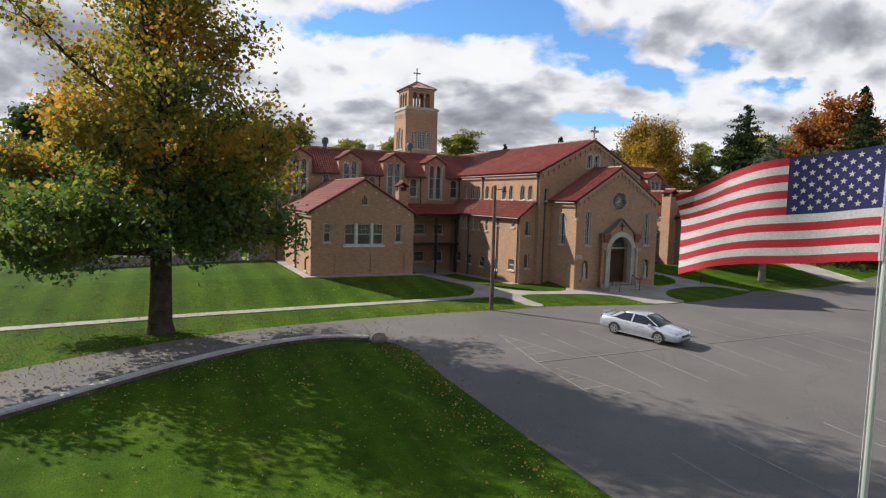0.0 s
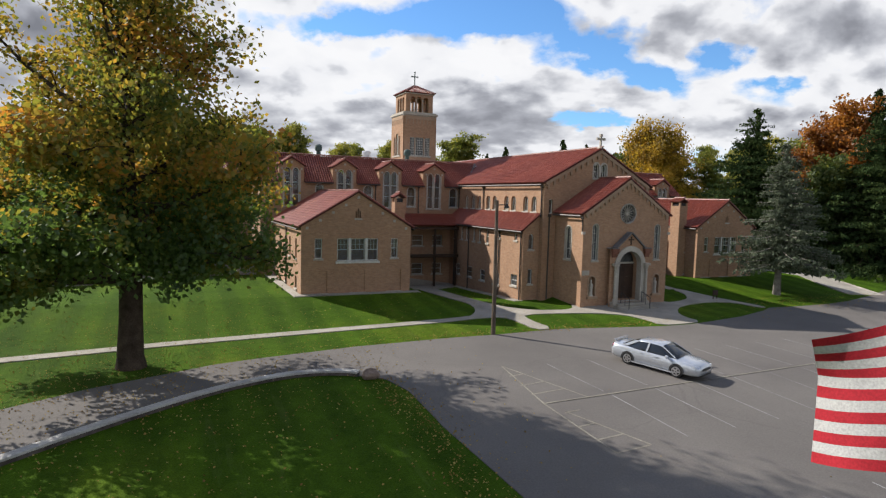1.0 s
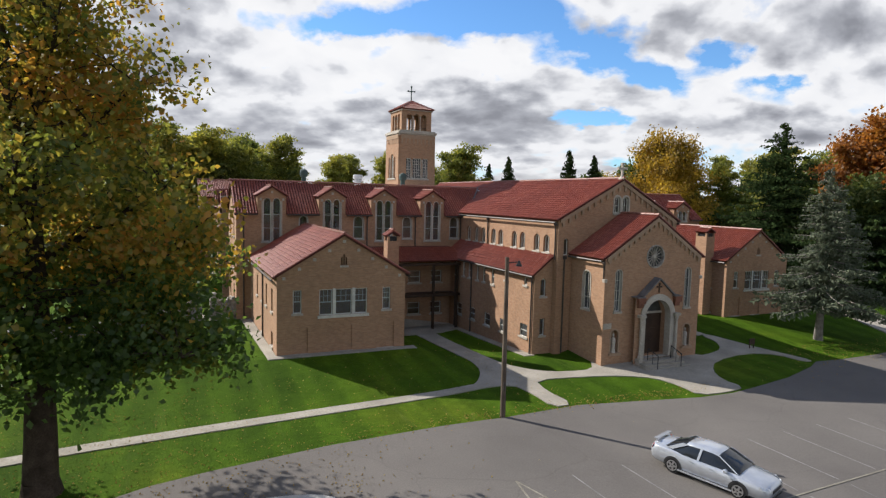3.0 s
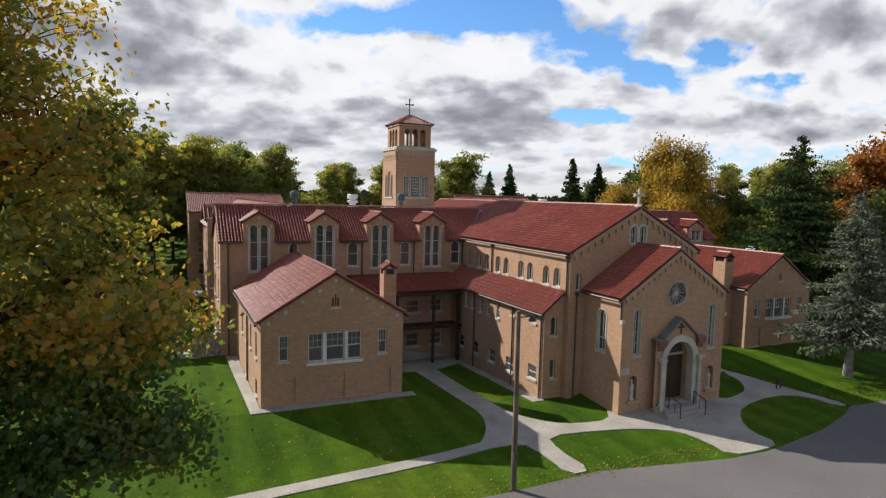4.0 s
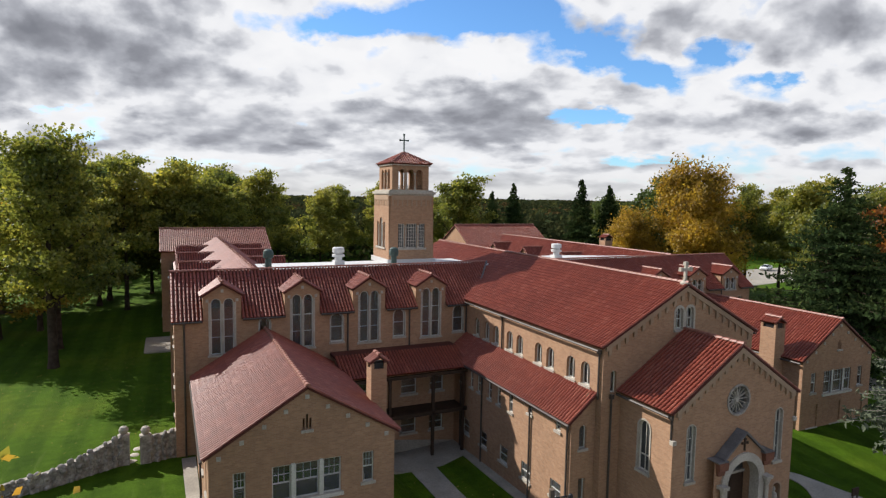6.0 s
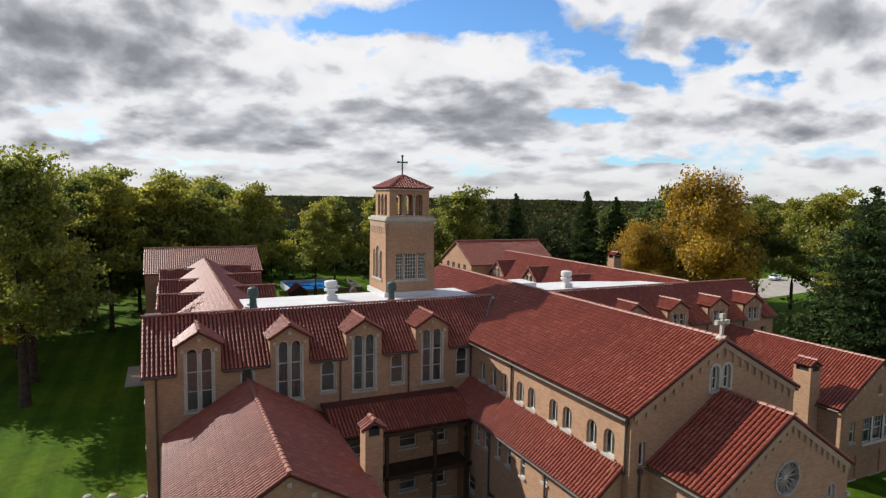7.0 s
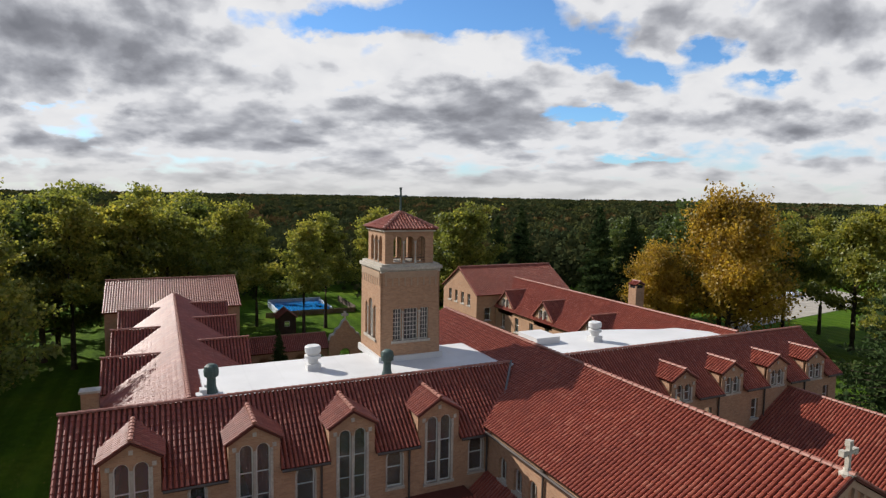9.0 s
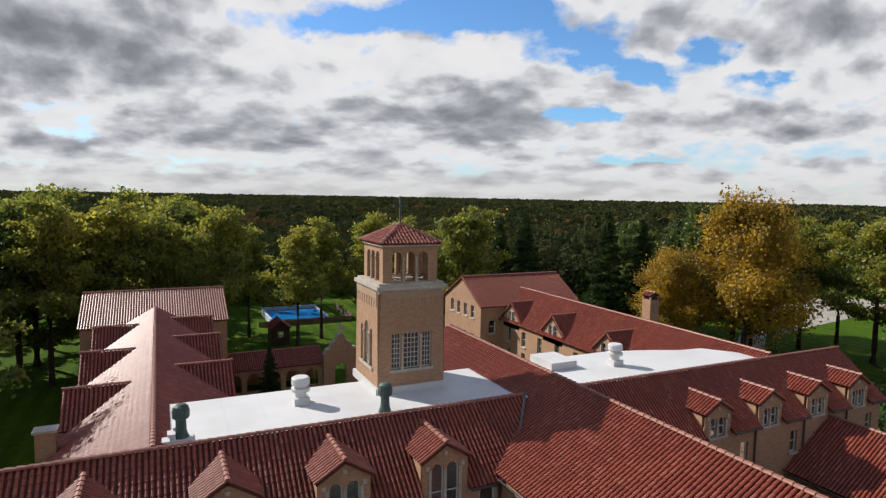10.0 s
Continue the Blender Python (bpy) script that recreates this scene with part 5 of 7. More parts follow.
def end_block(x0, x1, y0, y1, eave, peak, label):
    th = thing("end_block", ((x0 + x1) / 2, y0, 1.0), label, "building wing")
    w, d = x1 - x0, y1 - y0
    F = Face((x0, y0), (1, 0))
    hs = [rect(a - 0.45, z, a + 0.45, z + 1.6) for a in (1.6, w - 1.6) for z in (2.4, 5.4, 8.0)]
    wall("wall", F, rect(0, 0.2, w, eave), hs, th)
    for h in hs:
        window(F, h, th, rails=((0.5, 0.06),))
    Fg = Face((x0, y1), (0, -1))
    hg = [rect(d / 2 + k * 1.5 - 0.4, z, d / 2 + k * 1.5 + 0.4, z + 1.5) for k in (-1.8, -0.6, 0.6, 1.8) for z in (2.6, 6.2, 9.6)]
    wall("wall", Fg, gable_outline(0, d, 0.2, eave, peak), hg, th)
    for h in hg:
        window(Fg, h, th, rails=((0.5, 0.06),))
    wall("wall", Face((x1, y0), (0, 1)), gable_outline(0, d, 0.2, eave, peak), [], th)
    wall("wall", Face((x1, y1), (-1, 0)), rect(0, 0.2, w, eave), [], th)
    gable_roof(th, "x", x0, x1, y0, y1, eave, peak, 0.3, 0.2)
    return th


end_block(7.8, 20.9, 98.6, 109.4, 11.1, 13.5, "buff brick end block with a wide red tile roof")
end_block(48.6, 62.5, 94.6, 104.2, 11.3, 14.1, "gabled buff brick end block with rows of windows")
chimney(66.4, 86.0, 1.0, 12.6, 1.3, 1.3, "tall buff brick chimney behind the rear roofs")


# ---- bell tower ----
def bell_tower():
    cx, cy = 28.27, 68.7
    th = thing("bell_tower", (cx, cy, 12.4), "square buff brick bell tower with an open arched belfry", "tower")

    def faces(h):
        return [Face((cx - h, cy - h), (1, 0)), Face((cx + h, cy - h), (0, 1)), Face((cx + h, cy + h), (-1, 0)), Face((cx - h, cy + h), (0, -1))]

    h0, h1, zb, zc = 2.14, 1.97, 12.3, 18.45
    # Shaft, leaning in a little towards the top.
    for k, F in enumerate(faces(h0)):
        w = 2 * h0
        o = [rect(0.86, 13.85, 1.46, 16.0), rect(1.64, 13.85, 2.64, 16.0), rect(2.82, 13.85, 3.42, 16.0)]
        if k in (1, 3):
            o = [arch(1.02, 13.85, 1.5, 16.15), arch(1.72, 13.85, 2.56, 16.5), arch(2.78, 13.85, 3.26, 16.15)]
        wb = wall("wall", F, [(0, zb), (w, zb), (w - (h0 - h1), zc), (h0 - h1, zc)], o, th)
        for h in o:
            n = max(1, round((h[1][0] - h[0][0]) / 0.3))
            window(F, h, th, bars=tuple(((i + 1) / (n + 1), 0.03) for i in range(n)), rails=tuple((r / 7, 0.035) for r in range(1, 7)), sill=False, glass=LEADED, frame_w=0.05)
        for a in ((o[0][1][0] + o[1][0][0]) / 2, (o[1][1][0] + o[2][0][0]) / 2):
            bm = bmesh.new()
            lathe(bm, F.at(a, 13.85, 0.02), [(0.1, 0), (0.1, 0.12), (0.065, 0.18), (0.06, 1.75), (0.1, 1.9), (0.11, 2.0)], 10)
            part("window_column", bm, STONE, th)
        bm = bmesh.new()
        bar(bm, F, o[0][0][0] - 0.12, o[2][1][0] + 0.12, 13.68, 13.85, -0.09, 0.12)
        part("sill", bm, STONE, th)
        # Blind arches under the cornice.
        n = 8
        for i in range(n + 1):
            a = 0.35 + (w - 0.7) * i / n
            bm = bmesh.new()
            bar(bm, F, a - 0.06, a + 0.06, 17.55, 18.1, -0.03, 0.15)
            part("corbel", bm, BRICK, th)
        bm = bmesh.new()
        bar(bm, F, 0.25, w - 0.25, 18.08, 18.5, -0.04, 0.15)
        part("corbel_band", bm, BRICK, th)
    bm = bmesh.new()
    for q, za, zz in ((2.12, 18.42, 18.62), (2.24, 18.62, 18.84), (2.08, 18.84, 18.98)):
        v = box(bm, cx - q, cx + q, cy - q, cy + q, za, zz)
    part("cornice", bm, STONE, th, "pale stone cornice")
    # Belfry.
    hb = 1.74
    for F in faces(hb):
        o = [arch(c - 0.31, 19.05, c + 0.31, 20.8, 8) for c in (0.9, 1.74, 2.58)]
        wall("belfry_wall", F, rect(0, 18.98, 2 * hb, 21.15), o, th, 0.3)
        for a in (1.32, 2.16):
            bm = bmesh.new()
            lathe(bm, F.at(a, 19.0, 0.05), [(0.11, 0), (0.11, 0.14), (0.075, 0.2), (0.07, 1.25), (0.11, 1.4), (0.12, 1.5)], 10)
            part("belfry_column", bm, STONE, th)
        bm = bmesh.new()
        for c in (0.9, 1.74, 2.58):
            for z in (19.15, 19.33):
                bar(bm, F, c - 0.33, c + 0.33, z, z + 0.035, 0.14, 0.18)
        part("railing", bm, IRON, th)
    bm = boxed(cx - hb - 0.12, cx + hb + 0.12, cy - hb - 0.12, cy + hb + 0.12, 21.12, 21.26)
    part("eave_band", bm, STONE, th)
    q, ze = hb + 0.2, 21.3
    for a, b in (((-q, -q), (q, -q)), ((q, -q), (q, q)), ((q, q), (-q, q)), ((-q, q), (-q, -q))):
        slope(th, [(cx + a[0], cy + a[1], ze), (cx + b[0], cy + b[1], ze), (cx, cy, 22.38), (cx, cy, 22.38)], 0.08)
        ridge(th, (cx + a[0], cy + a[1], ze - 0.02), (cx, cy, 22.36), 0.02)
    # White flashing where the tower meets the flat roof.
    bm = bmesh.new()
    box(bm, cx - h0 - 0.16, cx + h0 + 0.16, cy - h0 - 0.16, cy + h0 + 0.16, 12.4, 12.85)
    part("flashing", bm, WHITE_ROOF, th)


bell_tower()
bm = bmesh.new()
lathe(bm, (28.27, 68.7, 22.3), [(0.14, 0), (0.14, 0.1), (0.05, 0.2), (0.05, 0.3)], 10)
latin_cross(bm, (28.27, 68.7, 22.4), 1.58, 0.72, 0.05)
solo("tower_cross", bm, COPPER, "dark green metal cross on the tower roof", "cross")


def roof_vent(x, y, z, s=1.0):
    th = thing("roof_vent", (x, y, z), "white round metal ventilator on a square curb", "roof vent", "white roof vents")
    bm = boxed(x - 0.42 * s, x + 0.42 * s, y - 0.42 * s, y + 0.42 * s, z, z + 0.38 * s)
    part("curb", bm, WHITE_ROOF, th)
    bm = bmesh.new()
    lathe(bm, (x, y, z + 0.38 * s), [(0.32 * s, 0), (0.32 * s, 0.3 * s), (0.52 * s, 0.34 * s), (0.52 * s, 0.52 * s), (0.36 * s, 0.56 * s), (0.36 * s, 0.66 * s), (0.5 * s, 0.7 * s), (0.5 * s, 1.05 * s), (0.42 * s, 1.12 * s)], 18)
    part("hood", bm, WHITE_ROOF, th)


roof_vent(21.7, 66.8, 12.5)
roof_vent(43.6, 66.2, 12.5)


def roof_stack(x, y, z):
    th = thing("vent_stack", (x, y, z), "dark green copper vent stack with a bulbous cap", "roof vent", "copper vent stacks")
    bm = boxed(x - 0.5, x + 0.5, y - 0.4, y + 0.4, z - 0.4, z + 0.12)
    part("curb", bm, WHITE_ROOF, th)
    bm = bmesh.new()
    lathe(bm, (x, y, z + 0.1), [(0.36, 0), (0.25, 0.35), (0.23, 0.9)], 12)
    part("shaft", bm, COPPER, th)
    bm = bmesh.new()
    lathe(bm, (x, y, z + 0.98), [(0.26, 0), (0.38, 0.08), (0.40, 0.4), (0.34, 0.62), (0.2, 0.72), (0.12, 0.74)], 12)
    part("cap", bm, COPPER, th)


roof_stack(15.5, 64.0, 12.5)
roof_stack(25.45, 63.4, 12.5)


# ---- trees ----
def leaf_material(name, stops, scale=0.22, glow=0.58):
    mt = bpy.data.materials.new(name)
    mt.use_nodes = True
    tree = mt.node_tree
    tree.nodes.remove(tree.nodes["Principled BSDF"])
    p = coords(tree, "World")
    isl = tree.nodes.new("ShaderNodeNewGeometry").outputs["Random Per Island"]
    a = nd(tree, "ShaderNodeMath", op="MULTIPLY_ADD")
    tree.links.new(noise_tex(tree, p, scale, 3, 0.5), a.inputs[0])
    a.inputs[1].default_value, a.inputs[2].default_value = 1.5, -0.48
    b = nd(tree, "ShaderNodeMath", op="MULTIPLY_ADD")
    tree.links.new(isl, b.inputs[0]), tree.links.new(a.outputs[0], b.inputs[2])
    b.inputs[1].default_value = 0.42
    col = ramp_tex(tree, b.outputs[0], stops)
    d = nd(tree, "ShaderNodeBsdfDiffuse", Roughness=0.6)
    t = tree.nodes.new("ShaderNodeBsdfTranslucent")
    gl = nd(tree, "ShaderNodeBsdfGlossy", Roughness=0.5)
    gl.inputs["Color"].default_value = (0.6, 0.65, 0.6, 1)
    mx, m2 = nd(tree, "ShaderNodeMixShader", Fac=glow), nd(tree, "ShaderNodeMixShader", Fac=0.04 if glow > 0.2 else 0.0)
    tree.links.new(col, d.inputs[0]), tree.links.new(col, t.inputs[0])
    tree.links.new(d.outputs[0], mx.inputs[1]), tree.links.new(t.outputs[0], mx.inputs[2])
    tree.links.new(mx.outputs[0], m2.inputs[1]), tree.links.new(gl.outputs[0], m2.inputs[2])
    tree.links.new(m2.outputs[0], tree.nodes["Material Output"].inputs[0])
    return mt


LEAF_MAPLE = leaf_material("maple_leaves", [(0.12, (0.085, 0.120, 0.020)), (0.36, (0.200, 0.205, 0.027)), (0.60, (0.39, 0.265, 0.032)), (0.88, (0.52, 0.215, 0.030))], 0.28)
# Lower maple leaves: a greener copy, darkened to carry the crown's own shade.
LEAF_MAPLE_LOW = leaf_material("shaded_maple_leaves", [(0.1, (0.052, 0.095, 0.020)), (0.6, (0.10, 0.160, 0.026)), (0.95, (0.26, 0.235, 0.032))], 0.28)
LEAF_GREEN = leaf_material("yellowing_green_leaves", [(0.1, (0.090, 0.122, 0.021)), (0.5, (0.215, 0.230, 0.034)), (0.95, (0.46, 0.39, 0.05))], 0.12)
LEAF_GOLD = leaf_material("golden_leaves", [(0.1, (0.19, 0.140, 0.020)), (0.5, (0.42, 0.26, 0.025)), (0.9, (0.58, 0.40, 0.036))], 0.16)
LEAF_ORANGE = leaf_material("orange_leaves", [(0.1, (0.13, 0.058, 0.016)), (0.5, (0.33, 0.12, 0.020)), (0.9, (0.50, 0.22, 0.028))], 0.16)
# Far leaf colours are muted, with the haze of distance put into them.
LEAF_FAR = leaf_material("far_leaves", [(0.1, (0.034, 0.048, 0.022)), (0.55, (0.056, 0.066, 0.027)), (0.95, (0.095, 0.088, 0.034))], 0.02, 0.12)
LEAF_FAR_RUST = leaf_material("far_rust_leaves", [(0.1, (0.075, 0.058, 0.026)), (0.95, (0.16, 0.105, 0.04))], 0.05, 0.12)
LEAF_FAR_OLIVE = leaf_material("far_olive_leaves", [(0.1, (0.045, 0.060, 0.022)), (0.95, (0.125, 0.118, 0.036))], 0.04, 0.15)
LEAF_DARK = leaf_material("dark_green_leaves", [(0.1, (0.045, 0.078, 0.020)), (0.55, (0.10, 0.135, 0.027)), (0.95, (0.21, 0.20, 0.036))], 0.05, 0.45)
NEEDLES = leaf_material("spruce_needles", [(0.1, (0.024, 0.042, 0.017)), (0.6, (0.050, 0.078, 0.027)), (0.95, (0.088, 0.112, 0.034))], 0.3, 0.15)
NEEDLES_BLUE = leaf_material("blue_spruce_needles", [(0.1, (0.062, 0.078, 0.052)), (0.6, (0.120, 0.142, 0.092)), (0.95, (0.20, 0.222, 0.15))], 0.5, 0.15)
PALE_BARK = varied("pale_grey_bark", (0.14, 0.125, 0.11), (0.30, 0.275, 0.245), 2.5, 0.95, 14, 0.6, 0.1, "Object", 0.04)


def leaf_mesh(name, centres, sizes, mat_, seed, flat=0.0, stretch=0.75):
    """Many single leaves or sprays, each a small folded blade, round the given points."""
    r = np.random.RandomState(seed)
    n = len(centres)
    nr = r.normal(size=(n, 3))
    nr[:, 2] = nr[:, 2] * (1 - flat) + flat * 2.0
    nr /= np.linalg.norm(nr, axis=1, keepdims=True)
    a = np.cross(nr, r.normal(size=(n, 3)))
    a /= np.linalg.norm(a, axis=1, keepdims=True) + 1e-9
    b = np.cross(nr, a)
    s = sizes[:, None]
    fold = nr * s * 0.22
    pts = np.stack([centres - a * s, centres - b * s * stretch + fold, centres + a * s, centres + b * s * stretch + fold], 1).reshape(-1, 3)
    me = bpy.data.meshes.new(name)
    me.vertices.add(4 * n), me.loops.add(6 * n), me.polygons.add(2 * n)
    me.vertices.foreach_set("co", pts.astype(np.float32).ravel())
    k = np.arange(n)[:, None] * 4
    me.loops.foreach_set("vertex_index", (k + np.array([[0, 1, 2, 0, 2, 3]])).ravel().astype(np.int32))
    me.polygons.foreach_set("loop_start", (np.arange(2 * n) * 3).astype(np.int32))
    me.polygons.foreach_set("loop_total", np.full(2 * n, 3, np.int32))
    me.update(calc_edges=True)
    me.materials.append(mat_)
    return me


def limb(bm, pts, r0, r1, seg=6):
    """A bent, tapering branch."""
    rings = []
    n = len(pts)
    for i, p in enumerate(pts):
        d = (pts[min(i + 1, n - 1)] - pts[max(i - 1, 0)]).normalized()
        q = d.to_track_quat("Z", "Y")
        r = r0 + (r1 - r0) * i / (n - 1)
        rings.append([bm.verts.new(p + q @ Vector((r * math.cos(2 * math.pi * k / seg), r * math.sin(2 * math.pi * k / seg), 0))) for k in range(seg)])
    for a, b in zip(rings, rings[1:]):
        for k in range(seg):
            bm.faces.new((a[k], a[(k + 1) % seg], b[(k + 1) % seg], b[k]))


def broadleaf(seed, H, R, low, trunk_r, leaves, size, mats, name="tree", label="", bark=None, limbs=11, squash=0.55, low_share=0.0, cut=0.55, droop=0.0, fork=0.32, clump=0.082, thin=0.0, twigs=4, taper=0.42, skirt=1.0, lean=0.0, lean_az=0.0):
    """A broad-leaved tree at the origin: trunk, limbs, twigs, and leaves in clumps along the twigs."""
    r = random.Random(seed)
    th = thing(name, (0, 0, 0), label, "tree")
    bm = bmesh.new()
    base = [Vector((trunk_r * 0.1 * r.uniform(-1, 1), trunk_r * 0.1 * r.uniform(-1, 1), z * H)) for z in (-0.02, 0.03, 0.1, 0.22, fork, 0.5, 0.68, 0.85)]
    for i, p in enumerate(base):
        p.x += 0.010 * H * math.sin(i * 1.7 + seed) * max(0, i - 3) / 3
        p.y += 0.010 * H * math.cos(i * 1.3 + seed) * max(0, i - 3) / 3
    limb(bm, [base[0], base[1]], trunk_r * 1.5, trunk_r * 1.1, 12)
    limb(bm, base[1:4], trunk_r * 1.1, trunk_r * 0.92, 12)
    limb(bm, base[3:6], trunk_r * 0.92, trunk_r * 0.5, 12)
    limb(bm, base[5:], trunk_r * 0.5, trunk_r * 0.08, 8)
    spots = []
    for k in range(limbs):
        f = k / (limbs - 1)
        z0 = H * (0.2 + 0.52 * f) if low < 0.2 * H else max(low * 1.05, H * (0.24 + 0.5 * f))
        az = k * 2.4 + r.uniform(-0.4, 0.4)
        el = radians(8 + 62 * f + r.uniform(-8, 8)) - droop * (1 - f)
        reach = R * (1.05 - taper * f) * r.uniform(0.82, 1.12) * (1 + lean * math.cos(az - lean_az))
        o = Vector((0, 0, z0))
        d = Vector((math.cos(az) * math.cos(el), math.sin(az) * math.cos(el), math.sin(el)))
        pts = [o]
        for i in range(1, 6):
            d = (d + Vector((r.uniform(-0.16, 0.16), r.uniform(-0.16, 0.16), 0.05 - droop * 0.25 * (1 - f)))).normalized()
            pts.append(pts[-1] + d * reach / 5)
        rl = trunk_r * (0.42 - 0.22 * f)
        limb(bm, pts, rl, rl * 0.15, 7)
        for j in range(1, 6):
            for q in range(twigs if j > 1 else twigs - 1):
                a2 = r.uniform(0, 2 * math.pi)
                d2 = (d * 0.5 + Vector((math.cos(a2), math.sin(a2), r.uniform(-0.35, 0.7)))).normalized()
                ln = R * r.uniform(0.16, 0.36)
                e = pts[j] + d2 * ln
                limb(bm, [pts[j], pts[j] + d2 * ln * 0.5 + Vector((0, 0, 0.06 * ln)), e], rl * 0.25, rl * 0.06, 5)
                k_low = skirt if f < 0.35 else 1.0
                spots += [(e, k_low * (1.0 - thin * f)), (pts[j] + d2 * ln * 0.55, k_low * (0.8 - thin * f))]
    spots += [(base[-1] + Vector((r.uniform(-1, 1), r.uniform(-1, 1), r.uniform(-0.1, 1.0))) * R * 0.22, 0.9) for _ in range(14)]
    tr = part("trunk", bm, bark or BARK, th)
    for p in tr.data.polygons:
        p.use_smooth = True
    rs = np.random.RandomState(seed + 3)
    per = max(4, leaves // len(spots))
    cen, siz = [], []
    for p, w in spots:
        m_ = int(per * rs.uniform(0.55, 1.45) * w)
        c = rs.normal(size=(m_, 3)) * np.array([1, 1, squash]) * (R * clump) * rs.uniform(0.7, 1.25) + np.array(p)
        cen.append(c), siz.append(rs.uniform(0.6, 1.25, m_) * size)
    cen, siz = np.concatenate(cen), np.concatenate(siz)
    keep = cen[:, 2] > low * cut
    cen, siz = cen[keep], siz[keep]
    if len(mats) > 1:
        # The lowest leaves take the second, darker material.
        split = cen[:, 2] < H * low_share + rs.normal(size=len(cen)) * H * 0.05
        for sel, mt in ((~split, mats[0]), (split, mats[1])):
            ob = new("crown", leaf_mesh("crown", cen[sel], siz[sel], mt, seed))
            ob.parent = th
    else:
        ob = new("crown", leaf_mesh("crown", cen, siz, mats[0], seed))
        ob.parent = th
    return th


def conifer(seed, H, R, low, trunk_r, mat_, name="spruce_tree", label="", bark=None, ragged=0.2, sprays=15, size=0.42):
    """A spruce: a straight trunk with whorls of drooping boughs set with sprays of needles."""
    r = random.Random(seed)
    th = thing(name, (0, 0, 0), label, "tree")
    bm = bmesh.new()
    limb(bm, [Vector((0, 0, -0.3)), Vector((0.05, 0, H * 0.3)), Vector((0, 0.06, H * 0.65)), Vector((0, 0, H))], trunk_r, 0.03, 10)
    cen, siz = [], []
    rs = np.random.RandomState(seed)
    z = low
    while z < H * 0.985:
        f = (z - low) / (H - low)
        n = 9 if f < 0.8 else 6
        for k in range(n):
            az = r.uniform(0, 2 * math.pi)
            ln = R * (1 - f) ** 0.85 * r.uniform(1 - ragged * 1.6, 1 + ragged) + 0.25
            zz = z + r.uniform(-0.3, 0.3)
            o = Vector((0, 0, zz))
            d = Vector((math.cos(az), math.sin(az), 0))
            mid = o + d * ln * 0.55 + Vector((0, 0, -0.10 * ln + 0.25 * f))
            e = o + d * ln + Vector((0, 0, -0.16 * ln + 0.5 * f * ln * 0.4))
            limb(bm, [o, mid, e], max(0.02, trunk_r * 0.2 * (1 - f)), 0.012, 4)
            m_ = max(4, int(sprays * ln / R * 1.6))
            for i in range(m_):
                t = (i + 0.6) / m_
                p = o.lerp(mid, t * 2) if t < 0.5 else mid.lerp(e, t * 2 - 1)
                for _ in range(3):
                    sp = 0.30 * ln * (1 - 0.5 * t)
                    c = p + Vector((-d.y, d.x, 0)) * r.uniform(-sp, sp) + Vector((0, 0, r.uniform(-0.32, 0.06)))
                    cen.append(c), siz.append(size * r.uniform(0.6, 1.2) * (0.6 + 0.4 * (1 - f)))
        z += max(0.28, (H - low) / 42)
    tr = part("trunk", bm, bark or BARK, th)
    for p in tr.data.polygons:
        p.use_smooth = True
    ob = new("crown", leaf_mesh("crown", np.array(cen), np.array(siz), mat_, seed, 0.25, 0.42))
    ob.parent = th
    return th


def plant(ob, x, y, turn=0.0, s=1.0, label=""):
    z = level(x, y)
    c = copy_thing(ob, Matrix.Translation((x, y, z - 0.05)) @ Matrix.Rotation(radians(turn), 4, "Z") @ Matrix.Diagonal((s, s, s, 1)))
    return tagged(c, label) if label else c


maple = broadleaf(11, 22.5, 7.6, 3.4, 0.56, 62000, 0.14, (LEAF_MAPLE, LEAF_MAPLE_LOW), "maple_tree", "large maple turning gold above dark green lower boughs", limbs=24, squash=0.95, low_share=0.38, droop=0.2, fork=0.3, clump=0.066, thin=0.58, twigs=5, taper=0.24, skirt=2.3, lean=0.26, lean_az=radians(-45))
maple.matrix_basis = Matrix.Translation((-0.95, 32.2, -0.1)) @ Matrix.Rotation(radians(200), 4, "Z")
spruce = conifer(21, 14.8, 3.7, 3.0, 0.40, NEEDLES_BLUE, label="ragged blue-green spruce with a bare pale lower trunk", bark=PALE_BARK, ragged=0.55, sprays=15, size=0.26)
spruce.matrix_basis = Matrix.Translation((55.3, 38.8, level(55, 38.8)))

GREEN_TREE = broadleaf(31, 20.0, 6.8, 5.0, 0.34, 18000, 0.225, (LEAF_GREEN,), label="tall broad-leaved tree with yellowing green leaves", limbs=11)
GREEN_TREE.matrix_basis = Matrix.Translation((56.8, 114.6, 1.0)) @ Matrix.Diagonal((1.08, 1.08, 1.08, 1))
TALL_TREE = broadleaf(37, 22.0, 5.8, 8.2, 0.30, 18000, 0.20, (LEAF_GREEN,), label="tall thin-crowned tree with yellow-green leaves", limbs=11, cut=0.93)
TALL_TREE.matrix_basis = Matrix.Translation((22.0, 116.5, 1.0))
GOLD_TREE = broadleaf(41, 21.0, 8.4, 3.5, 0.42, 42000, 0.22, (LEAF_GOLD,), label="broad tree in golden autumn leaf", limbs=20, clump=0.10, squash=0.9, taper=0.3)
GOLD_TREE.matrix_basis = Matrix.Translation((88.6, 90.5, 1.0)) @ Matrix.Diagonal((0.97, 0.97, 1.06, 1))
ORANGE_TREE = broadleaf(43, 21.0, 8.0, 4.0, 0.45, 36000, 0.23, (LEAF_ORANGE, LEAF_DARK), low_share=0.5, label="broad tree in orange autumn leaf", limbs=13)
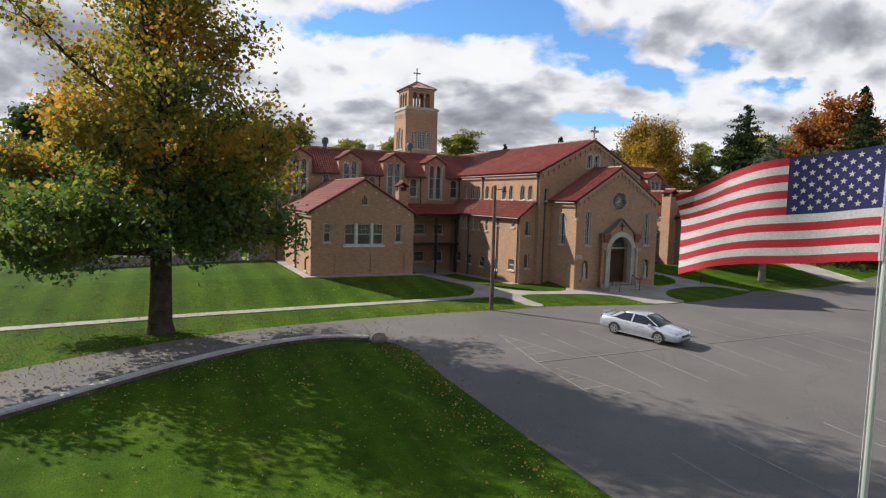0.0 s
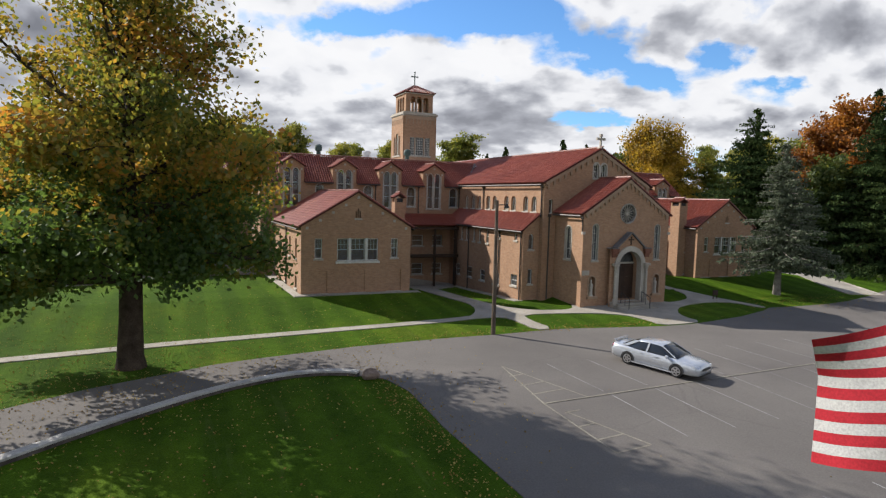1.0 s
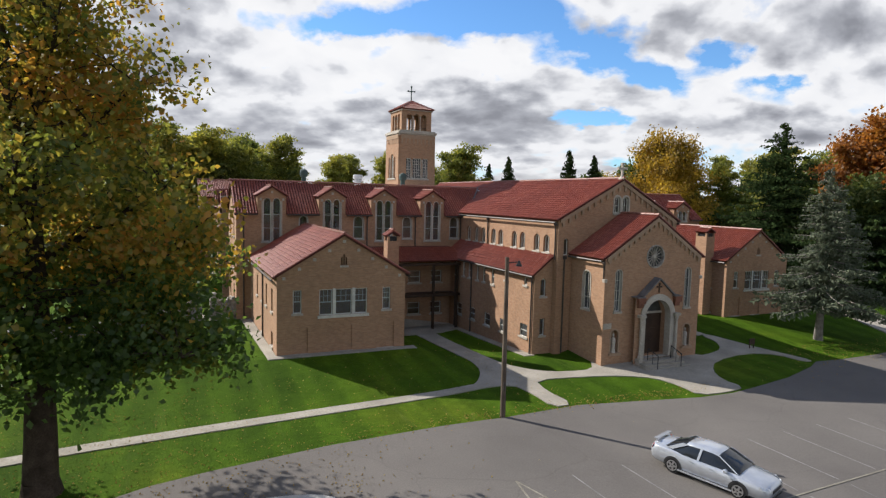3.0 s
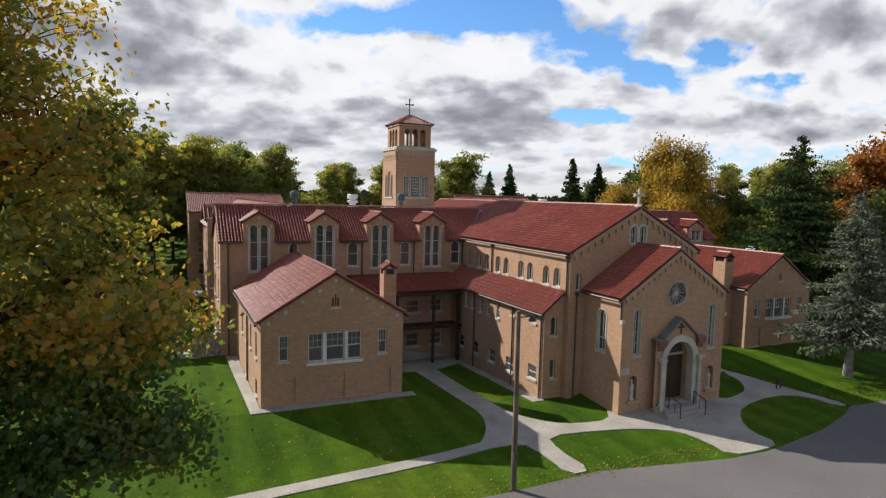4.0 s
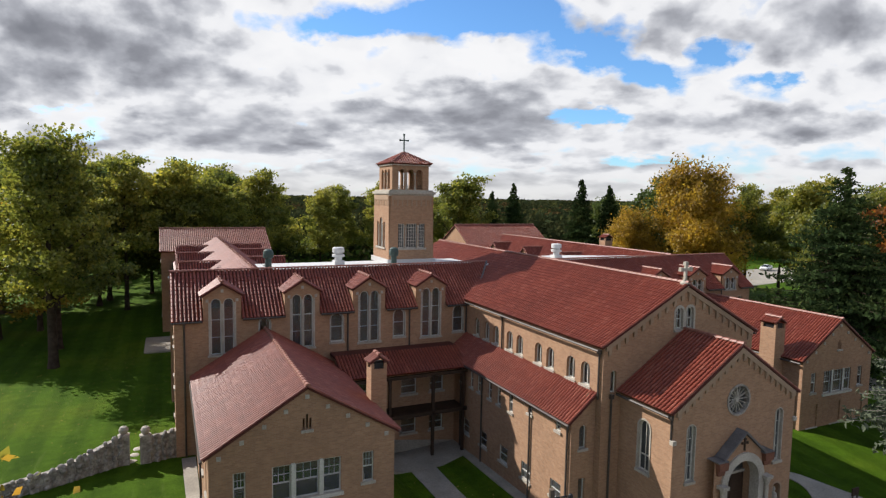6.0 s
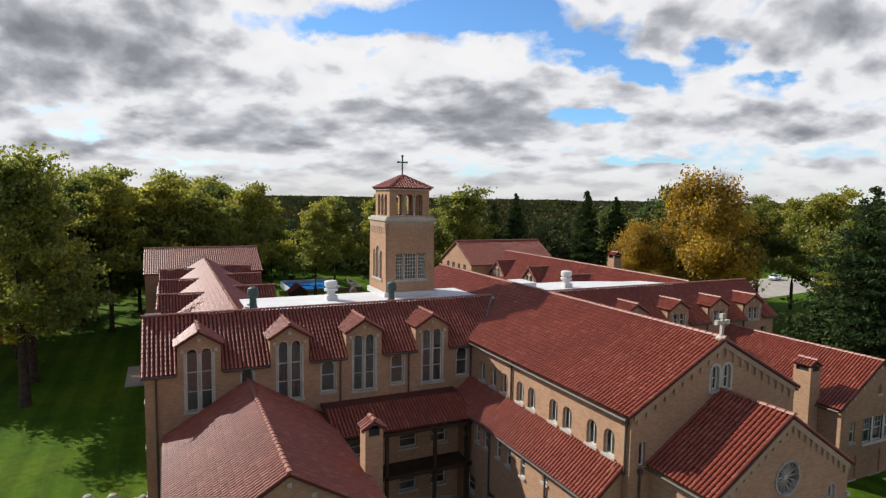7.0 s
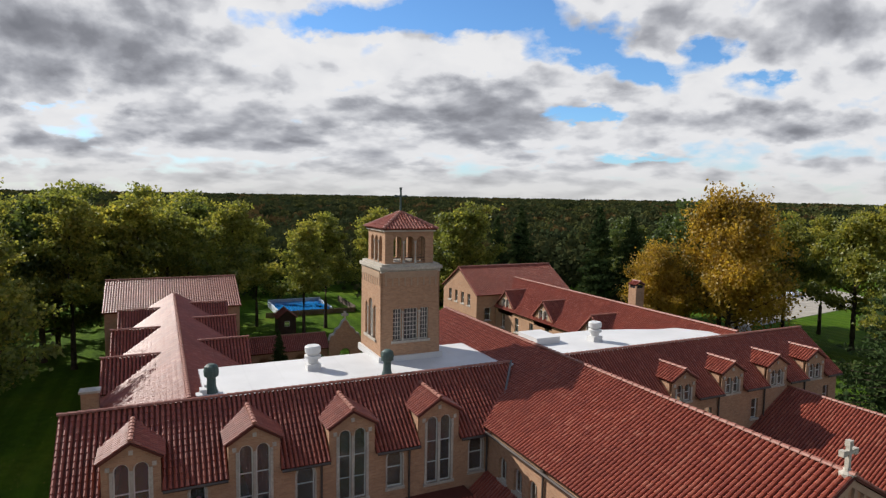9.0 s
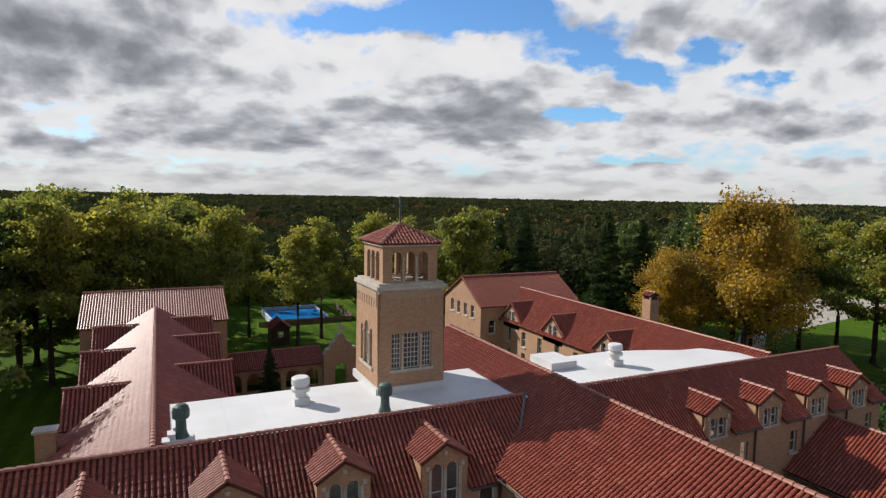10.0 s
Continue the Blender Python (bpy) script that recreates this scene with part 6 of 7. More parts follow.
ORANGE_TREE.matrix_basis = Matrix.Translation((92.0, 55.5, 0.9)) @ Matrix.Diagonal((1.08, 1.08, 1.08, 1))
DARK_TREE = broadleaf(47, 18.0, 6.8, 3.0, 0.34, 16000, 0.29, (LEAF_DARK,), label="dark green broad-leaved tree", limbs=12)
DARK_TREE.matrix_basis = Matrix.Translation((97.0, 68.0, 1.0))
BIG_SPRUCE = conifer(53, 21.5, 9.2, 1.2, 0.42, NEEDLES, label="tall dark green spruce with sweeping boughs", ragged=0.36, sprays=26, size=0.40)
BIG_SPRUCE.matrix_basis = Matrix.Translation((75.0, 57.8, 0.9))
THIN_SPRUCE = conifer(59, 20.5, 3.8, 2.5, 0.28, NEEDLES, label="slender dark green spruce", ragged=0.3, sprays=10, size=0.5)
THIN_SPRUCE.matrix_basis = Matrix.Translation((74.9, 125.7, 1.0))
YOUNG_MAPLE = broadleaf(61, 13.0, 6.0, 1.6, 0.26, 16000, 0.20, (LEAF_MAPLE,), label="maple with loose orange and yellow leaves", limbs=12)
YOUNG_MAPLE.matrix_basis = Matrix.Translation((-9.5, 101.0, 1.0)) @ Matrix.Diagonal((1.15, 1.15, 1.15, 1))
LAWN_TREE = broadleaf(67, 24.5, 6.6, 6.5, 0.42, 30000, 0.19, (LEAF_GREEN,), label="tall open-crowned tree with yellow-green leaves on the lawn", limbs=14, thin=0.2, cut=0.8)
LAWN_TREE.matrix_basis = Matrix.Translation((-1.9, 85.5, 0.95))

for x, y, turn, s in ((93.3, 52.8, 40, 1.22), (78.5, 107.7, 70, 1.03), (82.0, 104.0, 10, 0.98), (71.0, 128.0, 200, 0.92)):
    plant(THIN_SPRUCE, x, y, turn, s)
for x, y, turn, s in ((32.5, 119.5, 40, 1.0), (38.0, 128.0, 100, 1.05), (14.0, 121.0, 160, 1.1), (-6.0, 104.5, 250, 1.16), (45.0, 124.0, 20, 1.1), (27.5, 133.0, 300, 0.95), (107.6, 83.9, 30, 1.18), (114.8, 93.5, 200, 1.1), (-14, 112, 77, 1.1), (6, 131, 210, 1.05), (64, 128, 120, 0.95), (-7, 128, 200, 1.1), (101, 68, 120, 1.1), (87, 67, 240, 0.95), (3.0, 116.0, 140, 1.2)):
    plant(TALL_TREE if (18 < x < 50 or int(x) % 3 == 0) else GREEN_TREE, x, y, turn, s * 0.87)
for x, y, turn, s in ((-14, 122, 120, 1.1), (106, 70, 110, 1.1), (68, 140, 20, 1.0), (55, 140, 80, 1.05), (92, 118, 130, 1.0), (105, 130, 50, 1.1), (83, 52, 300, 0.9), (112, 60, 10, 1.15), (99, 61, 150, 1.2), (112, 75, 60, 1.15)):
    plant(DARK_TREE, x, y, turn, s * 0.9)
for x, y, turn, s in ((82, 98, 60, 0.66),):
    plant(GOLD_TREE, x, y, turn, s)
for x, y, turn, s in ((9, 119, 15, 1.08), (0, 126, 75, 1.15), (16, 129, 140, 1.1), (-8, 118, 190, 1.12), (20, 140, 260, 1.1), (12, 138, 320, 1.15), (-2, 138, 50, 1.15), (52, 131, 100, 0.95), (59, 124, 220, 0.86)):
    plant(GREEN_TREE, x, y, turn, s * 0.95)
plant(LAWN_TREE, -2.6, 93.7, 130, 0.98)
# Trees added out of sight behind the golden one, to shade the lawn.
for x, y, turn, s in ((97, 99, 40, 1.15), (93, 103, 200, 1.1), (104, 112, 120, 1.2)):
    plant(DARK_TREE, x, y, turn, s)
plant(TALL_TREE, 106, 94, 60, 0.98)
plant(TALL_TREE, 100, 98, 170, 0.95)
for x, y, turn, s in ((-17, 105, 300, 1.1), (-1, 121, 10, 1.1), (-13, 120, 250, 1.15)):
    plant(DARK_TREE, x, y, turn, s)
plant(BIG_SPRUCE, 84, 47, 100, 0.95)
plant(THIN_SPRUCE, 25.3, 99.5, 30, 0.33, "small dark evergreen beside the arcade")
plant(BIG_SPRUCE, 70.0, 146.0, 30, 0.85)
plant(BIG_SPRUCE, 82.0, 137.0, 190, 0.8)


def far_woods():
    """Unbroken woods behind the grounds, out to the horizon, as leaf clumps in crown shapes."""
    rs = np.random.RandomState(8)
    sets = {k: ([], []) for k in range(3)}
    for ring_in, ring_out, count, clumps, size in ((118, 240, 760, 140, 0.72), (240, 520, 1100, 75, 1.4), (520, 1500, 1300, 42, 3.0), (1500, 3300, 900, 30, 7.0)):
        for _ in range(count):
            d = math.sqrt(rs.uniform(ring_in ** 2, ring_out ** 2))
            az = radians(rs.uniform(-17, 66))
            x, y = 20 + d * math.sin(az), 30 + d * math.cos(az)
            if y < 148 and -4 < x < 62:
                continue
            if (108 < x < 172 and 98 < y < 130) or (28 < x < 50 and y < 158) or (x > 60 and y < 64) or (x > 92 and y < 150):
                continue
            h, w = rs.uniform(11, 16.0), rs.uniform(4.5, 7.5) * (1 if d < 520 else 2.0 if d < 1500 else 4.0)
            q = rs.normal(size=(clumps, 3))
            q /= np.linalg.norm(q, axis=1, keepdims=True)
            q[:, 2] = np.abs(q[:, 2]) * 1.0 - 0.25
            q *= rs.uniform(0.65, 1.08, (clumps, 1))
            c = np.array([x, y, 1 + h * 0.55]) + q * np.array([w, w, h * 0.45])
            low_ = rs.uniform(size=(clumps // 4, 3)) * np.array([2 * w, 2 * w, h * 0.6]) + np.array([x - w, y - w, 0.5])
            c = np.concatenate([c, low_])
            u = rs.uniform()
            k = 0 if u < 0.76 else 1 if u < 0.9 else 2
            sets[k][0].append(c), sets[k][1].append(np.full(len(c), size) * rs.uniform(0.7, 1.3, len(c)))
    for k, (mt, lab) in enumerate(((LEAF_FAR, "dark green woods reaching to the horizon"), (LEAF_FAR_OLIVE, "yellowing green woods reaching to the horizon"), (LEAF_FAR_RUST, "rust-coloured trees among far woods"))):
        me = leaf_mesh("far_woods", np.concatenate(sets[k][0]), np.concatenate(sets[k][1]), mt, 90 + k)
        tagged(new("far_woods", me), lab, "woods", kind="stuff")


far_woods()


# ---- the parked car ----
def ramped_paint(name, base, metal=0.6, rough=0.28):
    mt, tree, b = material(name, base, rough, metal, 0.5)
    b.inputs["Coat Weight"].default_value = 0.6
    b.inputs["Coat Roughness"].default_value = 0.06
    p = coords(tree, "Object")
    fine = noise_tex(tree, p, 3.0, 4)
    tree.links.new(mix(tree, 1.0, base, ramp_tex(tree, fine, [(0.3, (0.9, 0.9, 0.9)), (0.7, (1.05, 1.05, 1.05))]), "MULTIPLY"), b.inputs["Base Color"])
    return mt


SILVER = ramped_paint("silver_car_paint", (0.50, 0.53, 0.57), 0.55, 0.25)
CAR_WHITE = ramped_paint("white_car_paint", (0.75, 0.75, 0.74), 0.0, 0.3)
CAR_GLASS = material("dark_car_glass", (0.012, 0.015, 0.018), 0.04, 0, 0.6)[0]
TYRE = varied("tyre_rubber", (0.012, 0.012, 0.012), (0.025, 0.025, 0.025), 4, 0.85, 30)
ALLOY = material("alloy_rim", (0.55, 0.55, 0.56), 0.3, 0.9, 0.5)[0]
LENS = material("clear_lamp_lens", (0.6, 0.62, 0.64), 0.08, 0.0, 0.7)[0]
RED_LENS = material("red_lamp_lens", (0.35, 0.015, 0.012), 0.15, 0.0, 0.6)[0]
BLACK_TRIM = material("black_plastic_trim", (0.02, 0.02, 0.021), 0.5, 0.0, 0.4)[0]


def finer(rows, cuts=4):
    """More stations between the given ones, along a smooth curve through them."""
    a = np.array(rows)
    out = []
    for i in range(len(a) - 1):
        p0, p1, p2, p3 = a[max(i - 1, 0)], a[i], a[i + 1], a[min(i + 2, len(a) - 1)]
        for k in range(cuts):
            t = k / cuts
            out.append(tuple(0.5 * (2 * p1 + (p2 - p0) * t + (2 * p0 - 5 * p1 + 4 * p2 - p3) * t * t + (3 * p1 - p0 - 3 * p2 + p3) * t ** 3)))
    return out + [tuple(a[-1])]


def sedan(paint, label):
    """A four-door saloon at the origin, nose to +x, wheels on z = 0."""
    th = thing("car", (0, 0, 0), label, "car")
    # Stations along the body: x, half width at the waist, sill z, waist z, top of the centre line.
    st = [(-2.54, 0.70, 0.42, 0.78, 0.88), (-2.49, 0.82, 0.32, 0.91, 1.05), (-2.2, 0.90, 0.25, 0.96, 1.11), (-1.6, 0.925, 0.22, 0.97, 1.11), (-0.9, 0.93, 0.21, 0.96, 1.04), (0.0, 0.93, 0.21, 0.95, 1.02),
          (0.8, 0.93, 0.21, 0.94, 1.02), (1.3, 0.925, 0.21, 0.93, 1.01), (1.8, 0.91, 0.22, 0.88, 0.95), (2.2, 0.87, 0.24, 0.82, 0.89), (2.43, 0.80, 0.27, 0.74, 0.81), (2.53, 0.68, 0.34, 0.63, 0.70)]
    st = finer(st)
    bm = bmesh.new()
    rows = []
    for x, w, z0, z1, zt in st:
        prof = [(0, z0), (w * 0.86, z0), (w * 0.97, z0 + 0.10), (w, (z0 + z1) / 2 + 0.05), (w * 0.965, z1 - 0.03), (w * 0.90, z1 + 0.01), (w * 0.5, zt - 0.015), (0, zt)]
        prof = prof + [(-y, z) for y, z in prof[-2:0:-1]]
        rows.append([bm.verts.new((x, y, z)) for y, z in prof])
    for a, b in zip(rows, rows[1:]):
        n = len(a)
        for k in range(n):
            bm.faces.new((a[k], a[(k + 1) % n], b[(k + 1) % n], b[k]))
    bm.faces.new(rows[0]), bm.faces.new(rows[-1][::-1])
    bmesh.ops.recalc_face_normals(bm, faces=bm.faces)
    body = part("body", bm, paint, th)
    for p in body.data.polygons:
        p.use_smooth = True
    # Cabin: glass shell with a painted roof and pillars.
    cab = finer([(-1.88, 0.74, 1.06, 0.68, 1.085), (-1.25, 0.86, 0.95, 0.60, 1.345), (-0.75, 0.88, 0.95, 0.635, 1.455), (-0.1, 0.88, 0.95, 0.645, 1.485), (0.42, 0.88, 0.95, 0.635, 1.435), (1.35, 0.82, 0.95, 0.73, 1.035)])
    bm, rf = bmesh.new(), bmesh.new()
    rows = []
    for x, w, z0, wt, zt in cab:
        rows.append([bm.verts.new((x, y, z)) for y, z in ((-w, z0), (-wt, zt - 0.05), (-wt * 0.6, zt), (wt * 0.6, zt), (wt, zt - 0.05), (w, z0))])
    for a, b in zip(rows, rows[1:]):
        for k in range(5):
            bm.faces.new((a[k], a[k + 1], b[k + 1], b[k]))
    bm.faces.new(rows[0]), bm.faces.new(rows[-1][::-1])
    bmesh.ops.recalc_face_normals(bm, faces=bm.faces)
    glass_ = part("cabin_glass", bm, CAR_GLASS, th)
    for p in glass_.data.polygons:
        p.use_smooth = True
    up = 0.012
    rows = []
    for x, w, z0, wt, zt in [q for q in cab if -1.1 < q[0] < 0.45]:
        rows.append([rf.verts.new((x, y, z)) for y, z in ((-wt - 0.02, zt - 0.09), (-wt - 0.005, zt - 0.05 + up), (-wt * 0.6, zt + up), (wt * 0.6, zt + up), (wt + 0.005, zt - 0.05 + up), (wt + 0.02, zt - 0.09))])
    for a, b in zip(rows, rows[1:]):
        for k in range(5):
            rf.faces.new((a[k], a[k + 1], b[k + 1], b[k]))
    bmesh.ops.recalc_face_normals(rf, faces=rf.faces)
    roof_ = part("roof_panel", rf, paint, th)
    for p in roof_.data.polygons:
        p.use_smooth = True
    for s in (-1, 1):
        for (x0, w0, z0), (x1, w1, z1), wd in (((-1.66, 0.80, 1.02), (-1.02, 0.63, 1.385), 0.14), ((-0.35, 0.895, 0.95), (-0.3, 0.665, 1.43), 0.05), ((1.28, 0.845, 0.98), (0.42, 0.655, 1.40), 0.045)):
            bm = bmesh.new()
            q0, q1 = Vector((x0, s * w0, z0)), Vector((x1, s * w1, z1))
            prism(bm, [q0 - Vector((wd, 0, 0)), q0 + Vector((wd, 0, 0)), q1 + Vector((wd, 0, 0)), q1 - Vector((wd, 0, 0))], (0, s * 0.018, 0.006))
            bmesh.ops.recalc_face_normals(bm, faces=bm.faces)
            part("pillar", bm, paint, th)
        bm = bmesh.new()
        lathe(bm, (0, 0, 0), [(0.05, -0.1), (0.09, -0.06), (0.1, 0.02), (0.06, 0.1)], 8)
        bmesh.ops.rotate(bm, verts=bm.verts, cent=(0, 0, 0), matrix=Matrix.Rotation(radians(90), 3, "X"))
        bmesh.ops.translate(bm, verts=bm.verts, vec=(0.85, s * 1.0, 0.98))
        part("mirror", bm, paint, th)
        for x in (0.42, -0.42):
            bm = boxed(x - 0.28, x - 0.10, s * 0.935 - 0.012, s * 0.935 + 0.012, 0.80, 0.825)
            part("door_handle", bm, paint, th)
        bm = boxed(-1.2, 1.15, s * 0.93 - 0.015, s * 0.93 + 0.02, 0.20, 0.27)
        part("side_skirt", bm, paint, th)
        bm = bmesh.new()
        prism(bm, [(2.28, s * 0.845, 0.66), (2.485, s * 0.66, 0.63), (2.44, s * 0.62, 0.75), (2.12, s * 0.87, 0.79)], (0.03, s * 0.02, 0.02))
        bmesh.ops.recalc_face_normals(bm, faces=bm.faces)
        part("headlight", bm, LENS, th)
        bm = bmesh.new()
        prism(bm, [(-2.52, s * 0.45, 0.78), (-2.44, s * 0.84, 0.78), (-2.38, s * 0.86, 0.95), (-2.47, s * 0.46, 0.98)], (-0.03, s * 0.01, 0.0))
        bmesh.ops.recalc_face_normals(bm, faces=bm.faces)
        part("taillight", bm, RED_LENS, th)
        for x in (-1.43, 1.38):
            bm = bmesh.new()
            lathe(bm, (0, 0, 0), [(0.20, -0.11), (0.32, -0.11), (0.335, -0.07), (0.335, 0.07), (0.32, 0.11), (0.20, 0.11)], 24)
            rot = Matrix.Rotation(radians(90), 3, "X")
            bmesh.ops.rotate(bm, verts=bm.verts, cent=(0, 0, 0), matrix=rot)
            bmesh.ops.translate(bm, verts=bm.verts, vec=(x, s * 0.83, 0.335))
            wh = part("wheel", bm, TYRE, th)
            bm = bmesh.new()
            for k in range(5):
                a = 2 * math.pi * k / 5
                c = Vector((math.cos(a), 0, math.sin(a)))
                n = Vector((-math.sin(a), 0, math.cos(a)))
                prism(bm, [c * 0.03 - n * 0.05, c * 0.2 - n * 0.03, c * 0.2 + n * 0.03, c * 0.03 + n * 0.05], (0, s * 0.03, 0))
            for k in range(20):
                a0, a1 = 2 * math.pi * k / 20, 2 * math.pi * (k + 1) / 20
                prism(bm, [Vector((math.cos(a), 0, math.sin(a))) * r for a, r in ((a0, 0.19), (a1, 0.19), (a1, 0.235), (a0, 0.235))], (0, s * 0.02, 0))
            bmesh.ops.recalc_face_normals(bm, faces=bm.faces)
            bmesh.ops.translate(bm, verts=bm.verts, vec=(x, s * 0.935, 0.335))
            part("rim", bm, ALLOY, wh)
            bm = bmesh.new()
            arc = [(x + 0.40 * math.cos(a), 0.335 + 0.40 * math.sin(a)) for a in np.linspace(-0.15, math.pi + 0.15, 16)]
            prism(bm, [(px, s * 0.915, pz) for px, pz in arc], (0, s * 0.022, 0))
            bmesh.ops.recalc_face_normals(bm, faces=bm.faces)
            part("wheel_arch", bm, BLACK_TRIM, th)
    bm = boxed(2.44, 2.56, -0.42, 0.42, 0.54, 0.66)
    part("grille", bm, BLACK_TRIM, th)
    bm = boxed(2.42, 2.56, -0.55, 0.55, 0.28, 0.36)
    part("lower_intake", bm, BLACK_TRIM, th)
    bm = bmesh.new()
    box(bm, -2.50, -2.32, -0.66, 0.66, 1.16, 1.185)
    for y in (-0.55, 0.55):
        box(bm, -2.44, -2.36, y - 0.03, y + 0.03, 1.0, 1.16)
    part("spoiler", bm, paint, th)
    bm = boxed(-2.58, -2.53, -0.26, 0.26, 0.60, 0.72)
    part("number_plate", bm, PAINT, th)
    return th


car = sedan(SILVER, "silver four-door saloon car parked on the asphalt")
slope_y = -math.atan2(level(24, 25) - level(24, 21.5), 3.5)
car.matrix_basis = Matrix.Translation((25.05, 23.45, level(25, 23.45) + 0.03)) @ Matrix.Rotation(math.atan2(-0.952, 0.305), 4, "Z") @ Matrix.Rotation(-slope_y, 4, "Y")
far_car = sedan(CAR_WHITE, "small white car parked in the gravel yard")
far_car.matrix_basis = Matrix.Translation((133, 121, 1.05)) @ Matrix.Rotation(radians(20), 4, "Z")
copy_thing(far_car, Matrix.Translation((150, 122.5, 1.05)) @ Matrix.Rotation(radians(200), 4, "Z"))


# ---- flag and pole ----
HOIST, FLY = Vector((5.57, 0.09)), Vector((5.13, 2.15))
FLAG_RED = varied("red_flag_cloth", (0.27, 0.010, 0.018), (0.36, 0.016, 0.027), 3, 0.8, 60, 0.1)
FLAG_WHITE = varied("white_flag_cloth", (0.36, 0.355, 0.35), (0.43, 0.425, 0.415), 3, 0.8, 60, 0.1)
FLAG_BLUE = varied("blue_flag_cloth", (0.010, 0.012, 0.055), (0.018, 0.020, 0.085), 3, 0.8, 60, 0.1)
POLE_METAL = material("painted_pole_metal", (0.62, 0.63, 0.64), 0.35, 0.6, 0.5)[0]


def cloth(s, v):
    """A place on the flag: s along the fly, v up the hoist."""
    p = HOIST.lerp(FLY, s)
    s = max(s, 0.0)
    side = Vector(((FLY - HOIST).y, -(FLY - HOIST).x)).normalized()
    wave = 0.10 * math.sin(6.4 * s + 1.1 * v + 0.4) * s ** 0.7 + 0.04 * math.sin(13.0 * s - 1.6 * v) * s
    fold = 0.16 * max(0.0, s - 0.72) / 0.28 * max(0.0, v - 0.6) / 0.4
    drop = 0.34 * s ** 1.2 + 0.045 * math.sin(7.5 * s + 1.5 * v) * s + fold
    return Vector((p.x + side.x * (wave - fold), p.y + side.y * (wave - fold), 7.23 - drop + 1.1 * v))


def flag():
    th = thing("flag", (HOIST.x, HOIST.y, 7.2), "red, white and blue flag blowing from a pole", "flag")
    for r in range(13):
        bm = bmesh.new()
        v0, v1 = r / 13, (r + 1) / 13
        start = 0.4 if r >= 6 else 0.0
        n = 26
        rows = [[bm.verts.new(cloth(start + (1 - start) * k / n, v)) for v in (v0, (v0 + v1) / 2, v1)] for k in range(n + 1)]
        for a, b in zip(rows, rows[1:]):
            for q in range(2):
                bm.faces.new((a[q], b[q], b[q + 1], a[q + 1]))
        ob = part("stripe", bm, FLAG_RED if r % 2 == 0 else FLAG_WHITE, th)
        for p in ob.data.polygons:
            p.use_smooth = True
    bm = bmesh.new()
    rows = [[bm.verts.new(cloth(0.4 * k / 12, 6 / 13 + 7 / 13 * q / 10)) for q in range(11)] for k in range(13)]
    for a, b in zip(rows, rows[1:]):
        for q in range(10):
            bm.faces.new((a[q], b[q], b[q + 1], a[q + 1]))
    canton = part("canton", bm, FLAG_BLUE, th)
    for p in canton.data.polygons:
        p.use_smooth = True
    for r in range(9):
        for c in range(6 if r % 2 == 0 else 5):
            s, v = 0.4 * (2 * c + 1 + r % 2) / 12, 6 / 13 + 7 / 13 * (r + 1) / 10
            o = cloth(s, v)
            du, dv = (cloth(s + 0.01, v) - o).normalized(), (cloth(s, v + 0.01) - o).normalized()
            nn = du.cross(dv).normalized()
            for sgn in (1, -1):
                bm = bmesh.new()
                pts = []
                for k in range(10):
                    a = math.pi / 2 + math.pi * k / 5
                    q = 0.034 if k % 2 == 0 else 0.0135
                    pts.append(bm.verts.new(o + du * q * math.cos(a) + dv * q * math.sin(a) + nn * 0.004 * sgn))
                bm.faces.new(pts)
                part("star", bm, FLAG_WHITE, canton)
    bm = bmesh.new()
    rows = [[bm.verts.new(cloth(s, v)) for s in (-0.02, 0.0)] for v in np.linspace(0, 1, 8)]
    for a, b in zip(rows, rows[1:]):
        bm.faces.new((a[0], a[1], b[1], b[0]))
    part("hoist_band", bm, FLAG_WHITE, th)


flag()
th = thing("flagpole", (5.66, 0.02, level(5.6, 0)), "slim pale metal flagpole with a halyard", "flagpole")
bm = bmesh.new()
zg = level(5.66, 0.02)
tube(bm, (5.62, 0.05, zg - 0.1), (5.62, 0.05, 8.75), 0.034, 0.026, 12)
part("pole", bm, POLE_METAL, th)
bm = bmesh.new()
lathe(bm, (5.62, 0.05, 8.75), [(0.03, 0), (0.07, 0.04), (0.085, 0.1), (0.06, 0.16), (0.01, 0.18)], 12)
part("finial", bm, POLE_METAL, th)
bm = bmesh.new()
lathe(bm, (5.66, 0.02, zg - 0.05), [(0.2, 0), (0.2, 0.08), (0.09, 0.16)], 14)
part("base_collar", bm, POLE_METAL, th)
bm = bmesh.new()
tube(bm, (5.55, 0.06, 1.0), (5.55, 0.06, 8.7), 0.006, 0.006, 5)
part("halyard", bm, FLAG_WHITE, th)


# ---- yard things ----
def light_pole():
    th = thing("light_pole", (20.0, 32.95, 0.0), "weathered wooden pole with a floodlight on an arm", "light pole")
    bm = bmesh.new()
    limb(bm, [Vector((20.02, 32.95, -0.1)), Vector((20.0, 32.95, 4.0)), Vector((19.97, 32.95, 8.75))], 0.15, 0.10, 12)
    bm.faces.new([v for v in bm.verts][-12:])
    part("pole", bm, POLE_WOOD, th)
    bm = bmesh.new()
    tube(bm, (19.97, 32.9, 8.45), (20.45, 32.75, 8.5), 0.03, 0.03, 8)
    part("arm", bm, IRON, th)
    bm = bmesh.new()
    lathe(bm, (20.55, 32.7, 8.28), [(0.17, 0), (0.16, 0.08), (0.09, 0.18), (0.07, 0.28), (0.03, 0.31)], 12)
    part("lamp_head", bm, IRON, th)
    bm = boxed(19.9, 20.04, 32.78, 32.86, 1.5, 1.95)
    part("meter_box", bm, GUTTER, th)


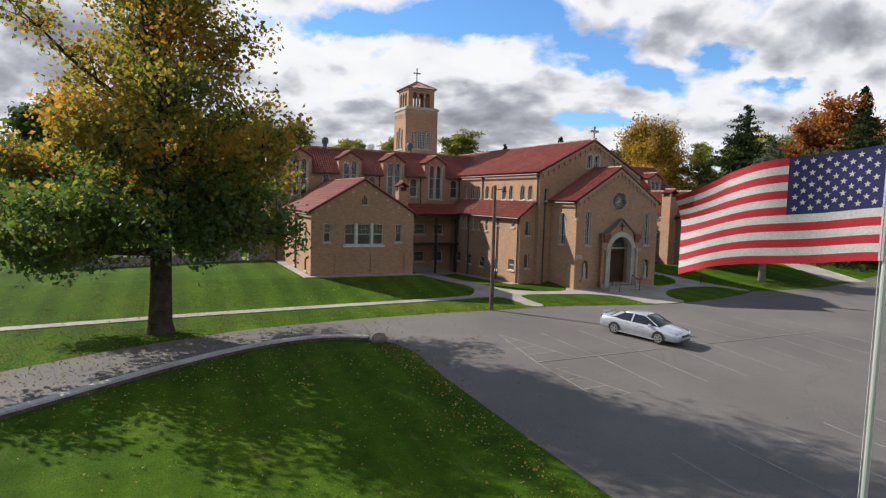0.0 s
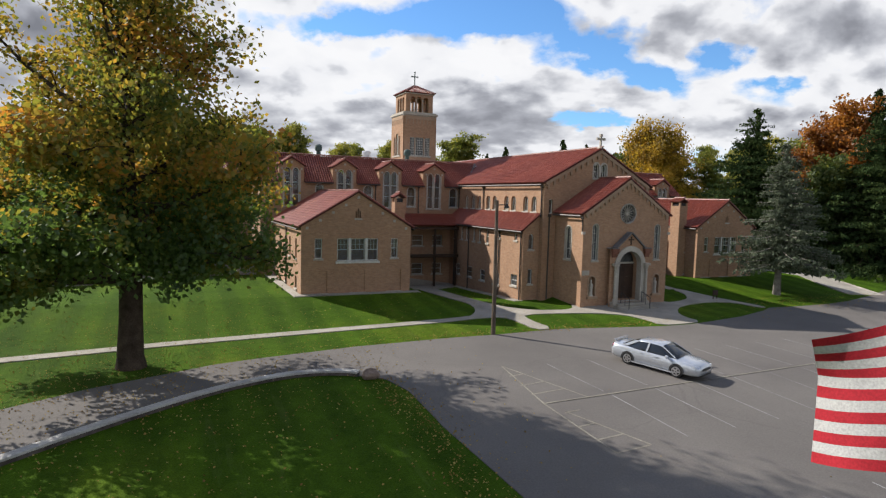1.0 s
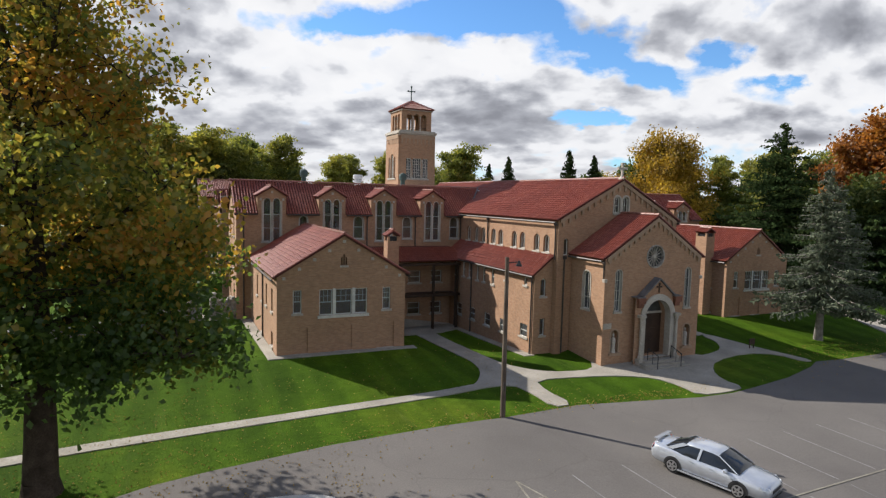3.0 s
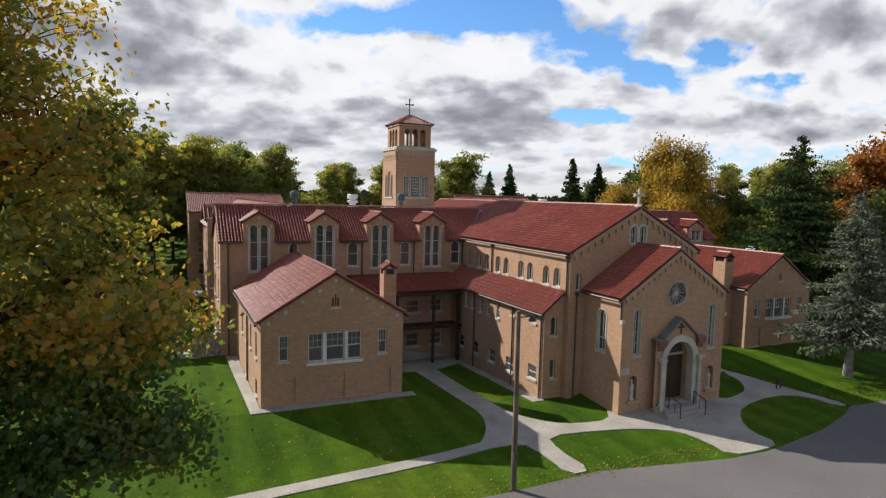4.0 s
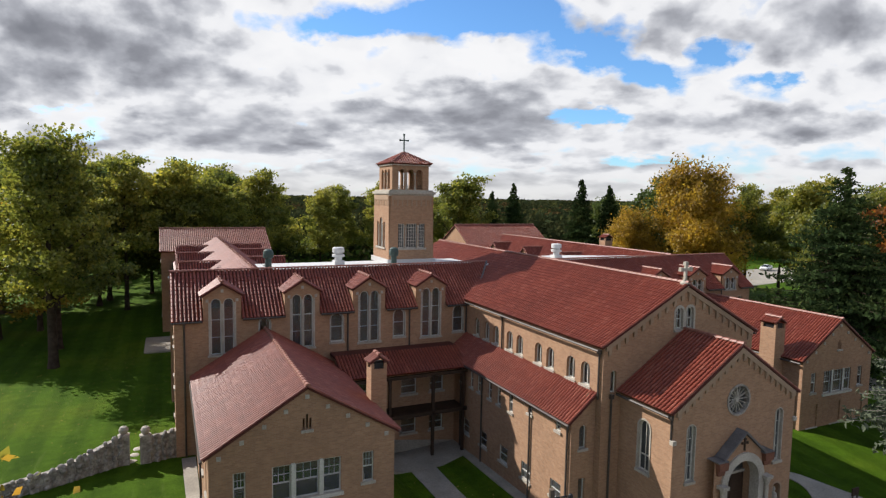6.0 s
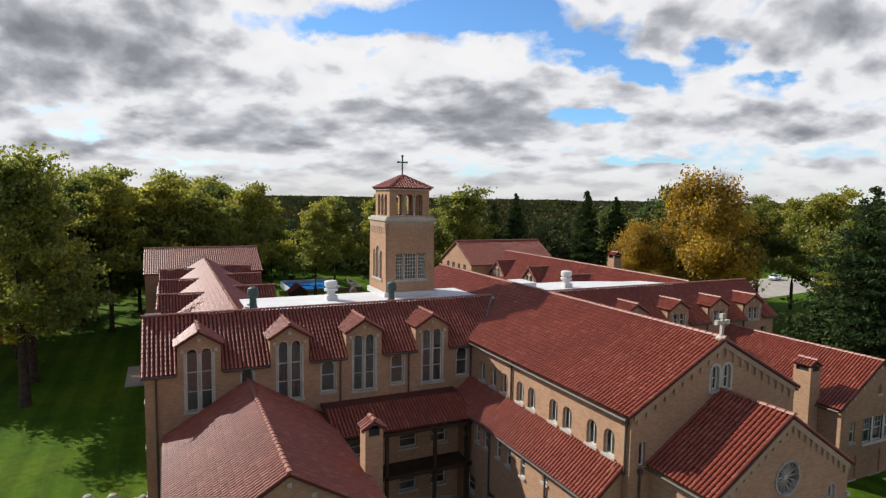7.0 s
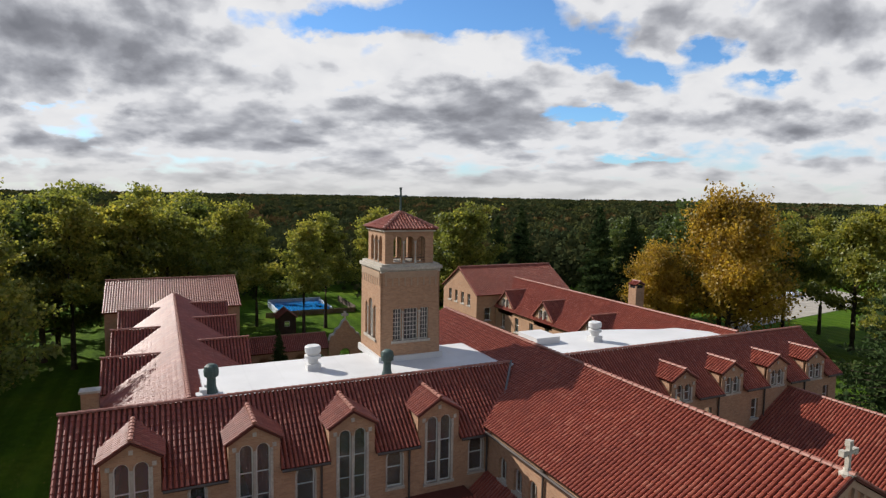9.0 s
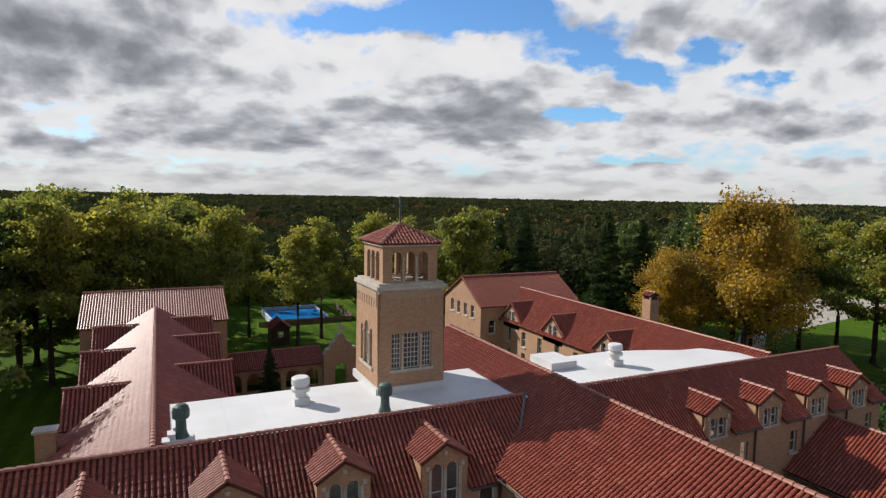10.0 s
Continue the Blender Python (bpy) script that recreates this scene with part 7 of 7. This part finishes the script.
light_pole()


def stone(bm, c, r, seed, squash=0.8):
    rs = random.Random(seed)
    g = bmesh.ops.create_icosphere(bm, subdivisions=2, radius=1.0)["verts"]
    sx, sy, sz = r * rs.uniform(0.8, 1.25), r * rs.uniform(0.8, 1.2), r * squash * rs.uniform(0.85, 1.15)
    off = Vector((seed * 1.37, seed * 0.71, seed * 0.13))
    for v in g:
        k = 1 + 0.22 * noise.noise(v.co * 1.3 + off) + 0.08 * noise.noise(v.co * 3.1 + off)
        v.co = Vector(c) + Vector((v.co.x * sx * k, v.co.y * sy * k, v.co.z * sz * k))


BOULDER = varied("brown_boulder", (0.13, 0.095, 0.075), (0.27, 0.20, 0.155), 2.2, 0.9, 12, 0.5)
bm = bmesh.new()
stone(bm, (9.65, 26.65, level(9.6, 26.6) + 0.2), 0.50, 4, 0.62)
solo("boulder", bm, BOULDER, "rounded brown boulder at the end of the wall", "boulder")


def garden_wall():
    """Rubble wall sweeping down from a pier, and a short one against the house."""
    runs = (("stone_wall", [(5.75, 59.2, 1.75), (5.0, 58.9, 1.7), (4.2, 58.5, 1.45), (3.2, 58.0, 1.15), (2.0, 57.4, 0.95), (0.2, 56.8, 0.85), (-1.8, 56.2, 0.8), (-4.5, 55.2, 0.8), (-8, 53.8, 0.8)]), ("stone_wall", [(7.0, 59.0, 1.65), (7.9, 59.1, 1.7), (8.75, 59.2, 1.8)]))
    for name, run in runs:
        c = run[0]
        th = thing(name, (c[0], c[1], 1.0), "rough fieldstone garden wall sweeping down from a pier", "wall")
        bm = bmesh.new()
        rows = []
        for x, y, h in run:
            rows.append([bm.verts.new(p) for p in ((x + 0.06, y - 0.2, 0.6), (x + 0.06, y - 0.2, 1 + h), (x - 0.06, y + 0.2, 1 + h), (x - 0.06, y + 0.2, 0.6))])
        for a, b in zip(rows, rows[1:]):
            for k in range(4):
                bm.faces.new((a[k], a[(k + 1) % 4], b[(k + 1) % 4], b[k]))
        bm.faces.new(rows[0]), bm.faces.new(rows[-1][::-1])
        bmesh.ops.recalc_face_normals(bm, faces=bm.faces)
        part("core", bm, RUBBLE, th)
        rs = random.Random(3)
        meshes = []
        for k in range(6):
            b2 = bmesh.new()
            stone(b2, (0, 0, 0), 1.0, 20 + k, 0.8)
            meshes.append(mesh_of("stone", b2, RUBBLE))
        for (x0, y0, h0), (x1, y1, h1) in zip(run, run[1:]):
            d = math.hypot(x1 - x0, y1 - y0)
            for i in range(max(1, int(d / 0.34))):
                f = (i + 0.5) / max(1, int(d / 0.34))
                h = h0 + (h1 - h0) * f
                z = 1.0
                while z < 1 + h + 0.05:
                    r = rs.uniform(0.13, 0.21)
                    ob = new("stone", meshes[rs.randrange(6)])
                    ob.parent = th
                    side = -1
                    ob.location = Vector((x0 + (x1 - x0) * f + rs.uniform(-0.08, 0.08), y0 + (y1 - y0) * f - 0.17, z + r * 0.5)) - th.location
                    ob.rotation_euler = (rs.uniform(0, 6), rs.uniform(0, 6), rs.uniform(0, 6))
                    ob.scale = (r, r, r)
                    z += r * 1.35
        x, y, h = run[0]
        bm = bmesh.new()
        box(bm, x - 0.32, x + 0.32, y - 0.32, y + 0.32, 0.6, 1 + h + 0.12)
        part("pier", bm, RUBBLE, th)
        bm = bmesh.new()
        lathe(bm, (x, y, 1 + h + 0.12), [(0.36, 0), (0.36, 0.08), (0.16, 0.12), (0.26, 0.25), (0.29, 0.4), (0.2, 0.56), (0.05, 0.62)], 14)
        part("ball_finial", bm, STONE, th, "pale stone ball finial")


garden_wall()
for k, (x, y) in enumerate(((6.25, 60.4), (6.45, 61.4), (6.1, 59.4))):
    bm = bmesh.new()
    stone(bm, (x, y, 1.0), 0.32, 60 + k, 0.25)
    solo("stepping_stone", bm, STONE, "flat pale stepping stone in the lawn", "stone", "stepping stones")
drape("pad", [(6.0, 88), (9.2, 88), (9.2, 95.5), (6.0, 95.5)], 0.12, CONCRETE, "bare concrete pad beside the building", "pad")
drape("apron", [(27.55, 42.7), (28.45, 42.7), (28.45, 55.4), (27.75, 55.4)], 0.045, CONCRETE, "rough concrete apron along the wall", "apron")
drape("apron", [(19.1, 53.9), (22.6, 53.6), (25.6, 53.6), (27.7, 54.6), (28.4, 55.5), (28.4, 57.6), (19.1, 57.6)], 0.06, CONCRETE, "shaded concrete apron under the porch", "apron")
drape("apron", [(9.35, 44.75), (19.75, 44.75), (19.75, 45.45), (9.95, 45.45), (9.95, 58.5), (9.1, 58.5)], 0.06, CONCRETE, "rough concrete apron along the wall", "apron")
bm = bmesh.new()
for x in (46.3, 46.75):
    box(bm, x - 0.03, x + 0.03, 38.47, 38.53, 0.1, 1.05)
box(bm, 46.22, 46.83, 38.46, 38.54, 0.6, 1.08)
solo("sign", bm, DARK, "small dark wooden sign on two posts", "sign")


def cloister():
    th = thing("cloister", (27, 103, 1.0), "low brick arcade with a red tile roof", "arcade")
    F = Face((18.3, 104.0), (1, 0))
    holes = [arch(0.8 + 2.2 * k, 1.3, 2.4 + 2.2 * k, 3.4, 8) for k in range(6)]
    wall("wall", F, rect(0, 0.4, 14, 4.0), holes, th)
    wall("wall", Face((32.3, 108), (-1, 0)), rect(0, 0.4, 14, 4.0), [], th)
    gable_roof(th, "x", 18.3, 32.3, 104.0, 108.0, 4.0, 5.3, 0.3, 0.1)
    F = Face((32.2, 103.4), (1, 0))
    o = [(0, 0.4), (5, 0.4), (5, 4.6), (4.7, 5.2), (4.2, 5.3), (3.9, 5.9), (3.3, 6.2), (2.9, 6.9), (2.5, 7.15), (2.1, 6.9), (1.7, 6.2), (1.1, 5.9), (0.8, 5.3), (0.3, 5.2), (0, 4.6)]
    o = [(a * 0.84, b + 0.3) for a, b in o]
    wall("wall", F, o, [arch(1.4, 1.0, 2.8, 3.8, 8)], th, 0.5)
    bm = bmesh.new()
    for (a0, b0), (a1, b1) in zip(o[2:], o[3:]):
        prism(bm, [F.at(a0, b0, -0.1), F.at(a1, b1, -0.1), F.at(a1, b1 + 0.16, -0.1), F.at(a0, b0 + 0.16, -0.1)], F.n * -0.7)
    bmesh.ops.recalc_face_normals(bm, faces=bm.faces)
    part("coping", bm, STONE, th, "pale curved stone coping")
    bm = bmesh.new()
    latin_cross(bm, F.at(2.1, 7.6, 0.1), 0.8, 0.5, 0.1)
    part("gable_cross", bm, STONE, th)


cloister()


def pool():
    th = thing("swimming_pool", (37, 145, 1.0), "blue swimming pool behind a brown board fence", "pool")
    W = material("pool_water", (0.015, 0.16, 0.42), 0.06, 0, 0.6)[0]
    LINER = varied("pale_pool_rim", (0.35, 0.42, 0.48), (0.5, 0.56, 0.6), 1, 0.5)
    FENCE = varied("brown_fence_boards", (0.11, 0.07, 0.045), (0.2, 0.135, 0.09), 1.5, 0.85, 12)
    part("water", boxed(32.5, 42.2, 141.0, 150.5, 1.0, 1.75), W, th)
    for q in ((32.1, 42.6, 150.5, 150.9, 1.0, 2.3), (32.1, 32.5, 140.9, 150.5, 1.0, 2.0), (42.2, 42.6, 140.9, 150.5, 1.0, 2.0)):
        part("pool_wall", boxed(*q), LINER, th)
    for k in range(44):
        x = 30.0 + 0.38 * k
        part("fence_board", boxed(x, x + 0.35, 139.6, 139.68, 0.9, 1.9), FENCE, th)
    for k in range(30):
        y = 139.7 + 0.42 * k
        part("fence_board", boxed(46.7, 46.78, y, y + 0.38, 0.9, 2.2), POLE_WOOD, th)


pool()


def shed():
    th = thing("shed", (31.2, 127.3, 1.0), "small dark wooden shed with a white-framed window", "shed")
    F = Face((29.8, 125.8), (1, 0))
    h = [rect(1.0, 2.2, 1.8, 3.1)]
    wall("wall", F, gable_outline(0, 2.8, 0.6, 3.6, 4.7), h, th, 0.12, DARK)
    window(F, h[0], th, bars=((0.5, 0.05),), rails=((0.5, 0.05),), depth=0.02, sill=False)
    wall("wall", Face((29.8, 128.8), (0, -1)), rect(0, 0.6, 3.0, 3.6), [], th, 0.12, DARK)
    wall("wall", Face((32.6, 125.8), (0, 1)), rect(0, 0.6, 3.0, 3.6), [], th, 0.12, DARK)
    gable_roof(th, "y", 125.8, 128.8, 29.8, 32.6, 3.6, 4.7, 0.2, 0.2)


shed()


# ---- fallen leaves ----
def fallen_leaves():
    rs = np.random.RandomState(77)
    LITTER = leaf_material("fallen_leaves", [(0.1, (0.17, 0.10, 0.035)), (0.5, (0.29, 0.20, 0.06)), (0.9, (0.42, 0.34, 0.12))], 0.8, 0.1)
    c = []
    for cx, cy, sx, sy, n in ((-1, 31, 7, 5, 2600), (2, 39, 8, 4, 1400), (10.0, 17, 0.7, 6, 700), (10.3, 24, 0.5, 2.5, 300), (4, 18, 5, 6, 900), (20, 33.3, 6, 0.4, 500), (30, 32.9, 3.5, 0.35, 450), (52, 36, 5, 2, 700), (24.5, 43, 1.3, 4, 250), (24, 36, 1.5, 2, 120), (0, 75, 8, 12, 900), (66, 36, 6, 1.5, 400), (-6, 25, 4, 4, 700), (100, 84, 9, 8, 6000), (108, 76, 9, 7, 4000)):
        x, y = rs.normal(cx, sx, n), rs.normal(cy, sy, n)
        z = np.array([level(a, b) + 0.05 for a, b in zip(x, y)])
        keep = ~((x > 9.5) & (x < 19.5) & (y > 45)) & ~((x > 28) & (y > 38))
        c.append(np.stack([x, y, z], 1)[keep])
    c = np.concatenate(c)
    size = rs.uniform(0.025, 0.06, len(c)) * np.where(c[:, 0] > 75, 3.2, 1.0)
    me = leaf_mesh("fallen_leaves", c, size, LITTER, 5, 0.8)
    tagged(new("fallen_leaves", me), "dry yellow and brown leaves scattered on the grass", "fallen leaves", kind="stuff")


fallen_leaves()
